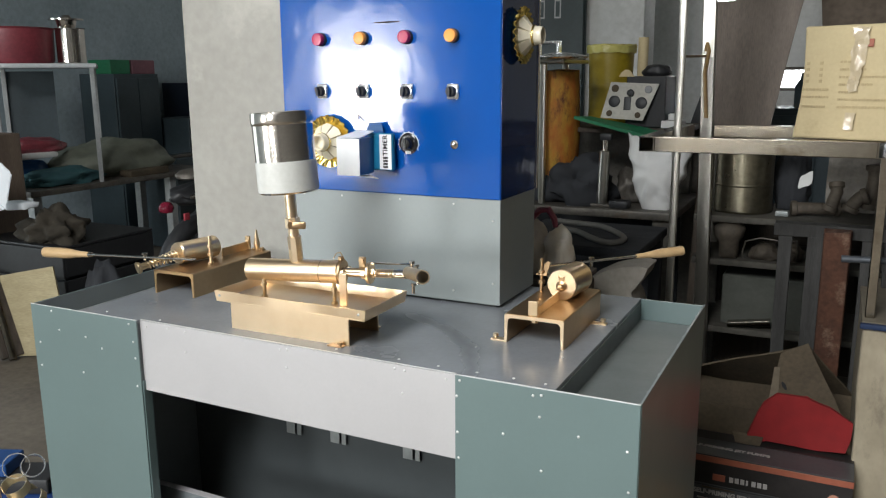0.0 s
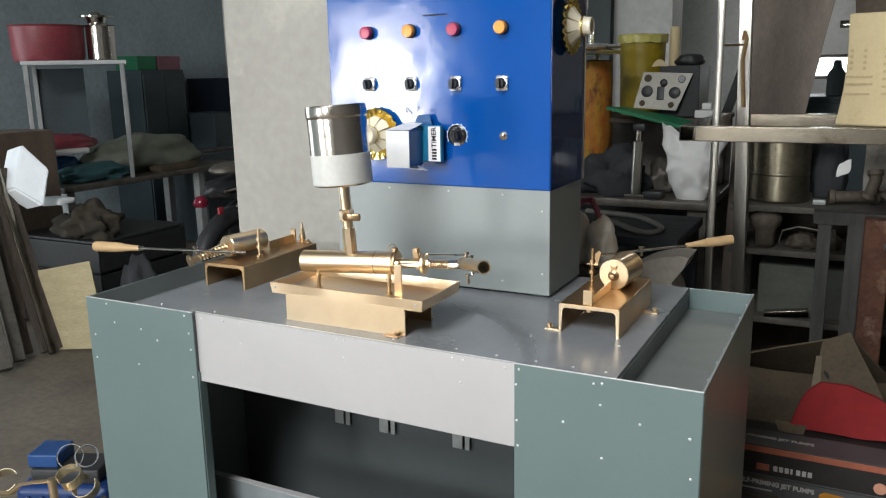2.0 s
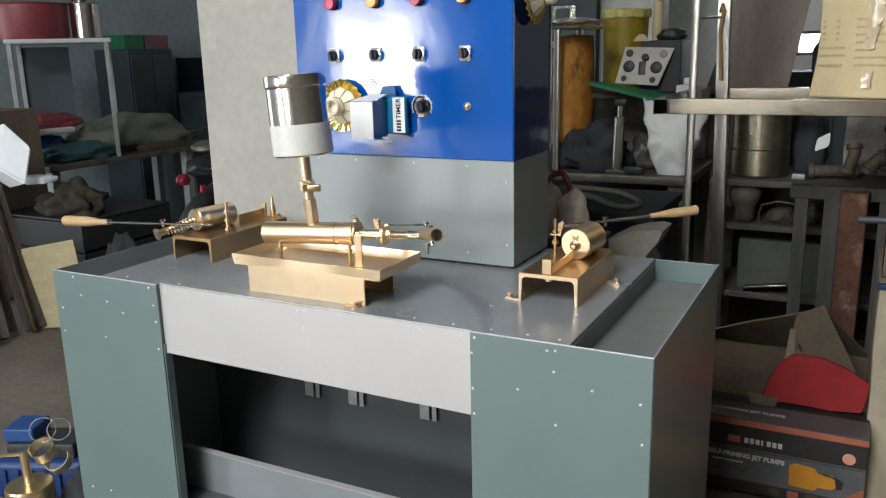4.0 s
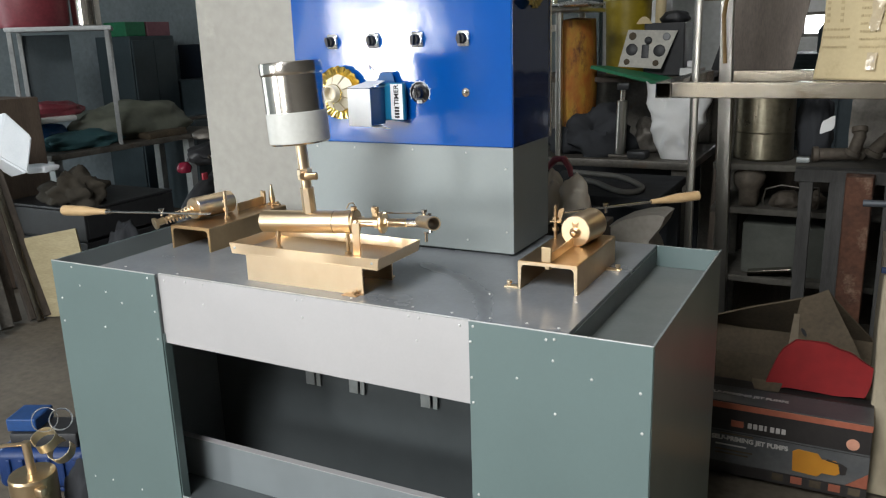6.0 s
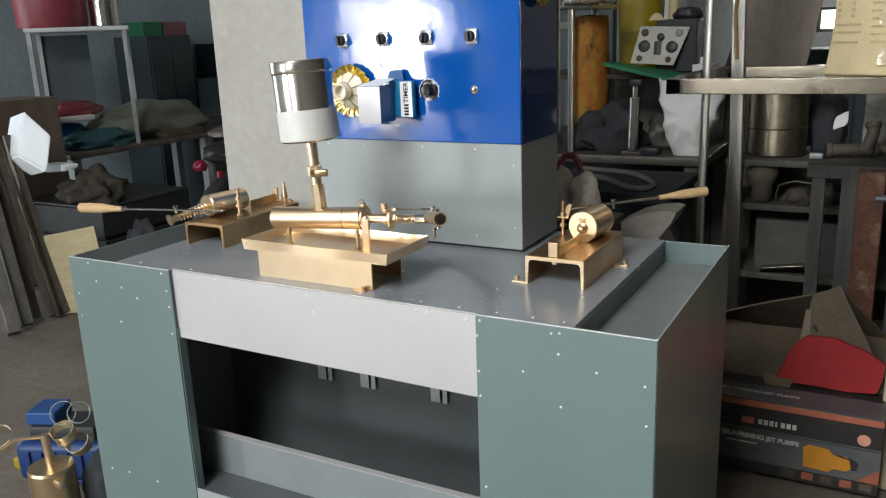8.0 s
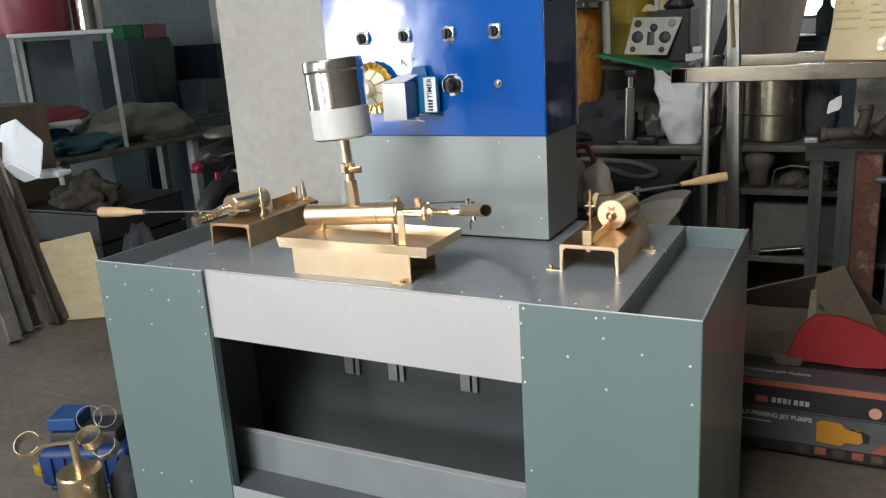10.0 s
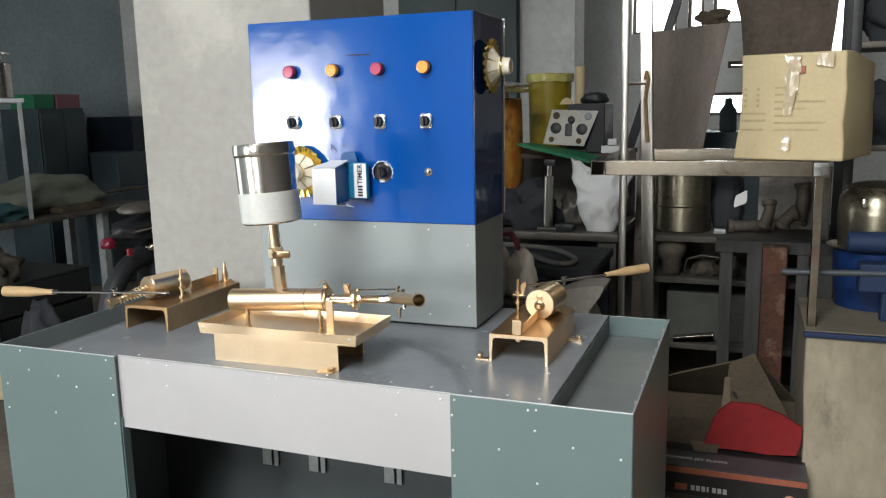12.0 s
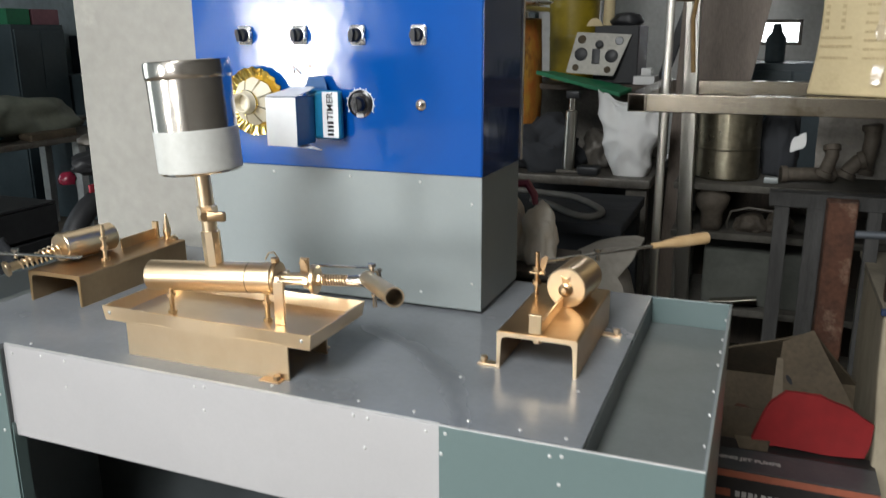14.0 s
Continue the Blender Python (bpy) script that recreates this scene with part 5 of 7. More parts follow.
mt = thing("meter_box", (0.10, 2.1, 0.955), "dark meter box with a tilted cream gauge plate", "meter box")
part("case", box(bmesh.new(), (0.075, 2.085, 0.957), (0.225, 2.30, 1.15), 0.004), M_BLACK, mt, "dark grey steel case")
pm = bmesh.new()
a, b, c, d = Vector((-0.012, 2.05, 0.994)), Vector((0.150, 2.05, 0.984)), Vector((0.202, 2.075, 1.120)), Vector((0.018, 2.075, 1.128))
grid_sheet(pm, [a, b, c, d], 4, 4, 0.003)
plate = part("gauge_plate", pm, mat("cream_gauge_plate", (0.46, 0.44, 0.38), (0.38, 0.36, 0.31), 12, 0.5, 0, 0.0002, 90), mt, "scuffed cream gauge plate")


def on_plate(u, w):
    return (a * (1 - u) + b * u) * (1 - w) + (d * (1 - u) + c * u) * w


nrm = (b - a).cross(d - a).normalized()
for u, w, r, m_ in ((0.2, 0.47, 0.0225, M_BLACK), (0.8, 0.47, 0.0225, M_BLACK), (0.13, 0.83, 0.0145, M_CARDOLD), (0.83, 0.84, 0.0145, M_PRINTGRY), (0.17, 0.14, 0.0115, M_CARDOLD), (0.83, 0.14, 0.0115, M_CARDOLD)):
    p = on_plate(u, w)
    part("gauge", lathe(bmesh.new(), [(0, 0), (r, 0), (r, 0.004), (r * 0.85, 0.006), (0, 0.006)], axis(p - nrm * 0.001, p + nrm), 20), m_, plate, "round dark gauge")
p = on_plate(0.5, 0.45)
part("display", box(bmesh.new(), (-0.0145, -0.028, -0.001), (0.0145, 0.024, 0.004), 0.003, Matrix.Translation(p) @ nrm.to_track_quat('Z', 'Y').to_matrix().to_4x4()), M_BLACK, plate, "dark display window")
part("top_knob", lathe(bmesh.new(), [(0, 0), (0.012, 0), (0.014, 0.012), (0, 0.02)], axis(on_plate(0.495, 0.72) - nrm * 0.001, on_plate(0.495, 0.72) + nrm), 14), M_BLACK, plate, "black knob")
part("lug", prism(bmesh.new(), [(-0.03, 0), (0.03, 0), (0.018, 0.018), (0.006, 0.026), (-0.006, 0.026), (-0.018, 0.018)], 0.004, facing_front(0.075, 2.084, 1.148)), M_CARD, mt, "tan carrying lug")
part("canopy", lump(bmesh.new(), (0.165, 2.2, 1.15), (0.055, 0.05, 0.03), 2.2, 0.2, 3), M_BLACK, mt, "black rubber cover")
solid("paper_stack", crumple(box(bmesh.new(), (0.215, 2.07, 0.955), (0.285, 2.2, 0.985), 0.002), 0.004, 40), M_SACK, "small stack of white papers on the shelf", "papers")
solid("white_block", box(bmesh.new(), (0.235, 2.10, 0.986), (0.27, 2.14, 1.01), 0.003), M_SACK, "small white packet on the papers", "packet")
dr = thing("plastic_drum", (-0.085, 2.36, 0.955), "mustard-yellow plastic drum with a bag over its rim", "drum")
part("body", crumple(lathe(bmesh.new(), [(0, 0), (0.092, 0), (0.097, 0.02), (0.098, 0.15), (0.1, 0.16), (0.098, 0.17), (0.104, 0.325), (0.108, 0.335), (0.104, 0.335), (0.098, 0.32), (0.09, 0.2), (0, 0.19)], Matrix.Translation((-0.052, 2.33, 0.955)) @ Matrix.Diagonal((0.9, 0.9, 0.96, 1.0)), 40), 0.003, 20), M_YELLOW, dr, "mustard plastic")
part("bag_rim", crumple(lathe(bmesh.new(), [(0.094, 0.322), (0.107, 0.336), (0.114, 0.33), (0.112, 0.30), (0.108, 0.318)], Matrix.Translation((-0.052, 2.33, 0.955)) @ Matrix.Diagonal((0.9, 0.9, 0.96, 1.0)), 48), 0.006, 40), mat("clear_yellow_film", (0.5, 0.46, 0.16), (0.42, 0.38, 0.1), 20, 0.25, 0, 0.002, 60), dr, "crinkled pale plastic bag rim")
solid("card_tube", pipe(bmesh.new(), (0.065, 2.38, 0.955), (0.068, 2.38, 1.305), 0.021, 0.004), M_CARD, "brown cardboard tube standing on the shelf", "tube")
fc = bmesh.new()
lathe(fc, [(0, 0), (0.055, 0), (0.074, 0.05), (0.080, 0.25), (0.078, 0.42), (0.07, 0.505), (0, 0.51)], Matrix.Translation((-0.182, 2.06, 0.665)), 30)
crumple(fc, 0.012, 14)
solid("cloth_roll", fc, M_FLAME, "roll of mottled orange and brown cloth on the workbench", "cloth roll", smooth=70)
ss = thing("steel_stand", (-0.4, 2.0, 0.665), "bright steel stand with a shallow tray on the workbench", "stand")
for x, y in ((-0.205, 1.93), (-0.50, 1.93), (-0.205, 2.2), (-0.50, 2.2)):
    part("post", box(bmesh.new(), (x - 0.011, y - 0.011, 0.665), (x + 0.011, y + 0.011, 1.20), 0.002), M_POST, ss)
part("tray", box(bmesh.new(), (-0.52, 1.91, 1.20), (-0.12, 2.24, 1.215), 0.003), M_POST, ss, "bright steel tray")
part("rail", box(bmesh.new(), (-0.49, 1.919, 1.13), (-0.216, 1.941, 1.155), 0.002), M_POST, ss)
solid("steel_dish", lathe(bmesh.new(), [(0, 0), (0.088, 0), (0.1, 0.005), (0.101, 0.009), (0.07, 0.016), (0.03, 0.022), (0, 0.023)], Matrix.Translation((-0.135, 1.925, 1.2155)), 28), M_PLATE, "bright round steel lid on the tray", "dish")
sbk = bmesh.new()
box(sbk, (-0.26, 1.98, 1.2155), (-0.15, 2.02, 1.222), 0.001)
box(sbk, (-0.255, 1.98, 1.222), (-0.245, 2.02, 1.275), 0.001)
box(sbk, (-0.175, 1.98, 1.222), (-0.165, 2.02, 1.275), 0.001)
box(sbk, (-0.255, 1.98, 1.275), (-0.165, 2.02, 1.284), 0.001)
solid("steel_bracket", sbk, M_PLATE, "folded bright steel bracket on the tray", "bracket")

# ---- stainless frame with the carton ----
fr = thing("stainless_frame", (0.65, 1.3, 0), "bright stainless square-tube frame", "frame")


def tube_y(bm, x, z, y0, y1, w=0.04, wall=0.0025):
    """A square tube along y, open at its ends."""
    o = [(-w / 2, -w / 2), (w / 2, -w / 2), (w / 2, w / 2), (-w / 2, w / 2)]
    rows = []
    for y in (y0, y1):
        for s in (1.0, 1 - 2 * wall / w):
            rows.append([bm.verts.new((x + px * s, y, z + pz * s)) for px, pz in o])
    o0, i0, o1, i1 = rows
    for k in range(4):
        j = (k + 1) % 4
        bm.faces.new((o0[k], o0[j], o1[j], o1[k]))
        bm.faces.new((i0[j], i0[k], i1[k], i1[j]))
        bm.faces.new((o0[j], o0[k], i0[k], i0[j]))
        bm.faces.new((o1[k], o1[j], i1[j], i1[k]))
    return bm


part("side_beam", tube_y(bmesh.new(), 0.367, 0.972, 1.13, 1.77), M_STEEL, fr, "open-ended square tube")
part("side_beam", tube_y(bmesh.new(), 0.937, 0.972, 1.13, 1.77), M_STEEL, fr, "open-ended square tube")
part("front_beam", box(bmesh.new(), (0.387, 1.132, 0.952), (0.917, 1.170, 0.992), 0.002), M_STEEL, fr)
part("back_beam", box(bmesh.new(), (0.453, 1.732, 0.952), (0.917, 1.770, 0.992), 0.002), M_STEEL, fr)
part("middle_post", box(bmesh.new(), (0.388, 1.39, 0), (0.409, 1.410, 2.3), 0.002), M_POST, fr)
LEAN = Matrix(((1, 0, -0.027, 0.024), (0, 1, 0, 0), (0, 0, 1, 0), (0, 0, 0, 1)))
part("corner_post", box(bmesh.new(), (0.412, 1.732, 0), (0.452, 1.770, 2.3), 0.002, LEAN), M_POST, fr)
part("corner_post", box(bmesh.new(), (0.928, 1.205, 0.538), (0.951, 1.23, 0.952), 0.002), M_STEEL, fr)
hk = bmesh.new()
sweep(hk, [(0.436, 1.60, 1.225), (0.440, 1.59, 1.245), (0.447, 1.585, 1.225), (0.442, 1.59, 1.20), (0.436, 1.60, 1.16), (0.442, 1.60, 1.08), (0.447, 1.60, 1.02)], 0.0065, 8)
sweep(hk, [(0.397, 1.40, 1.205), (0.44, 1.60, 1.21), (0.42, 1.745, 1.205)], 0.004, 6)
solid("hanging_strap", hk, M_STRAP, "dusty twisted amber strap hanging from the steel frame", "strap")

cb = thing("brown_carton", (0.86, 1.33, 0.993), "tan cardboard carton with faded print, closed with wrinkled tape", "carton")
bm = bmesh.new()
box(bm, (0.732, 1.20, 0.993), (0.992, 1.50, 1.268), 0.006)
bmesh.ops.subdivide_edges(bm, edges=bm.edges[:], cuts=5, use_grid_fill=True)
for v in bm.verts:
    u = (v.co.z - 0.993) / 0.275
    v.co.x += (1 - u) * (-0.014 if v.co.x < 0.85 else 0.004) + 0.010 * math.sin(math.pi * u) * (1 if v.co.x < 0.8 else 0)
    v.co += (0.0011 if v.co.y < 1.21 else 0.004) * noise.noise_vector(v.co * 11)
    if v.co.x > 0.98:
        v.co.x += 0.016 * math.sin(math.pi * u) * math.sin(math.pi * min(1, max(0, (v.co.y - 1.2) / 0.3))) + 0.006 * noise.noise(v.co * 18)
        v.co.z -= 0.02 * u * min(1, max(0, (v.co.y - 1.3) / 0.2))
    v.co.z = max(v.co.z, 0.993)
part("carton_box", bm, M_CARD, cb, "tan corrugated card")
prng, ink = random.Random(5), bmesh.new()
for z, x0, x1 in [(1.178, 0.824, 0.862), (1.160, 0.824, 0.885), (1.142, 0.824, 0.945), (1.124, 0.824, 0.90), (1.106, 0.824, 0.87), (1.088, 0.824, 0.945), (1.070, 0.824, 0.93), (1.112, 0.738, 0.80), (1.094, 0.738, 0.80), (1.070, 0.738, 0.795)]:
    x = x0
    while x < x1:
        w = prng.uniform(0.0035, 0.008)
        box(ink, (x, 1.1980, z), (x + w, 1.1992, z + 0.0055))
        x += w + prng.uniform(0.0008, 0.0018)
for x in (0.744, 0.776):
    for k in range(4):
        box(ink, (x, 1.1980, 1.131 + 0.0145 * k), (x + 0.0075, 1.1992, 1.1385 + 0.0145 * k))
tagged(part("print", ink, M_INK, cb), "rows of faded brown print", kind="stuff")
tp = bmesh.new()
grid_sheet(tp, [(0.848, 1.1935, 1.11), (0.872, 1.1935, 1.11), (0.888, 1.192, 1.262), (0.852, 1.192, 1.262)], 5, 16, 0.001, 0.007, 70)
grid_sheet(tp, [(0.846, 1.1925, 1.02), (0.868, 1.1925, 1.02), (0.870, 1.1925, 1.06), (0.848, 1.1925, 1.06)], 3, 4, 0.001, 0.002, 60)
part("tape", tp, M_TAPE, cb, "wrinkled clear tape")
part("red_mark", box(bmesh.new(), (0.885, 1.192, 1.215), (0.898, 1.1955, 1.233), 0.001), mat("faded_red_ink", (0.4, 0.12, 0.07)), cb, "faded red stamp")
part("torn_patch", grid_sheet(bmesh.new(), [(0.922, 1.1905, 1.235), (0.962, 1.1905, 1.228), (0.965, 1.1935, 1.262), (0.925, 1.1935, 1.262)], 4, 3, 0.001, 0.004, 50), M_TAPE, cb, "torn pale patch")

cb.matrix_basis = Matrix.Translation((0.732, 1.2, 0)) @ Matrix.Rotation(radians(-19), 4, 'Z') @ Matrix.Translation((-0.732, -1.2, 0)) @ cb.matrix_basis

# ---- leaning sheet and back shelves ----
bsht = bmesh.new()
grid_sheet(bsht, [(0.325, 2.18, 0.0), (0.42, 2.18, 0.0), (0.668, 2.36, 1.45), (0.335, 2.36, 1.43)], 6, 16, 0.012, 0.006, 3)
solid("brown_sheet", bsht, M_BROWN, "tall dusty brown board leaning behind the steel frame", "board", smooth=70)
solid("dark_plank", box(bmesh.new(), (-0.02, -0.01, 0.007), (0.02, 0.01, 1.75), 0.003, Matrix.Translation((-0.06, 2.78, 0.0)) @ Matrix.Rotation(radians(17), 4, 'Y')), M_BLACK, "black plank leaning against the far wall", "plank")
bsb = bmesh.new()
grid_sheet(bsb, [(0.715, 2.9, 1.35), (1.09, 2.9, 1.32), (1.16, 2.95, R['top'] + 0.002), (0.42, 2.95, R['top'] + 0.002)], 8, 14, 0.015, 0.03, 3)
solid("hanging_tarp", bsb, M_TARPBROWN, "dusty brown tarpaulin hanging from the roof", "tarpaulin", smooth=70)
solid("dark_rag", lump(bmesh.new(), (0.60, 2.362, 1.452), (0.055, 0.025, 0.032), 91.0, 0.8), M_CARDOLD, "dark rag hanging over the board's top edge", "rag", smooth=80)
cu = thing("dark_cupboard", (0.75, 3.2, 0), "dark blue-grey cupboard below the far window", "cupboard")
part("body", box(bmesh.new(), (0.40, 3.0, 0), (1.06, 3.4, 1.0), 0.004), M_TEALSTEEL, cu)
for x0, x1 in ((0.405, 0.727), (0.733, 1.055)):
    part("door", box(bmesh.new(), (x0, 2.985, 0.03), (x1, 2.9995, 0.97), 0.003), M_TEALSTEEL, cu)
solid("dark_bottle", lathe(bmesh.new(), [(0, 0), (0.036, 0), (0.04, 0.006), (0.04, 0.10), (0.02, 0.13), (0.016, 0.16), (0, 0.162)], Matrix.Translation((0.655, 3.08, 1.0)), 24), M_TEALSTEEL, "dark bottle standing on the cupboard", "bottle")
rk = thing("storage_rack", (0.75, 2.0, 0), "dim storage rack with dusty boards", "rack")
for z in (0.665, 0.512, 0.275):
    part("shelf_board", crumple(box(bmesh.new(), (0.40, 1.78, z), (1.5, 2.14, z + 0.022), 0.003), 0.003, 5), M_DUSTSHELF, rk, "dusty shelf board")
for x in (0.41, 0.98, 1.46):
    part("upright", box(bmesh.new(), (x, 1.80, 0), (x + 0.04, 1.84, 0.93), 0.003), M_OLDSTEEL, rk)
    part("upright", box(bmesh.new(), (x, 2.09, 0), (x + 0.04, 2.13, 0.93), 0.003), M_OLDSTEEL, rk)
# added board: its dark colour gives the shade behind the rack
part("back_board", crumple(box(bmesh.new(), (0.40, 2.145, 0.05), (1.5, 2.16, 0.66), 0.003), 0.004, 5), M_WOOD, rk, "added dark board in place of the shade behind the rack")
pot = thing("metal_drum", (0.53, 1.95, 0.687), "dull aluminium drum on the storage rack", "drum")
part("body", lathe(bmesh.new(), [(0, 0), (0.093, 0), (0.098, 0.006), (0.096, 0.09), (0.0985, 0.095), (0.096, 0.1), (0.096, 0.24), (0.1, 0.246), (0.094, 0.25), (0.092, 0.02), (0, 0.01)], Matrix.Translation((0.54, 1.92, 0.687)), 40), M_BRASSOLD, pot, "dull aluminium")
def fitting(pts, r, label, flange=True):
    """A cast pipe fitting: a bent pipe with thicker ends."""
    bm = sweep(bmesh.new(), pts, r, 14)
    if flange:
        for p, q in ((pts[0], pts[1]), (pts[-1], pts[-2])):
            p, q = Vector(p), Vector(q)
            rod(bm, p, p + (q - p).normalized() * 0.018, r * 1.28, seg=14, edge=0.002)
    return solid("pipe_fitting", bm, M_FITTING, label, "pipe fitting", "old pipe fittings")


fitting([(0.70, 1.86, 0.713), (0.75, 1.87, 0.714), (0.80, 1.88, 0.715), (0.845, 1.90, 0.716)], 0.020, "dusty brown pipe length lying on the rack")
fitting([(0.815, 1.86, 0.712), (0.825, 1.86, 0.740), (0.835, 1.86, 0.775), (0.832, 1.87, 0.805)], 0.019, "dusty brown upright pipe elbow on the rack")
fitting([(0.875, 1.87, 0.712), (0.885, 1.87, 0.735), (0.905, 1.87, 0.760), (0.925, 1.87, 0.768)], 0.021, "dusty brown bent pipe on the rack")
fitting([(0.93, 1.95, 0.712), (0.94, 1.95, 0.760), (0.945, 1.95, 0.820), (0.94, 1.95, 0.86)], 0.022, "tall dusty pipe standing on the rack")
solid("iron_bracket", crumple(box(bmesh.new(), (0.655, 1.83, 0.687), (0.695, 1.86, 0.705), 0.003), 0.003, 30), M_PALEMETAL, "small pale iron bracket on the rack", "bracket")
tl = bmesh.new()
grid_sheet(tl, [(0.80, 2.02, 0.687), (1.02, 2.02, 0.687), (1.02, 2.08, 0.90), (0.80, 2.08, 0.93)], 6, 6, 0.006, 0.006, 9)
solid("grey_sheet", tl, M_OLDSTEEL, "dull grey steel sheet leaning on the rack", "sheet", smooth=70)
solid("navy_bag", lump(bmesh.new(), (0.69, 2.02, 0.687), (0.06, 0.05, 0.14), 17.0, 0.3), M_DARKRAG, "dark bag standing on the rack", "bag", smooth=80)
solid("paper_scrap", crumple(grid_sheet(bmesh.new(), [(0.72, 1.83, 0.785), (0.755, 1.82, 0.80), (0.762, 1.84, 0.84), (0.73, 1.85, 0.825)], 4, 4, 0.002), 0.008, 40), M_SACK, "crumpled white paper scrap on the sacking", "paper")
solid("brown_jug", crumple(lathe(bmesh.new(), [(0, 0), (0.030, 0), (0.034, 0.02), (0.034, 0.055), (0.046, 0.075), (0.052, 0.105), (0.036, 0.125), (0, 0.13)], Matrix.Translation((0.515, 1.83, 0.534)), 26), 0.006, 24), M_FITTING, "dusty brown jug on the middle shelf", "jug", smooth=80)
wr = bmesh.new()
sweep(wr, [(0.57, 1.80, 0.60), (0.62, 1.79, 0.617), (0.68, 1.79, 0.61), (0.73, 1.80, 0.613)], 0.0028, 8)
sweep(wr, [(0.57, 1.80, 0.60), (0.56, 1.82, 0.56), (0.565, 1.83, 0.5345)], 0.0028, 8)
sweep(wr, [(0.73, 1.80, 0.613), (0.735, 1.82, 0.57), (0.73, 1.83, 0.5345)], 0.0028, 8)
solid("wire_frame", wr, M_OLDSTEEL, "grey bent wire frame on the middle shelf", "wire frame")
solid("dark_casting", lump(bmesh.new(), (0.63, 1.85, 0.534), (0.05, 0.045, 0.035), 81.0, 0.3), M_FITTING, "small dark iron casting on the middle shelf", "casting", smooth=80)
solid("dark_casting", lump(bmesh.new(), (0.71, 1.86, 0.534), (0.04, 0.04, 0.04), 84.0, 0.4), M_FITTING, "rough iron casting on the middle shelf", "casting", smooth=80)
solid("pale_bin", crumple(box(bmesh.new(), (0.50, 1.83, 0.297), (0.80, 2.04, 0.470), 0.006), 0.005, 9), M_DUSTBIN, "dull green-grey dusty bin on the lower shelf", "bin")
of = box(bmesh.new(), (-0.07, -0.02, 0), (0.07, 0.02, 0.016), 0.002, Matrix.Translation((0.60, 1.80, 0.300)) @ Matrix.Rotation(radians(-9), 4, 'Y'))
bmesh.ops.translate(of, vec=(0, 0, 0.2975 - min(v.co.z for v in of.verts)), verts=of.verts[:])
solid("steel_offcut", of, M_STEEL, "bright steel offcut on the lower shelf", "offcut")
pal = thing("wooden_pallet", (0.82, 1.60, 0), "weathered grey wooden pallet standing on edge", "pallet")
for x, w in ((0.687, 0.038), (0.768, 0.044), (0.915, 0.034), (0.975, 0.045)):
    part("slat", crumple(box(bmesh.new(), (x, 1.56, 0), (x + w, 1.578, 0.672), 0.002), 0.003, 9), M_GREYWOOD, pal)
for z in (0.10, 0.672):
    part("rail", crumple(box(bmesh.new(), (0.672, 1.56 if z > 0.5 else 1.58, z), (1.04, 1.62, z + 0.038), 0.002), 0.002, 9), M_GREYWOOD, pal)
solid("rusty_post", crumple(box(bmesh.new(), (0.812, 1.49, 0), (0.884, 1.545, 0.705), 0.004), 0.005, 16), M_RUST, "rusty red-brown iron post standing on the floor", "post")

# ---- clad cabinet at the side ----
kc = thing("clad_cabinet", (1.4, 1.42, 0), "low cabinet clad in dirty cement board with a blue top edge", "cabinet")
bm = box(bmesh.new(), (0.925, 1.16, 0.006), (2.2, 1.68, 0.522), 0.008)
bmesh.ops.subdivide_edges(bm, edges=bm.edges[:], cuts=7, use_grid_fill=True)
for v in bm.verts:
    v.co += 0.004 * noise.noise_vector(v.co * 7)
    if v.co.y < 1.3:
        v.co.y -= 0.2 * (1 - v.co.z / 0.522)
    if v.co.z < 0.02:
        v.co.y += 0.02 * noise.noise(v.co * 9)
part("body", bm, M_DIRTYBOARD, kc, "dirty chipped cement board", smooth=70)
part("edge_band", box(bmesh.new(), (0.918, 1.15, 0.522), (2.2, 1.165, 0.536), 0.002), M_EDGEBLUE, kc, "blue painted edge band")
part("top", box(bmesh.new(), (0.922, 1.1655, 0.522), (2.2, 1.69, 0.538), 0.002), mat("dusty_brown_top", (0.22, 0.19, 0.14), (0.15, 0.13, 0.096), 5, 0.85, 0, 0.0008, 50), kc, "dusty cement-board top")
solid("blue_bin", crumple(lathe(bmesh.new(), [(0, 0), (0.10, 0), (0.115, 0.17), (0.12, 0.175), (0.11, 0.17), (0.095, 0.01), (0, 0.01)], Matrix.Translation((1.12, 1.52, 0.538)), 32), 0.003, 12), M_BLUEPL, "blue plastic bin on the clad cabinet", "bin")
kt = thing("kettle", (1.11, 1.52, 0.713), "dented aluminium pot with a lid over the blue bin", "pot")
part("body", lathe(bmesh.new(), [(0, 0), (0.125, 0.0), (0.13, 0.004), (0.10, 0.012), (0.105, 0.10), (0.1, 0.15), (0.08, 0.172), (0, 0.175)], Matrix.Translation((1.12, 1.52, 0.715)), 36), M_BRASSOLD, kt, "dented aluminium")
part("lid", lathe(bmesh.new(), [(0.082, 0.172), (0.085, 0.18), (0.05, 0.192), (0, 0.196)], Matrix.Translation((1.12, 1.52, 0.715)), 30), M_BRASSOLD, kt, "aluminium lid")
part("lug", box(bmesh.new(), (1.065, 1.405, 0.84), (1.085, 1.432, 0.868), 0.005), M_CHROME, kt, "bright lug")
vs = thing("bench_clamp", (1.15, 1.34, 0.538), "dark blue clamp with a grey pipe handle", "clamp")
part("clamp_body", box(bmesh.new(), (1.06, 1.30, 0.62), (1.35, 1.36, 0.70), 0.006), M_EDGEBLUE, vs, "navy painted iron")
part("foot", box(bmesh.new(), (1.12, 1.31, 0.538), (1.2, 1.35, 0.62), 0.004), M_EDGEBLUE, vs, "navy painted iron")
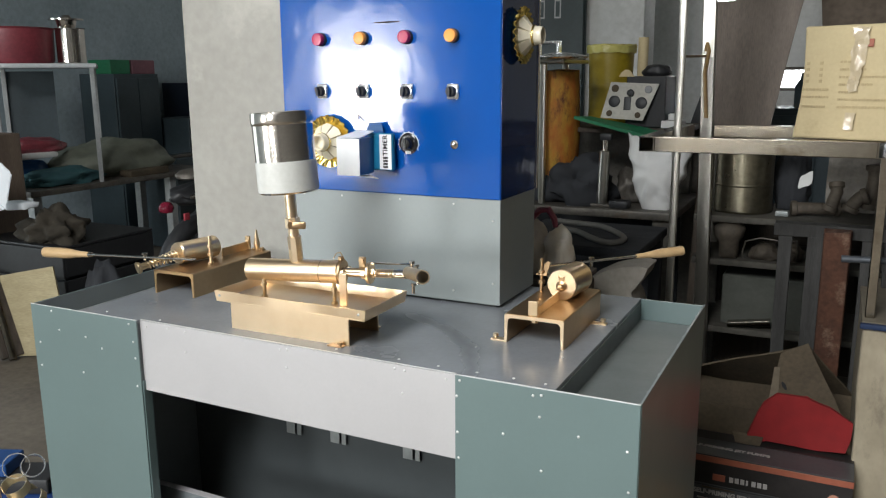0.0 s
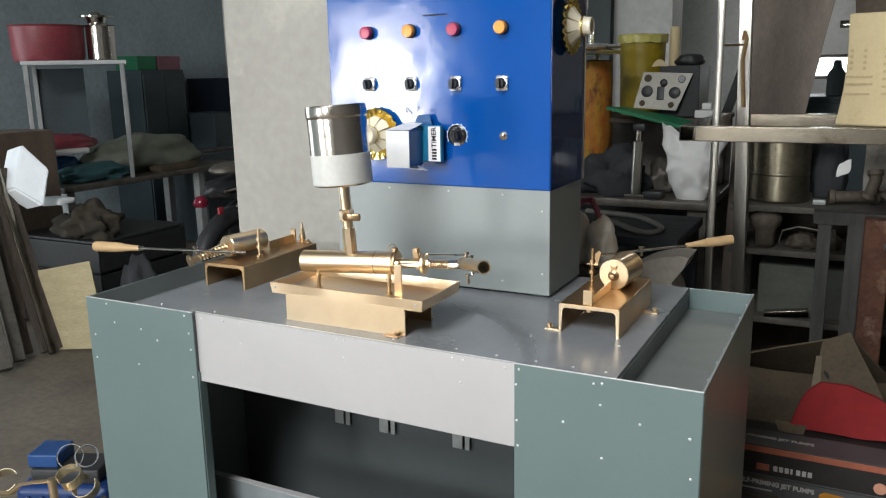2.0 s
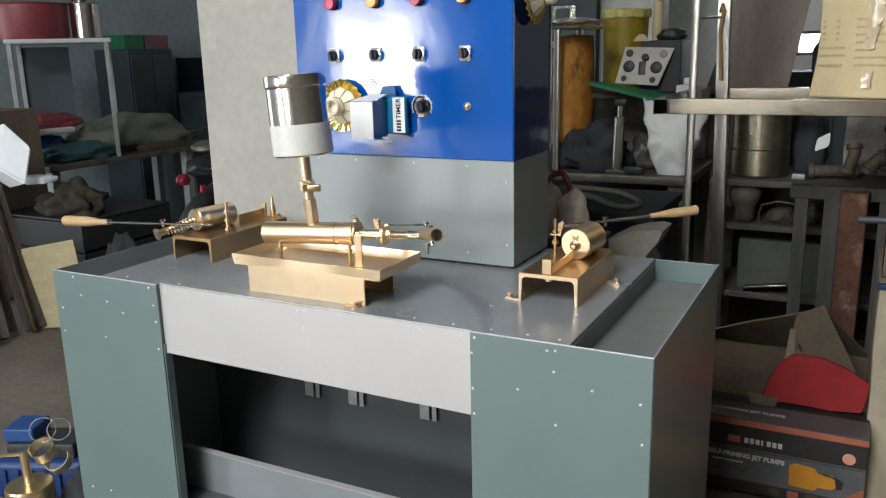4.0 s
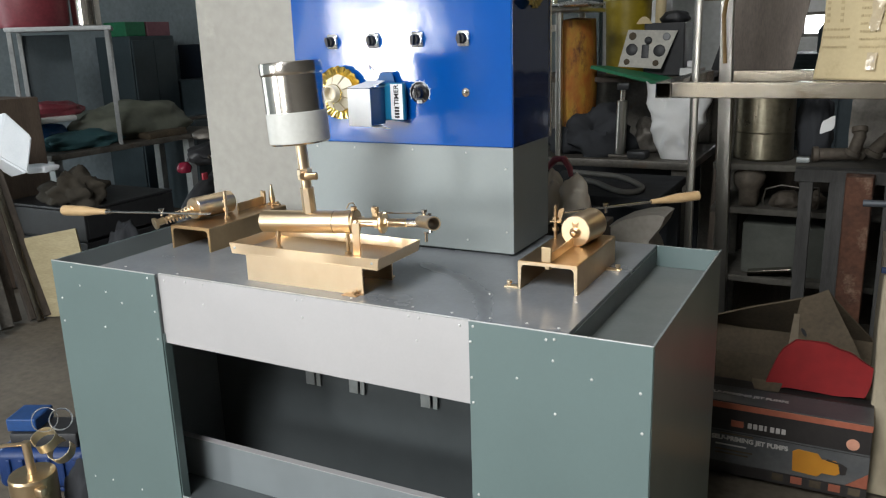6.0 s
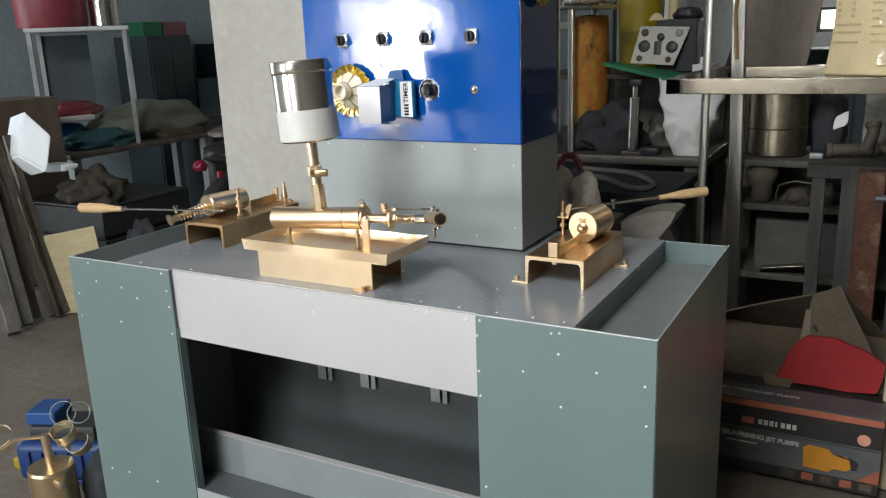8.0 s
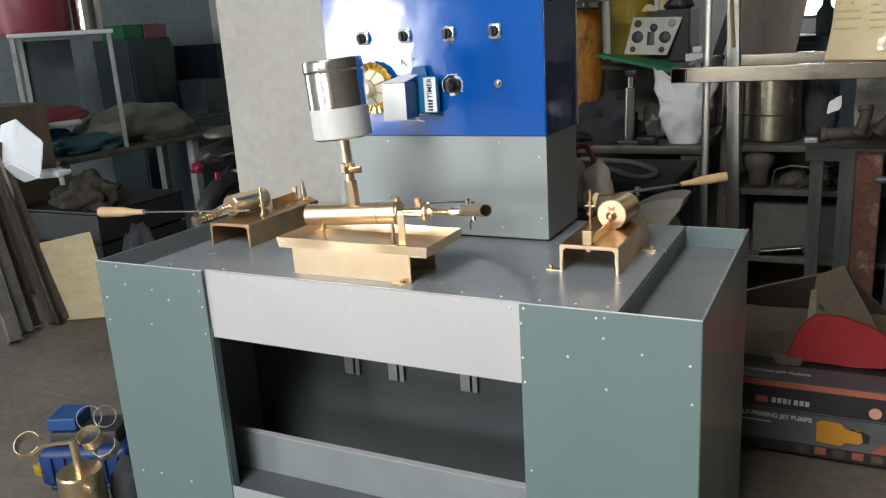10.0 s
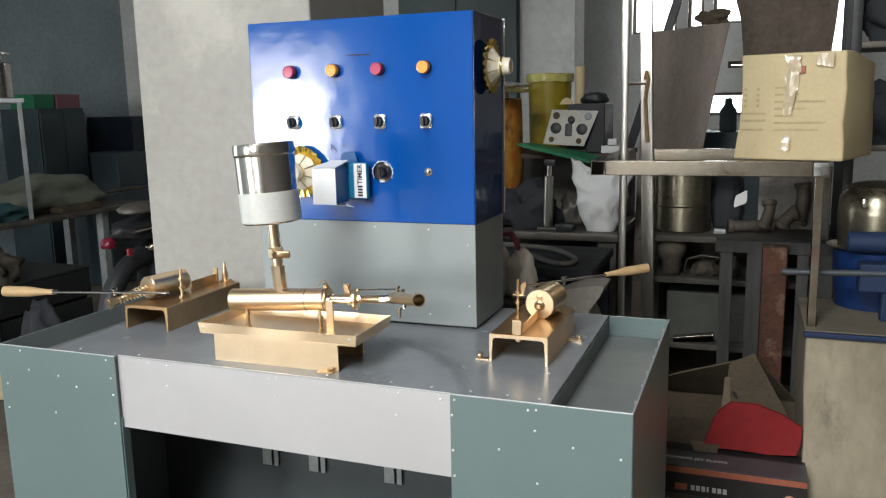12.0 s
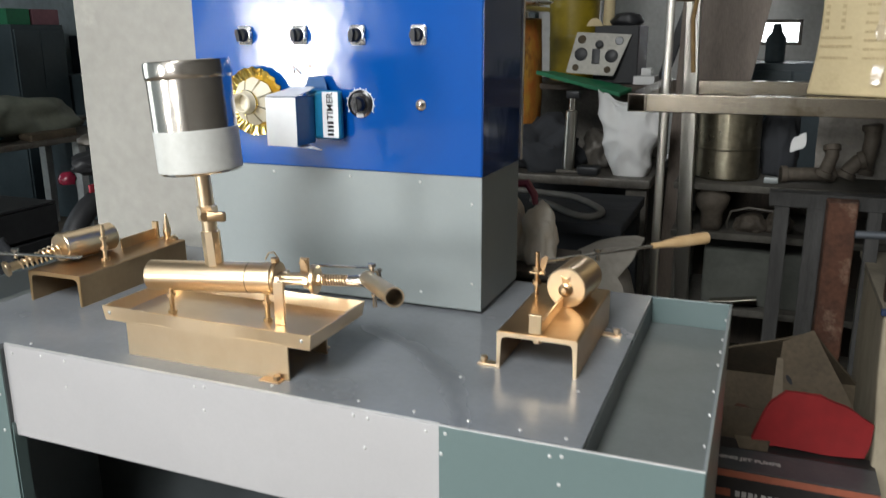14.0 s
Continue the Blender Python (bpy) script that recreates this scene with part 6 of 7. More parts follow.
part("pipe_handle", rod(bmesh.new(), (0.862, 1.30, 0.668), (1.5, 1.315, 0.684), 0.0095, 0.0095, 16, 0.001), mat("blue_grey_pipe", (0.085, 0.095, 0.11), (0.07, 0.078, 0.09), 12, 0.5, 0.3), vs, "blue-grey steel pipe")
solid("roll", rod(bmesh.new(), (1.035, 1.40, 0.745), (1.35, 1.40, 0.748), 0.03, 0.03, 22, 0.003), M_EDGEBLUE, "dark blue roll lying over the bin", "roll")
ds = thing("dark_shelf", (1.3, 2.0, 0), "dark shelf unit full of shadowed bundles", "shelf")
for x in (1.04, 1.9):
    part("upright", box(bmesh.new(), (x, 1.70, 0.54), (x + 0.03, 2.0, 1.6), 0.003), M_BLACK, ds)
for z in (0.985, 1.30):
    part("board", box(bmesh.new(), (1.07, 1.70, z), (1.9, 2.0, z + 0.02), 0.003), M_OLDSTEEL, ds)
for i, (x, z, sx, sz) in enumerate([(1.2, 1.005, 0.11, 0.13), (1.45, 1.005, 0.13, 0.12), (1.2, 1.32, 0.12, 0.12), (1.5, 1.32, 0.12, 0.1)]):
    solid("dark_sack", lump(bmesh.new(), (x, 1.84, z), (sx, 0.09, sz), 20.0 + i, 0.4), M_DARKRAG, "dark shadowed bundle on the shelf", "bundle")

# ---- pump carton, red sheet and old cardboard on the floor ----
pc = thing("pump_carton", (0.66, 1.0, 0), "black, grey and orange printed pump carton on the floor", "carton")
PX0, PX1, PY, PZ = 0.36, 0.932, 0.925, 0.211
part("carton_box", box(bmesh.new(), (PX0, PY, 0.012), (PX1, PY + 0.15, PZ), 0.002), M_PRINTBLK, pc, "black printed card")


def printed(x0, x1, z0, z1, m_, label, proud=0.0012):
    part("print_band", box(bmesh.new(), (x0, PY - proud, z0), (x1, PY + 0.0005, z1)), m_, pc, label)


printed(PX0, PX1, 0.045, 0.128, M_PRINTGRY, "grey printed band")
printed(PX0, PX1, 0.0195, 0.043, M_PRINTBLK, "black printed band")
printed(PX0, PX1, 0.131, 0.134, M_PRINTGRY, "thin grey line", 0.0016)
printed(PX0, PX1, 0.194, 0.2095, M_PRINTORG, "orange printed stripe")
for k in range(5):
    x = 0.72 + k * 0.043
    printed(x, x + 0.026, 0.022, 0.041, M_PRINTORG if k % 2 else M_CARDOLD, "small printed picture", 0.0022)
pmv = bmesh.new()
prism(pmv, [(0.765, 0.058), (0.822, 0.055), (0.832, 0.066), (0.862, 0.066), (0.872, 0.076), (0.872, 0.094), (0.86, 0.104), (0.83, 0.102), (0.82, 0.115), (0.775, 0.118), (0.763, 0.11)], 0.002, facing_front(0, PY - 0.0012, 0))
part("pump_picture", pmv, M_PUMPORG, pc, "printed picture of an amber pump")
prism(dk := bmesh.new(), [(0.872, 0.07), (0.884, 0.073), (0.886, 0.092), (0.874, 0.099), (0.84, 0.106), (0.838, 0.102), (0.866, 0.097)], 0.0024, facing_front(0, PY - 0.0012, 0))
part("pump_picture", dk, M_PRINTBLK, pc, "printed dark motor of the pump")
prism(tri_bm := bmesh.new(), [(0.885, 0.046), (PX1, 0.046), (PX1, 0.085)], 0.002, facing_front(0, PY - 0.0012, 0))
part("print_corner", tri_bm, M_PRINTORG, pc, "orange printed corner")
part("print_seal", lathe(bmesh.new(), [(0, 0), (0.0145, 0), (0.0145, 0.0008), (0, 0.0008)], facing_front(0.893, PY - 0.0005, 0.1545), 20), mat("pale_orange_ink", (0.62, 0.3, 0.2)), pc, "pale printed seal")
for k in range(7):
    part("brand_bar", box(bmesh.new(), (0.655 + 0.0132 * k, PY - 0.0014, 0.149), (0.655 + 0.0132 * k + (0.0095 if k != 3 else 0.005), PY + 0.0005, 0.1625)), M_PRINTWHT, pc, "pale maker's mark")
part("brand_bar", box(bmesh.new(), (0.615, PY - 0.0014, 0.147), (0.645, PY + 0.0005, 0.164)), M_PRINTORG, pc, "orange maker's mark")
text_mesh("carton_words", "SELF-PRIMING JET PUMPS", 0.0165, M_PRINTWHT, Matrix.Translation((0.752, PY - 0.0014, 0.112)) @ FRONT, pc, align='RIGHT', bold=0.0008)
for z, x0, x1 in ((0.092, 0.58, 0.655), (0.078, 0.58, 0.67), (0.068, 0.58, 0.66), (0.123, 0.59, 0.67)):
    part("small_print", box(bmesh.new(), (x0, PY - 0.0014, z), (x1, PY, z + 0.004)), M_PRINTWHT if z == 0.092 else M_CARDOLD, pc, "illegible small print")
part("lid_print", box(bmesh.new(), (PX0, PY + 0.002, PZ), (PX1, PY + 0.10, PZ + 0.0012)), M_PRINTGRY, pc, "grey printed lid")
text_mesh("lid_words", "SELF-PRIMING JET PUMPS", 0.018, M_PRINTWHT, Matrix.Translation((0.742, PY + 0.052, PZ + 0.0018)), pc, align='RIGHT', bold=0.0008)
part("lid_print", box(bmesh.new(), (PX0, PY + 0.10, PZ + 0.0005), (PX1, PY + 0.148, PZ + 0.002)), M_PRINTBLK, pc, "black printed lid edge")
part("torn_flap", grid_sheet(bmesh.new(), [(0.655, PY + 0.10, PZ + 0.003), (0.715, PY + 0.10, PZ + 0.003), (0.72, PY + 0.13, PZ + 0.02), (0.64, PY + 0.13, PZ + 0.02)], 4, 2, 0.001, 0.003, 40), M_CARDOLD, pc, "torn pale flap")
rs = bmesh.new()
prism(rs, [(0.66, 0.215), (0.905, 0.225), (0.925, 0.295), (0.87, 0.325), (0.815, 0.348), (0.74, 0.342), (0.715, 0.315)], 0.012, Matrix.Translation((0, 1.055, 0)) @ Matrix(((1, 0, 0, 0), (0, 0.25, -1, -0.05), (0, 1, 0, 0), (0, 0, 0, 1))))
bmesh.ops.triangulate(rs, faces=rs.faces[:])
bmesh.ops.subdivide_edges(rs, edges=rs.edges[:], cuts=3, use_grid_fill=True)
crumple(rs, 0.012, 9)
crumple(rs, 0.003, 24)
solid("red_sheet", rs, M_REDSHEET, "folded red plastic sheet lying on the pump carton", "plastic sheet", smooth=60)
oc = thing("old_carton", (0.72, 1.25, 0), "open dusty cardboard box with raised flaps", "carton")
part("box_wall", crumple(box(bmesh.new(), (0.40, 1.09, 0), (0.925, 1.12, 0.24), 0.002), 0.004, 8), M_CARDOLD, oc)
part("box_wall", crumple(box(bmesh.new(), (0.40, 1.44, 0), (0.925, 1.46, 0.24), 0.002), 0.004, 8), M_CARDOLD, oc)
part("flap", grid_sheet(bmesh.new(), [(0.72, 1.125, 0.235), (0.925, 1.13, 0.235), (0.80, 1.302, 0.416), (0.735, 1.29, 0.385)], 5, 5, 0.005, 0.005, 8), M_CARDOLD, oc, "bent cardboard flap")
part("flap", grid_sheet(bmesh.new(), [(0.40, 1.44, 0.24), (0.925, 1.44, 0.24), (0.80, 1.31, 0.412), (0.44, 1.36, 0.27)], 6, 4, 0.005, 0.005, 8), M_CARDOLD, oc, "bent cardboard flap")
part("flap", box(bmesh.new(), (0.50, 1.09, 0.24), (0.70, 1.095, 0.285), 0.001), M_CARDOLD, oc, "dusty inner flap")
part("strut", grid_sheet(bmesh.new(), [(0.716, 1.155, 0.262), (0.742, 1.155, 0.262), (0.736, 1.245, 0.358), (0.722, 1.245, 0.358)], 1, 3, 0.004), M_DUSTCARD, oc, "narrow paler card strip")
for x, y, z in ((0.752, 1.205, 0.322), (0.748, 1.177, 0.29), (0.772, 1.172, 0.284)):
    part("hand_slot", lathe(bmesh.new(), [(0, 0), (0.006, 0), (0.0065, 0.001), (0, 0.002)], Matrix.Translation((x, y, z)) @ Matrix.Rotation(radians(50), 4, 'X') @ Matrix.Rotation(radians(30), 4, 'Z') @ Matrix.Diagonal((0.75, 2.0, 1, 1)), 14), M_INKBLK, oc, "dark cut slot")
solid("rusty_scrap", lump(bmesh.new(), (0.64, 1.28, 0.0), (0.1, 0.1, 0.11), 31.0, 0.35), M_RUST, "small rusty scrap inside the cardboard box", "scrap", smooth=80)
pl = thing("paint_pail", (1.085, 0.575, 0), "dirty cream metal pail on the floor", "pail")
part("body", lathe(bmesh.new(), [(0, 0), (0.085, 0), (0.09, 0.005), (0.105, 0.19), (0.109, 0.195), (0.105, 0.2), (0.1, 0.195), (0.086, 0.02), (0, 0.015)], Matrix.Translation((1.085, 0.575, 0)), 36), mat("dirty_cream_tin", (0.4, 0.35, 0.22), (0.3, 0.26, 0.16), 9, 0.5, 0.2, 0.0006, 60, stain=(0.16, 0.12, 0.07)), pl)

# ---- the dim side of the workshop ----
lr = thing("steel_rack", (-3.2, 2.13, 0.59), "steel-tube rack with a pale top edge on the side table", "rack")
RK = Matrix.Translation((-3.21, 1.79, 0)) @ Matrix.Rotation(math.atan2(0.737, 0.676), 4, 'Z')
for x, y in ((0.02, 0.02), (0.50, 0.02), (0.02, 0.43), (0.50, 0.43)):
    part("leg", box(bmesh.new(), (x - 0.012, y - 0.012, 0.59), (x + 0.012, y + 0.012, 1.215), 0.002, RK), M_PALETUBE, lr)
part("top", box(bmesh.new(), (0, 0, 1.215), (0.525, 0.46, 1.238), 0.003, RK), mat("pale_scratched_top", (0.55, 0.57, 0.58), (0.48, 0.5, 0.51), 8, 0.4), lr, "pale top sheet")
part("back_sheet", box(bmesh.new(), (0.03, 0.445, 0.8), (0.28, 0.452, 1.2), 0, RK), M_TEALSTEEL, lr, "dull grey back sheet")
rp = thing("enamel_tub", (-3.27, 2.02, 1.238), "maroon enamel tub standing on the rack", "tub")
part("body", lathe(bmesh.new(), [(0, 0), (0.175, 0), (0.185, 0.02), (0.19, 0.18), (0.2, 0.19), (0.185, 0.185), (0.175, 0.03), (0, 0.02)], Matrix.Translation((-3.27, 2.02, 1.238)), 36), M_REDPOT, rp)
spx = thing("steel_pot", (-3.06, 2.18, 1.238), "shiny steel pot with stacked lids on the rack", "pot")
part("body", lathe(bmesh.new(), [(0, 0), (0.07, 0), (0.075, 0.006), (0.075, 0.185), (0.08, 0.19), (0, 0.192)], Matrix.Translation((-3.05, 2.19, 1.238)), 36), M_CHROME, spx)
part("lid", lathe(bmesh.new(), [(0, 0.192), (0.045, 0.192), (0.055, 0.23), (0.09, 0.232), (0.09, 0.24), (0.03, 0.245), (0.02, 0.26), (0, 0.262)], Matrix.Translation((-3.06, 2.18, 1.238)), 30), M_CHROME, spx, "stacked steel lids")
lt = thing("side_table", (-3.2, 2.35, 0), "dim work table heaped with cloth and tarpaulin", "table")
part("top", box(bmesh.new(), (-3.5, 1.70, 0.56), (-2.86, 3.05, 0.59), 0.004), M_OLDSTEEL, lt)
for x, y in ((-2.92, 1.76), (-2.92, 2.72), (-3.42, 1.76), (-3.42, 2.95)):
    part("leg", box(bmesh.new(), (x - 0.025, y - 0.025, 0), (x + 0.025, y + 0.025, 0.56), 0.003), M_PALETUBE, lt)
solid("tarpaulin", lump(bmesh.new(), (-3.15, 2.5, 0.59), (0.22, 0.40, 0.145), 41.0, 0.25), M_TARP, "dusty olive tarpaulin heap on the side table", "tarpaulin", smooth=80)
solid("teal_cloth", lump(bmesh.new(), (-3.02, 2.02, 0.59), (0.1, 0.26, 0.06), 43.0, 0.3), mat("dull_teal_cloth", (0.04, 0.12, 0.13), (0.03, 0.085, 0.1), 9, 0.85, 0, 0.003, 20), "dull teal cloth on the side table", "cloth", smooth=80)
solid("blue_cloth", lump(bmesh.new(), (-3.22, 1.92, 0.59), (0.1, 0.16, 0.09), 44.0, 0.25), M_NAVY, "folded dark blue cloth on the side table", "cloth", smooth=80)
solid("white_pack", box(bmesh.new(), (-3.22, 1.78, 0.735), (-3.05, 2.04, 0.765), 0.01), M_SACK, "flat white packet between folded cloths", "packet")
solid("maroon_cloth", lump(bmesh.new(), (-3.18, 1.97, 0.76), (0.1, 0.2, 0.055), 45.0, 0.25), M_REDPOT, "folded maroon cloth on the pile", "cloth", smooth=80)
solid("tool_roll", crumple(box(bmesh.new(), (-2.98, 2.38, 0.59), (-2.88, 2.68, 0.63), 0.008), 0.012, 16), M_CARDOLD, "brown cloth tool roll on the side table", "tool roll")
wc = thing("wall_cabinet", (-3.9, 3.4, 0), "dark cabinet with small boxes on top", "cabinet")
part("body", box(bmesh.new(), (-4.2, 3.20, 0), (-3.855, 3.62, 1.19), 0.004), M_TEALSTEEL, wc)
part("door", box(bmesh.new(), (-3.854, 3.21, 0.04), (-3.84, 3.408, 1.16), 0.003), M_TEALSTEEL, wc)
part("door", box(bmesh.new(), (-3.854, 3.412, 0.04), (-3.84, 3.61, 1.16), 0.003), M_TEALSTEEL, wc)
solid("green_box", box(bmesh.new(), (-4.12, 3.22, 1.19), (-3.9, 3.40, 1.29), 0.004), M_GREEN, "green box on the dark cabinet", "box")
solid("pink_box", box(bmesh.new(), (-4.12, 3.42, 1.19), (-3.9, 3.64, 1.29), 0.004), mat("dull_pink_card", (0.26, 0.12, 0.14), (0.2, 0.09, 0.11), 9, 0.7), "dull pink box on the dark cabinet", "box")
tcb = thing("tall_cupboard", (-0.7, 3.27, 0), "tall shallow dark teal cupboard against the grey pier", "cupboard")
TEALDARK = mat("dark_teal_paint", (0.012, 0.034, 0.036), (0.009, 0.026, 0.028), 6, 0.45, 0, 0.0004, 60)
part("body", box(bmesh.new(), (-1.15, 3.266, 0), (-0.445, 3.296, 2.0), 0.003), TEALDARK, tcb)
for x0, x1 in ((-1.145, -0.80), (-0.796, -0.45)):
    part("door", box(bmesh.new(), (x0, 3.25, 0.05), (x1, 3.2655, 1.97), 0.003), TEALDARK, tcb)
for x in (-0.70, -0.61):
    card = part("label_holder", box(bmesh.new(), (x, 3.246, 1.455), (x + 0.036, 3.2495, 1.55), 0.001), M_PALETUBE, tcb, "small pale framed card")
    part("card", box(bmesh.new(), (x + 0.007, 3.2445, 1.463), (x + 0.029, 3.2459, 1.542)), TEALDARK, card, "dark card")
dc = thing("dark_locker", (-3.9, 4.2, 0), "dark navy steel locker", "locker")
part("body", box(bmesh.new(), (-4.2, 4.0, 0), (-3.75, 4.5, 1.12), 0.006), mat("navy_steel", (0.012, 0.02, 0.035), (0.01, 0.016, 0.028), 6, 0.45), dc)
solid("dark_chest", box(bmesh.new(), (-3.95, 3.64, 0), (-3.6, 3.98, 0.86), 0.006), M_TEALSTEEL, "dark chest beside the locker", "chest")
solid("iron_strip", box(bmesh.new(), (-3.3, 3.10, 0.62), (-3.26, 3.75, 0.64), 0.003, None), M_OLDSTEEL, "pale iron strip lying on a dark box", "strip")
solid("dark_box", box(bmesh.new(), (-3.55, 3.08, 0), (-3.2, 3.8, 0.62), 0.006), M_TEALSTEEL, "low dark box on the floor", "box")

mo = thing("motorcycle", (-1.75, 1.7, 0), "dark parked motorcycle with a red tail lamp", "motorcycle")
wh = bmesh.new()
ring = [(-1.66 + 0.02 * 0, 1.62 + 0.25 * math.cos(a), 0.29 + 0.25 * math.sin(a)) for a in [2 * math.pi * i / 36 for i in range(36)]]
sweep(wh, ring, 0.042, 10, True)
wheel = part("wheel", wh, M_BLACK, mo, "black tyre")
part("hub", rod(bmesh.new(), (-1.70, 1.62, 0.29), (-1.62, 1.62, 0.29), 0.07, 0.07, 20, 0.004), M_OLDSTEEL, wheel, "grey hub")
part("body", lump(bmesh.new(), (-1.68, 2.02, 0.36), (0.13, 0.42, 0.20), 51.0, 0.2), M_BLACK, mo, "black bodywork")
part("seat", lump(bmesh.new(), (-1.68, 1.78, 0.62), (0.11, 0.30, 0.07), 52.0, 0.15), M_BLACK, mo, "black seat")
part("tail_lamp", lump(bmesh.new(), (-1.655, 1.41, 0.61), (0.03, 0.03, 0.03), 53.0, 0.15, 3), mat("dark_red_lamp_plastic", (0.16, 0.01, 0.028), (0.12, 0.008, 0.02), 20, 0.2), mo, "glossy red tail lamp")
part("reflector", box(bmesh.new(), (-1.61, 1.455, 0.572), (-1.60, 1.485, 0.602), 0.003), mat("pink_reflector", (0.4, 0.04, 0.06)), mo, "small pink-red reflector")
part("grab_rail", sweep(bmesh.new(), [(-1.60, 1.50, 0.665), (-1.585, 1.62, 0.672), (-1.60, 1.75, 0.67)], 0.009, 8), M_CHROME, mo, "chromed grab rail")
part("indicator", lump(bmesh.new(), (-1.60, 1.60, 0.575), (0.035, 0.03, 0.025), 54.0, 0.1, 2), M_STEEL, mo, "pale indicator")
part("box_lid", lump(bmesh.new(), (-1.64, 1.60, 0.735), (0.07, 0.12, 0.03), 55.0, 0.1, 3), M_OLDSTEEL, mo, "grey luggage lid")

# leaning stock, foam box and bundles
def leaning(name, x, y, w, top, bottom, material, label, thick=0.03):
    """A straight length leaning from its foot on the floor (bottom x, y) to its top (x, y, z)."""
    b, t = Vector((*bottom, 0.0)), Vector(top)
    d = t - b
    m = Matrix.Translation(b) @ d.to_track_quat('Z', 'X').to_matrix().to_4x4()
    bm = box(bmesh.new(), (-thick / 2, -w / 2, 0), (thick / 2, w / 2, d.length), 0.003, m)
    low = min(v.co.z for v in bm.verts)
    bmesh.ops.translate(bm, vec=(0, 0, -low), verts=bm.verts[:])
    return solid(name, bm, material, label, "plank" if "plank" in name else "bar")


leaning("plank", 0, 0, 0.085, (-2.575, 1.145, 0.755), (-2.238, 1.061), M_WOOD, "weathered brown plank leaning on the stack", 0.035)
leaning("plank", 0, 0, 0.06, (-2.60, 1.08, 0.74), (-2.30, 0.98), M_WOOD, "dark weathered plank leaning on the stack", 0.03)
leaning("steel_bar", 0, 0, 0.05, (-2.58, 1.04, 0.72), (-2.232, 0.901), M_OLDSTEEL, "grey steel bar leaning on the stack", 0.05)
leaning("steel_bar", 0, 0, 0.05, (-2.60, 0.98, 0.74), (-2.184, 0.809), M_OLDSTEEL, "grey steel bar leaning beside a plank", 0.05)
leaning("steel_bar", 0, 0, 0.03, (-2.555, 1.135, 0.765), (-2.215, 1.045), M_STEEL, "thin pale steel bar leaning on the stack", 0.012)
bd = bmesh.new()
grid_sheet(bd, [(-2.27, 1.075, 0.0), (-2.05, 1.20, 0.0), (-2.17, 1.25, 0.365), (-2.36, 1.135, 0.33)], 4, 4, 0.012)
solid("plywood_board", bd, M_PLY, "pale stained plywood board leaning behind the table", "board")
bun = thing("stock_crate", (-2.55, 1.5, 0), "dark crate holding the leaning stock", "crate")
for z in (0.01, 0.15, 0.29):
    part("board", box(bmesh.new(), (-2.9, 1.32, z), (-2.2, 1.335, z + 0.125), 0.003), M_BLACK, bun)
    part("board", box(bmesh.new(), (-2.215, 1.3352, z), (-2.2, 1.85, z + 0.125), 0.003), M_BLACK, bun)
part("lid", box(bmesh.new(), (-2.9, 1.32, 0.418), (-2.2, 1.85, 0.43), 0.003), M_BLACK, bun)
part("inner_box", box(bmesh.new(), (-2.88, 1.34, 0.0), (-2.22, 1.84, 0.417), 0.003), M_BLACK, bun, "dark inside")

solid("burlap_sack", lump(bmesh.new(), (-2.36, 1.42, 0.43), (0.13, 0.1, 0.10), 61.0, 0.7), mat("dirty_burlap", (0.045, 0.036, 0.024), (0.025, 0.021, 0.015), 8, 0.9, 0, 0.004, 18), "dirty brown burlap bundle on the crate", "sack", smooth=80)
solid("blue_rag", lump(bmesh.new(), (-2.08, 1.42, 0.0), (0.1, 0.08, 0.22), 62.0, 0.4), M_DARKRAG, "dark blue cloth slumped behind the plywood", "cloth", smooth=80)
fb = bmesh.new()
quad = [Vector(c) for c in ((-2.448, 1.196, 0.873), (-2.306, 1.208, 0.768), (-2.289, 1.148, 0.614), (-2.438, 1.122, 0.688))]
back = Vector((-0.15, 0.03, -0.03))
fv = [fb.verts.new(c) for c in quad] + [fb.verts.new(c + back) for c in quad]
for f4 in ((0, 1, 2, 3), (7, 6, 5, 4), (0, 4, 5, 1), (1, 5, 6, 2), (2, 6, 7, 3), (3, 7, 4, 0)):
    fb.faces.new([fv[k] for k in f4])
bmesh.ops.bevel(fb, geom=fb.edges[:], offset=0.008, segments=2, affect='EDGES')
solid("foam_box", fb, M_FOAM, "white foam box tipped on the stack", "foam box")
solid("foam_piece", crumple(box(bmesh.new(), (-2.46, 1.25, 0.60), (-2.33, 1.34, 0.635), 0.008), 0.022, 16), M_FOAM, "broken white foam piece on the burlap", "foam")
solid("carton_left", crumple(box(bmesh.new(), (-3.05, 1.25, 0.0), (-2.76, 1.60, 0.90), 0.006), 0.006, 8), M_BROWN, "tall dusty brown carton in the dim corner", "carton")

# pump motor, brass pot and rings at the table's side
cr = thing("blue_motor", (-0.99, 0.18, 0), "blue painted pump motor on the floor beside the table", "motor")
cm = Matrix.Translation((-0.995, 0.185, 0)) @ Matrix.Rotation(radians(24), 4, 'Z')
part("motor_body", box(bmesh.new(), (-0.13, -0.07, 0.012), (0.12, 0.07, 0.122), 0.02, cm, 4), M_BLUEPL, cr)
for k in range(6):
    x = -0.095 + 0.036 * k
    part("cooling_fin", box(bmesh.new(), (x, -0.077, 0.03), (x + 0.010, -0.069, 0.1), 0.002, cm), M_BLUEPL, cr)
part("neck", box(bmesh.new(), (-0.09, -0.05, 0.1222), (0.09, 0.05, 0.162), 0.004, cm), M_BLACK, cr, "dark gap under the cover")
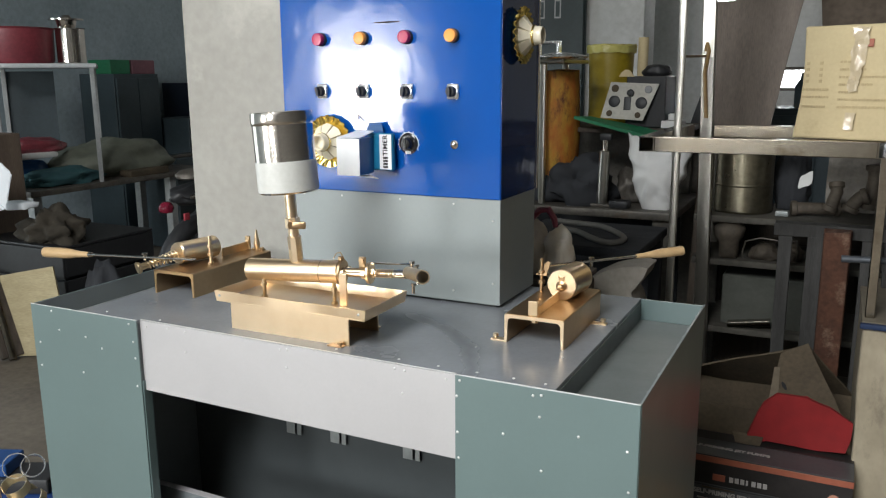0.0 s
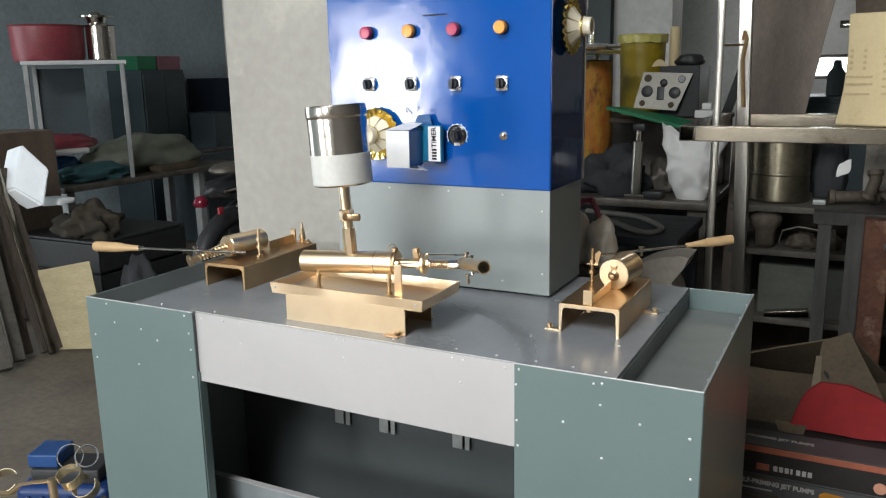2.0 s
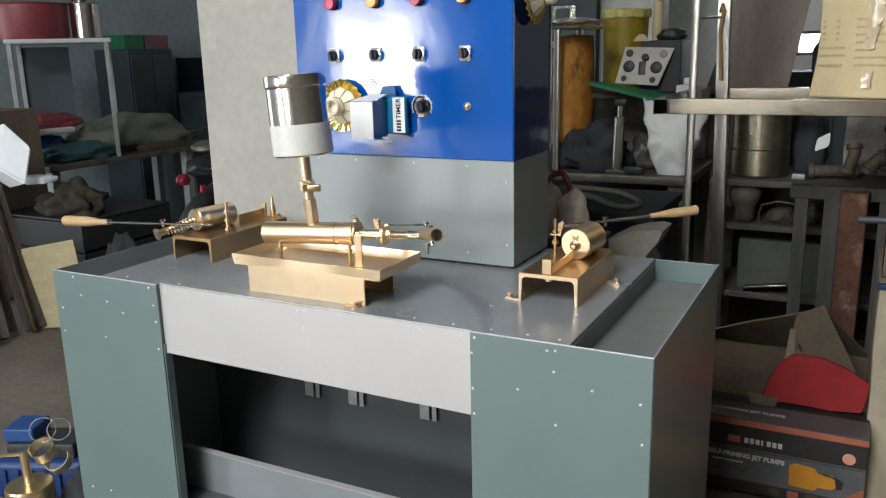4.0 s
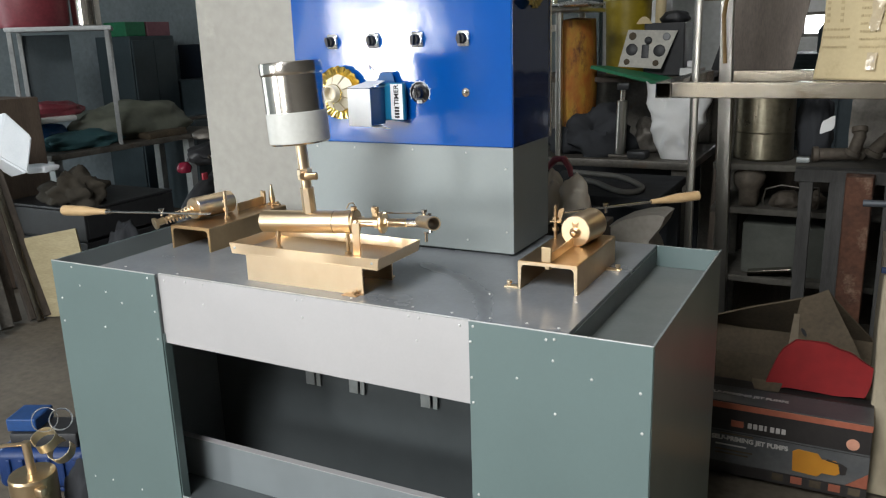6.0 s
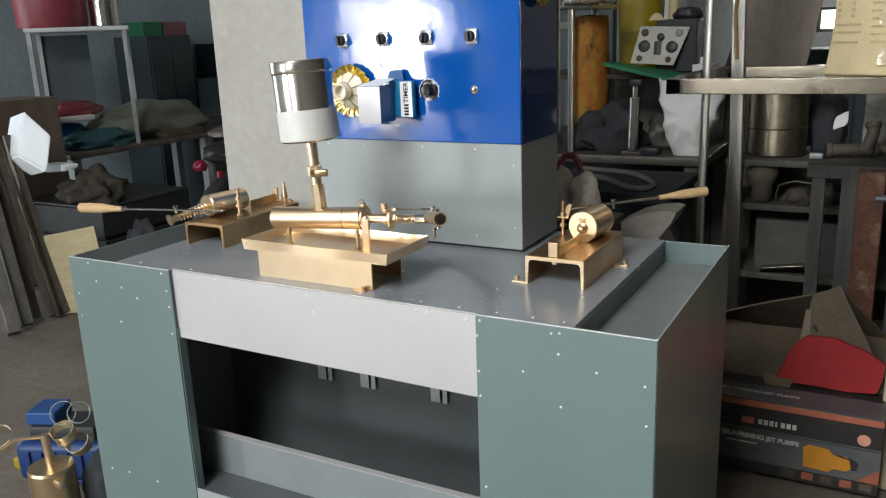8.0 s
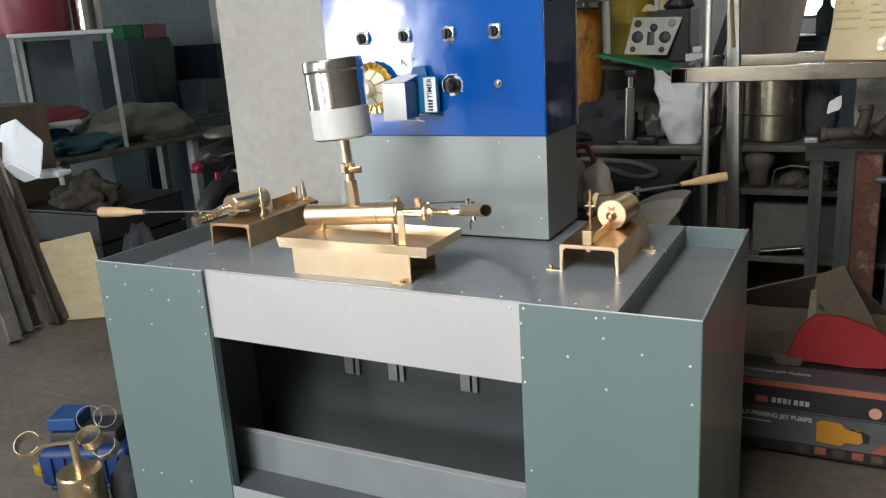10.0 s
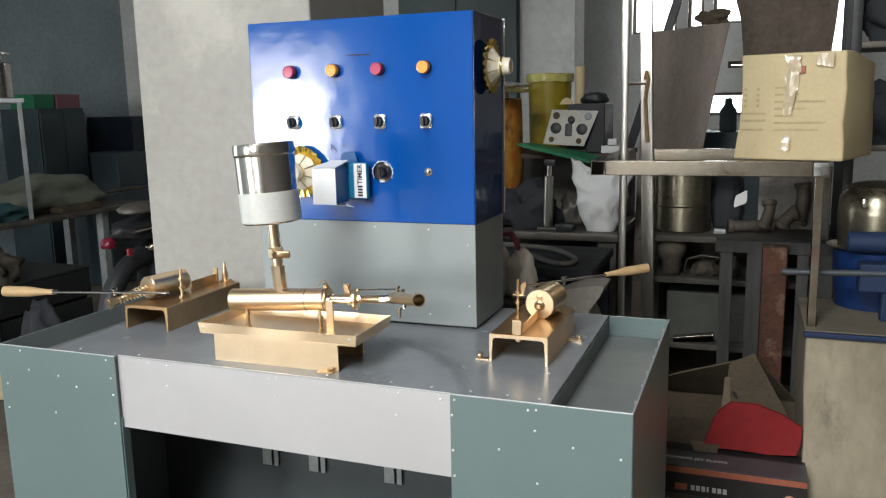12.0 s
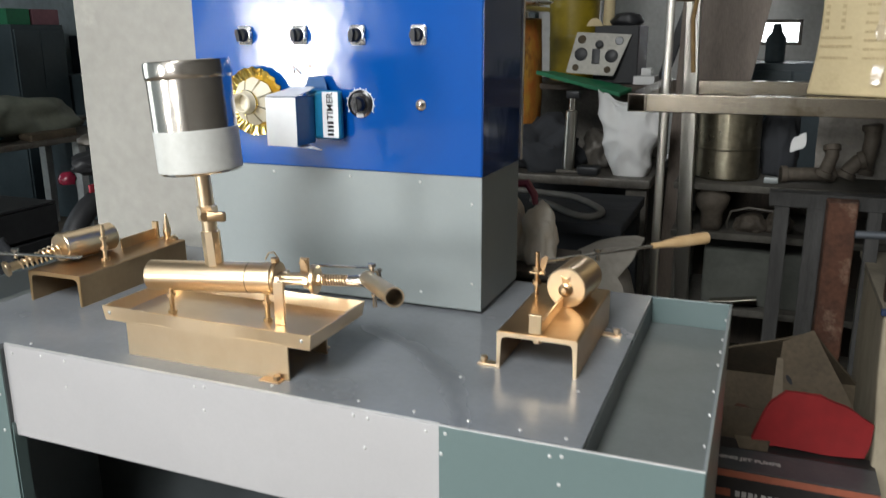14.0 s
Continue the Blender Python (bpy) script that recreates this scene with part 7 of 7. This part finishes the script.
part("cover", box(bmesh.new(), (-0.10, -0.04, 0.1622), (-0.02, 0.05, 0.198), 0.004, cm, 3), mat("pale_blue_paint", (0.014, 0.06, 0.2), (0.01, 0.048, 0.16), 8, 0.45, 0, 0.0004, 60), cr, "paler blue terminal cover")
for y in (-0.06, 0.035):
    part("foot", box(bmesh.new(), (-0.11, y, 0), (0.10, y + 0.025, 0.0122), 0.002, cm), M_BLUEPL, cr)
bp = thing("brass_pot", (-0.762, -0.024, 0), "small brass pot with a stem, standing beside the pump motor", "pot")
part("body", lathe(bmesh.new(), [(0, 0), (0.05, 0), (0.052, 0.004), (0.052, 0.178), (0.05, 0.184), (0, 0.186)], Matrix.Translation((-0.782, -0.029, 0)), 36), M_BRASS_MID, bp)
part("stem", rod(bmesh.new(), (-0.782, -0.029, 0.185), (-0.787, -0.029, 0.262), 0.0095, 0.0095, 16), M_BRASS, bp)
part("lug", box(bmesh.new(), (-0.742, -0.059, 0.15), (-0.717, -0.039, 0.17), 0.003), M_BRASS, bp)
part("hook", sweep(bmesh.new(), [(-0.787, -0.024, 0.255), (-0.812, -0.059, 0.262), (-0.827, -0.079, 0.262), (-0.837, -0.099, 0.250), (-0.852, -0.119, 0.256)], 0.0045, 8), M_BRASS, bp, "bent brass hook")


def clip(bm, c, r, w, turn, gap, tilt):
    """An open strap ring of width w."""
    m = Matrix.Translation(c) @ Euler((radians(tilt[0]), radians(tilt[1]), radians(tilt[2]))).to_matrix().to_4x4()
    n, rows = 30, []
    for i in range(n + 1):
        a = radians(turn + gap / 2 + (360 - gap) * i / n)
        for rr, h in ((r, -w / 2), (r, w / 2), (r + 0.0018, w / 2), (r + 0.0018, -w / 2)):
            rows.append(bm.verts.new(m @ Vector((rr * math.cos(a), rr * math.sin(a), h))))
    for i in range(n):
        for k in range(4):
            bm.faces.new((rows[4 * i + k], rows[4 * i + (k + 1) % 4], rows[4 * i + 4 + (k + 1) % 4], rows[4 * i + 4 + k]))
    bm.faces.new(rows[:4][::-1])
    bm.faces.new(rows[-4:])
    return bm


TOWARDS = (72, 0, 55)
solid("steel_ring", clip(bmesh.new(), (-0.795, 0.032, 0.288), 0.027, 0.009, 0, 8, TOWARDS), M_PLATE, "thin bright steel ring on the brass clips", "ring", "loose rings")
solid("steel_ring", clip(bmesh.new(), (-0.765, 0.052, 0.286), 0.024, 0.016, 120, 10, (60, 12, 55)), M_PLATE, "wider bright steel ring on the brass clips", "ring", "loose rings")
solid("brass_clip", clip(bmesh.new(), (-0.792, 0.022, 0.240), 0.027, 0.026, 200, 60, (22, -14, 50)), M_PALEBRASS, "open brass strap clip beside the pot", "clip", "brass clips")
solid("brass_clip", clip(bmesh.new(), (-0.765, 0.040, 0.212), 0.027, 0.026, 20, 60, (30, -30, 60)), M_PALEBRASS, "open brass strap clip beside the pot", "clip", "brass clips")
solid("brass_clip", clip(bmesh.new(), (-0.865, -0.085, 0.262), 0.027, 0.026, 20, 50, (40, 10, 20)), M_PALEBRASS, "open brass strap clip at the hook's end", "clip", "brass clips")
solid("dark_scrap", lump(bmesh.new(), (-0.745, 0.07, 0.0), (0.045, 0.045, 0.115), 71.0, 0.25), M_DARKRAG, "heap of dark oily scrap under the clips", "scrap", smooth=80)
solid("yellow_block", crumple(box(bmesh.new(), (-1.185, 0.12, 0.0), (-1.105, 0.15, 0.032), 0.003), 0.003, 20), M_YELLOW, "dusty yellow plastic block on the floor beside the motor", "block")
solid("dark_plank_stub", box(bmesh.new(), (-0.90, 0.32, 0.0), (-0.70, 0.40, 0.22), 0.004), M_WOOD, "dark block of wood behind the pump motor", "block")
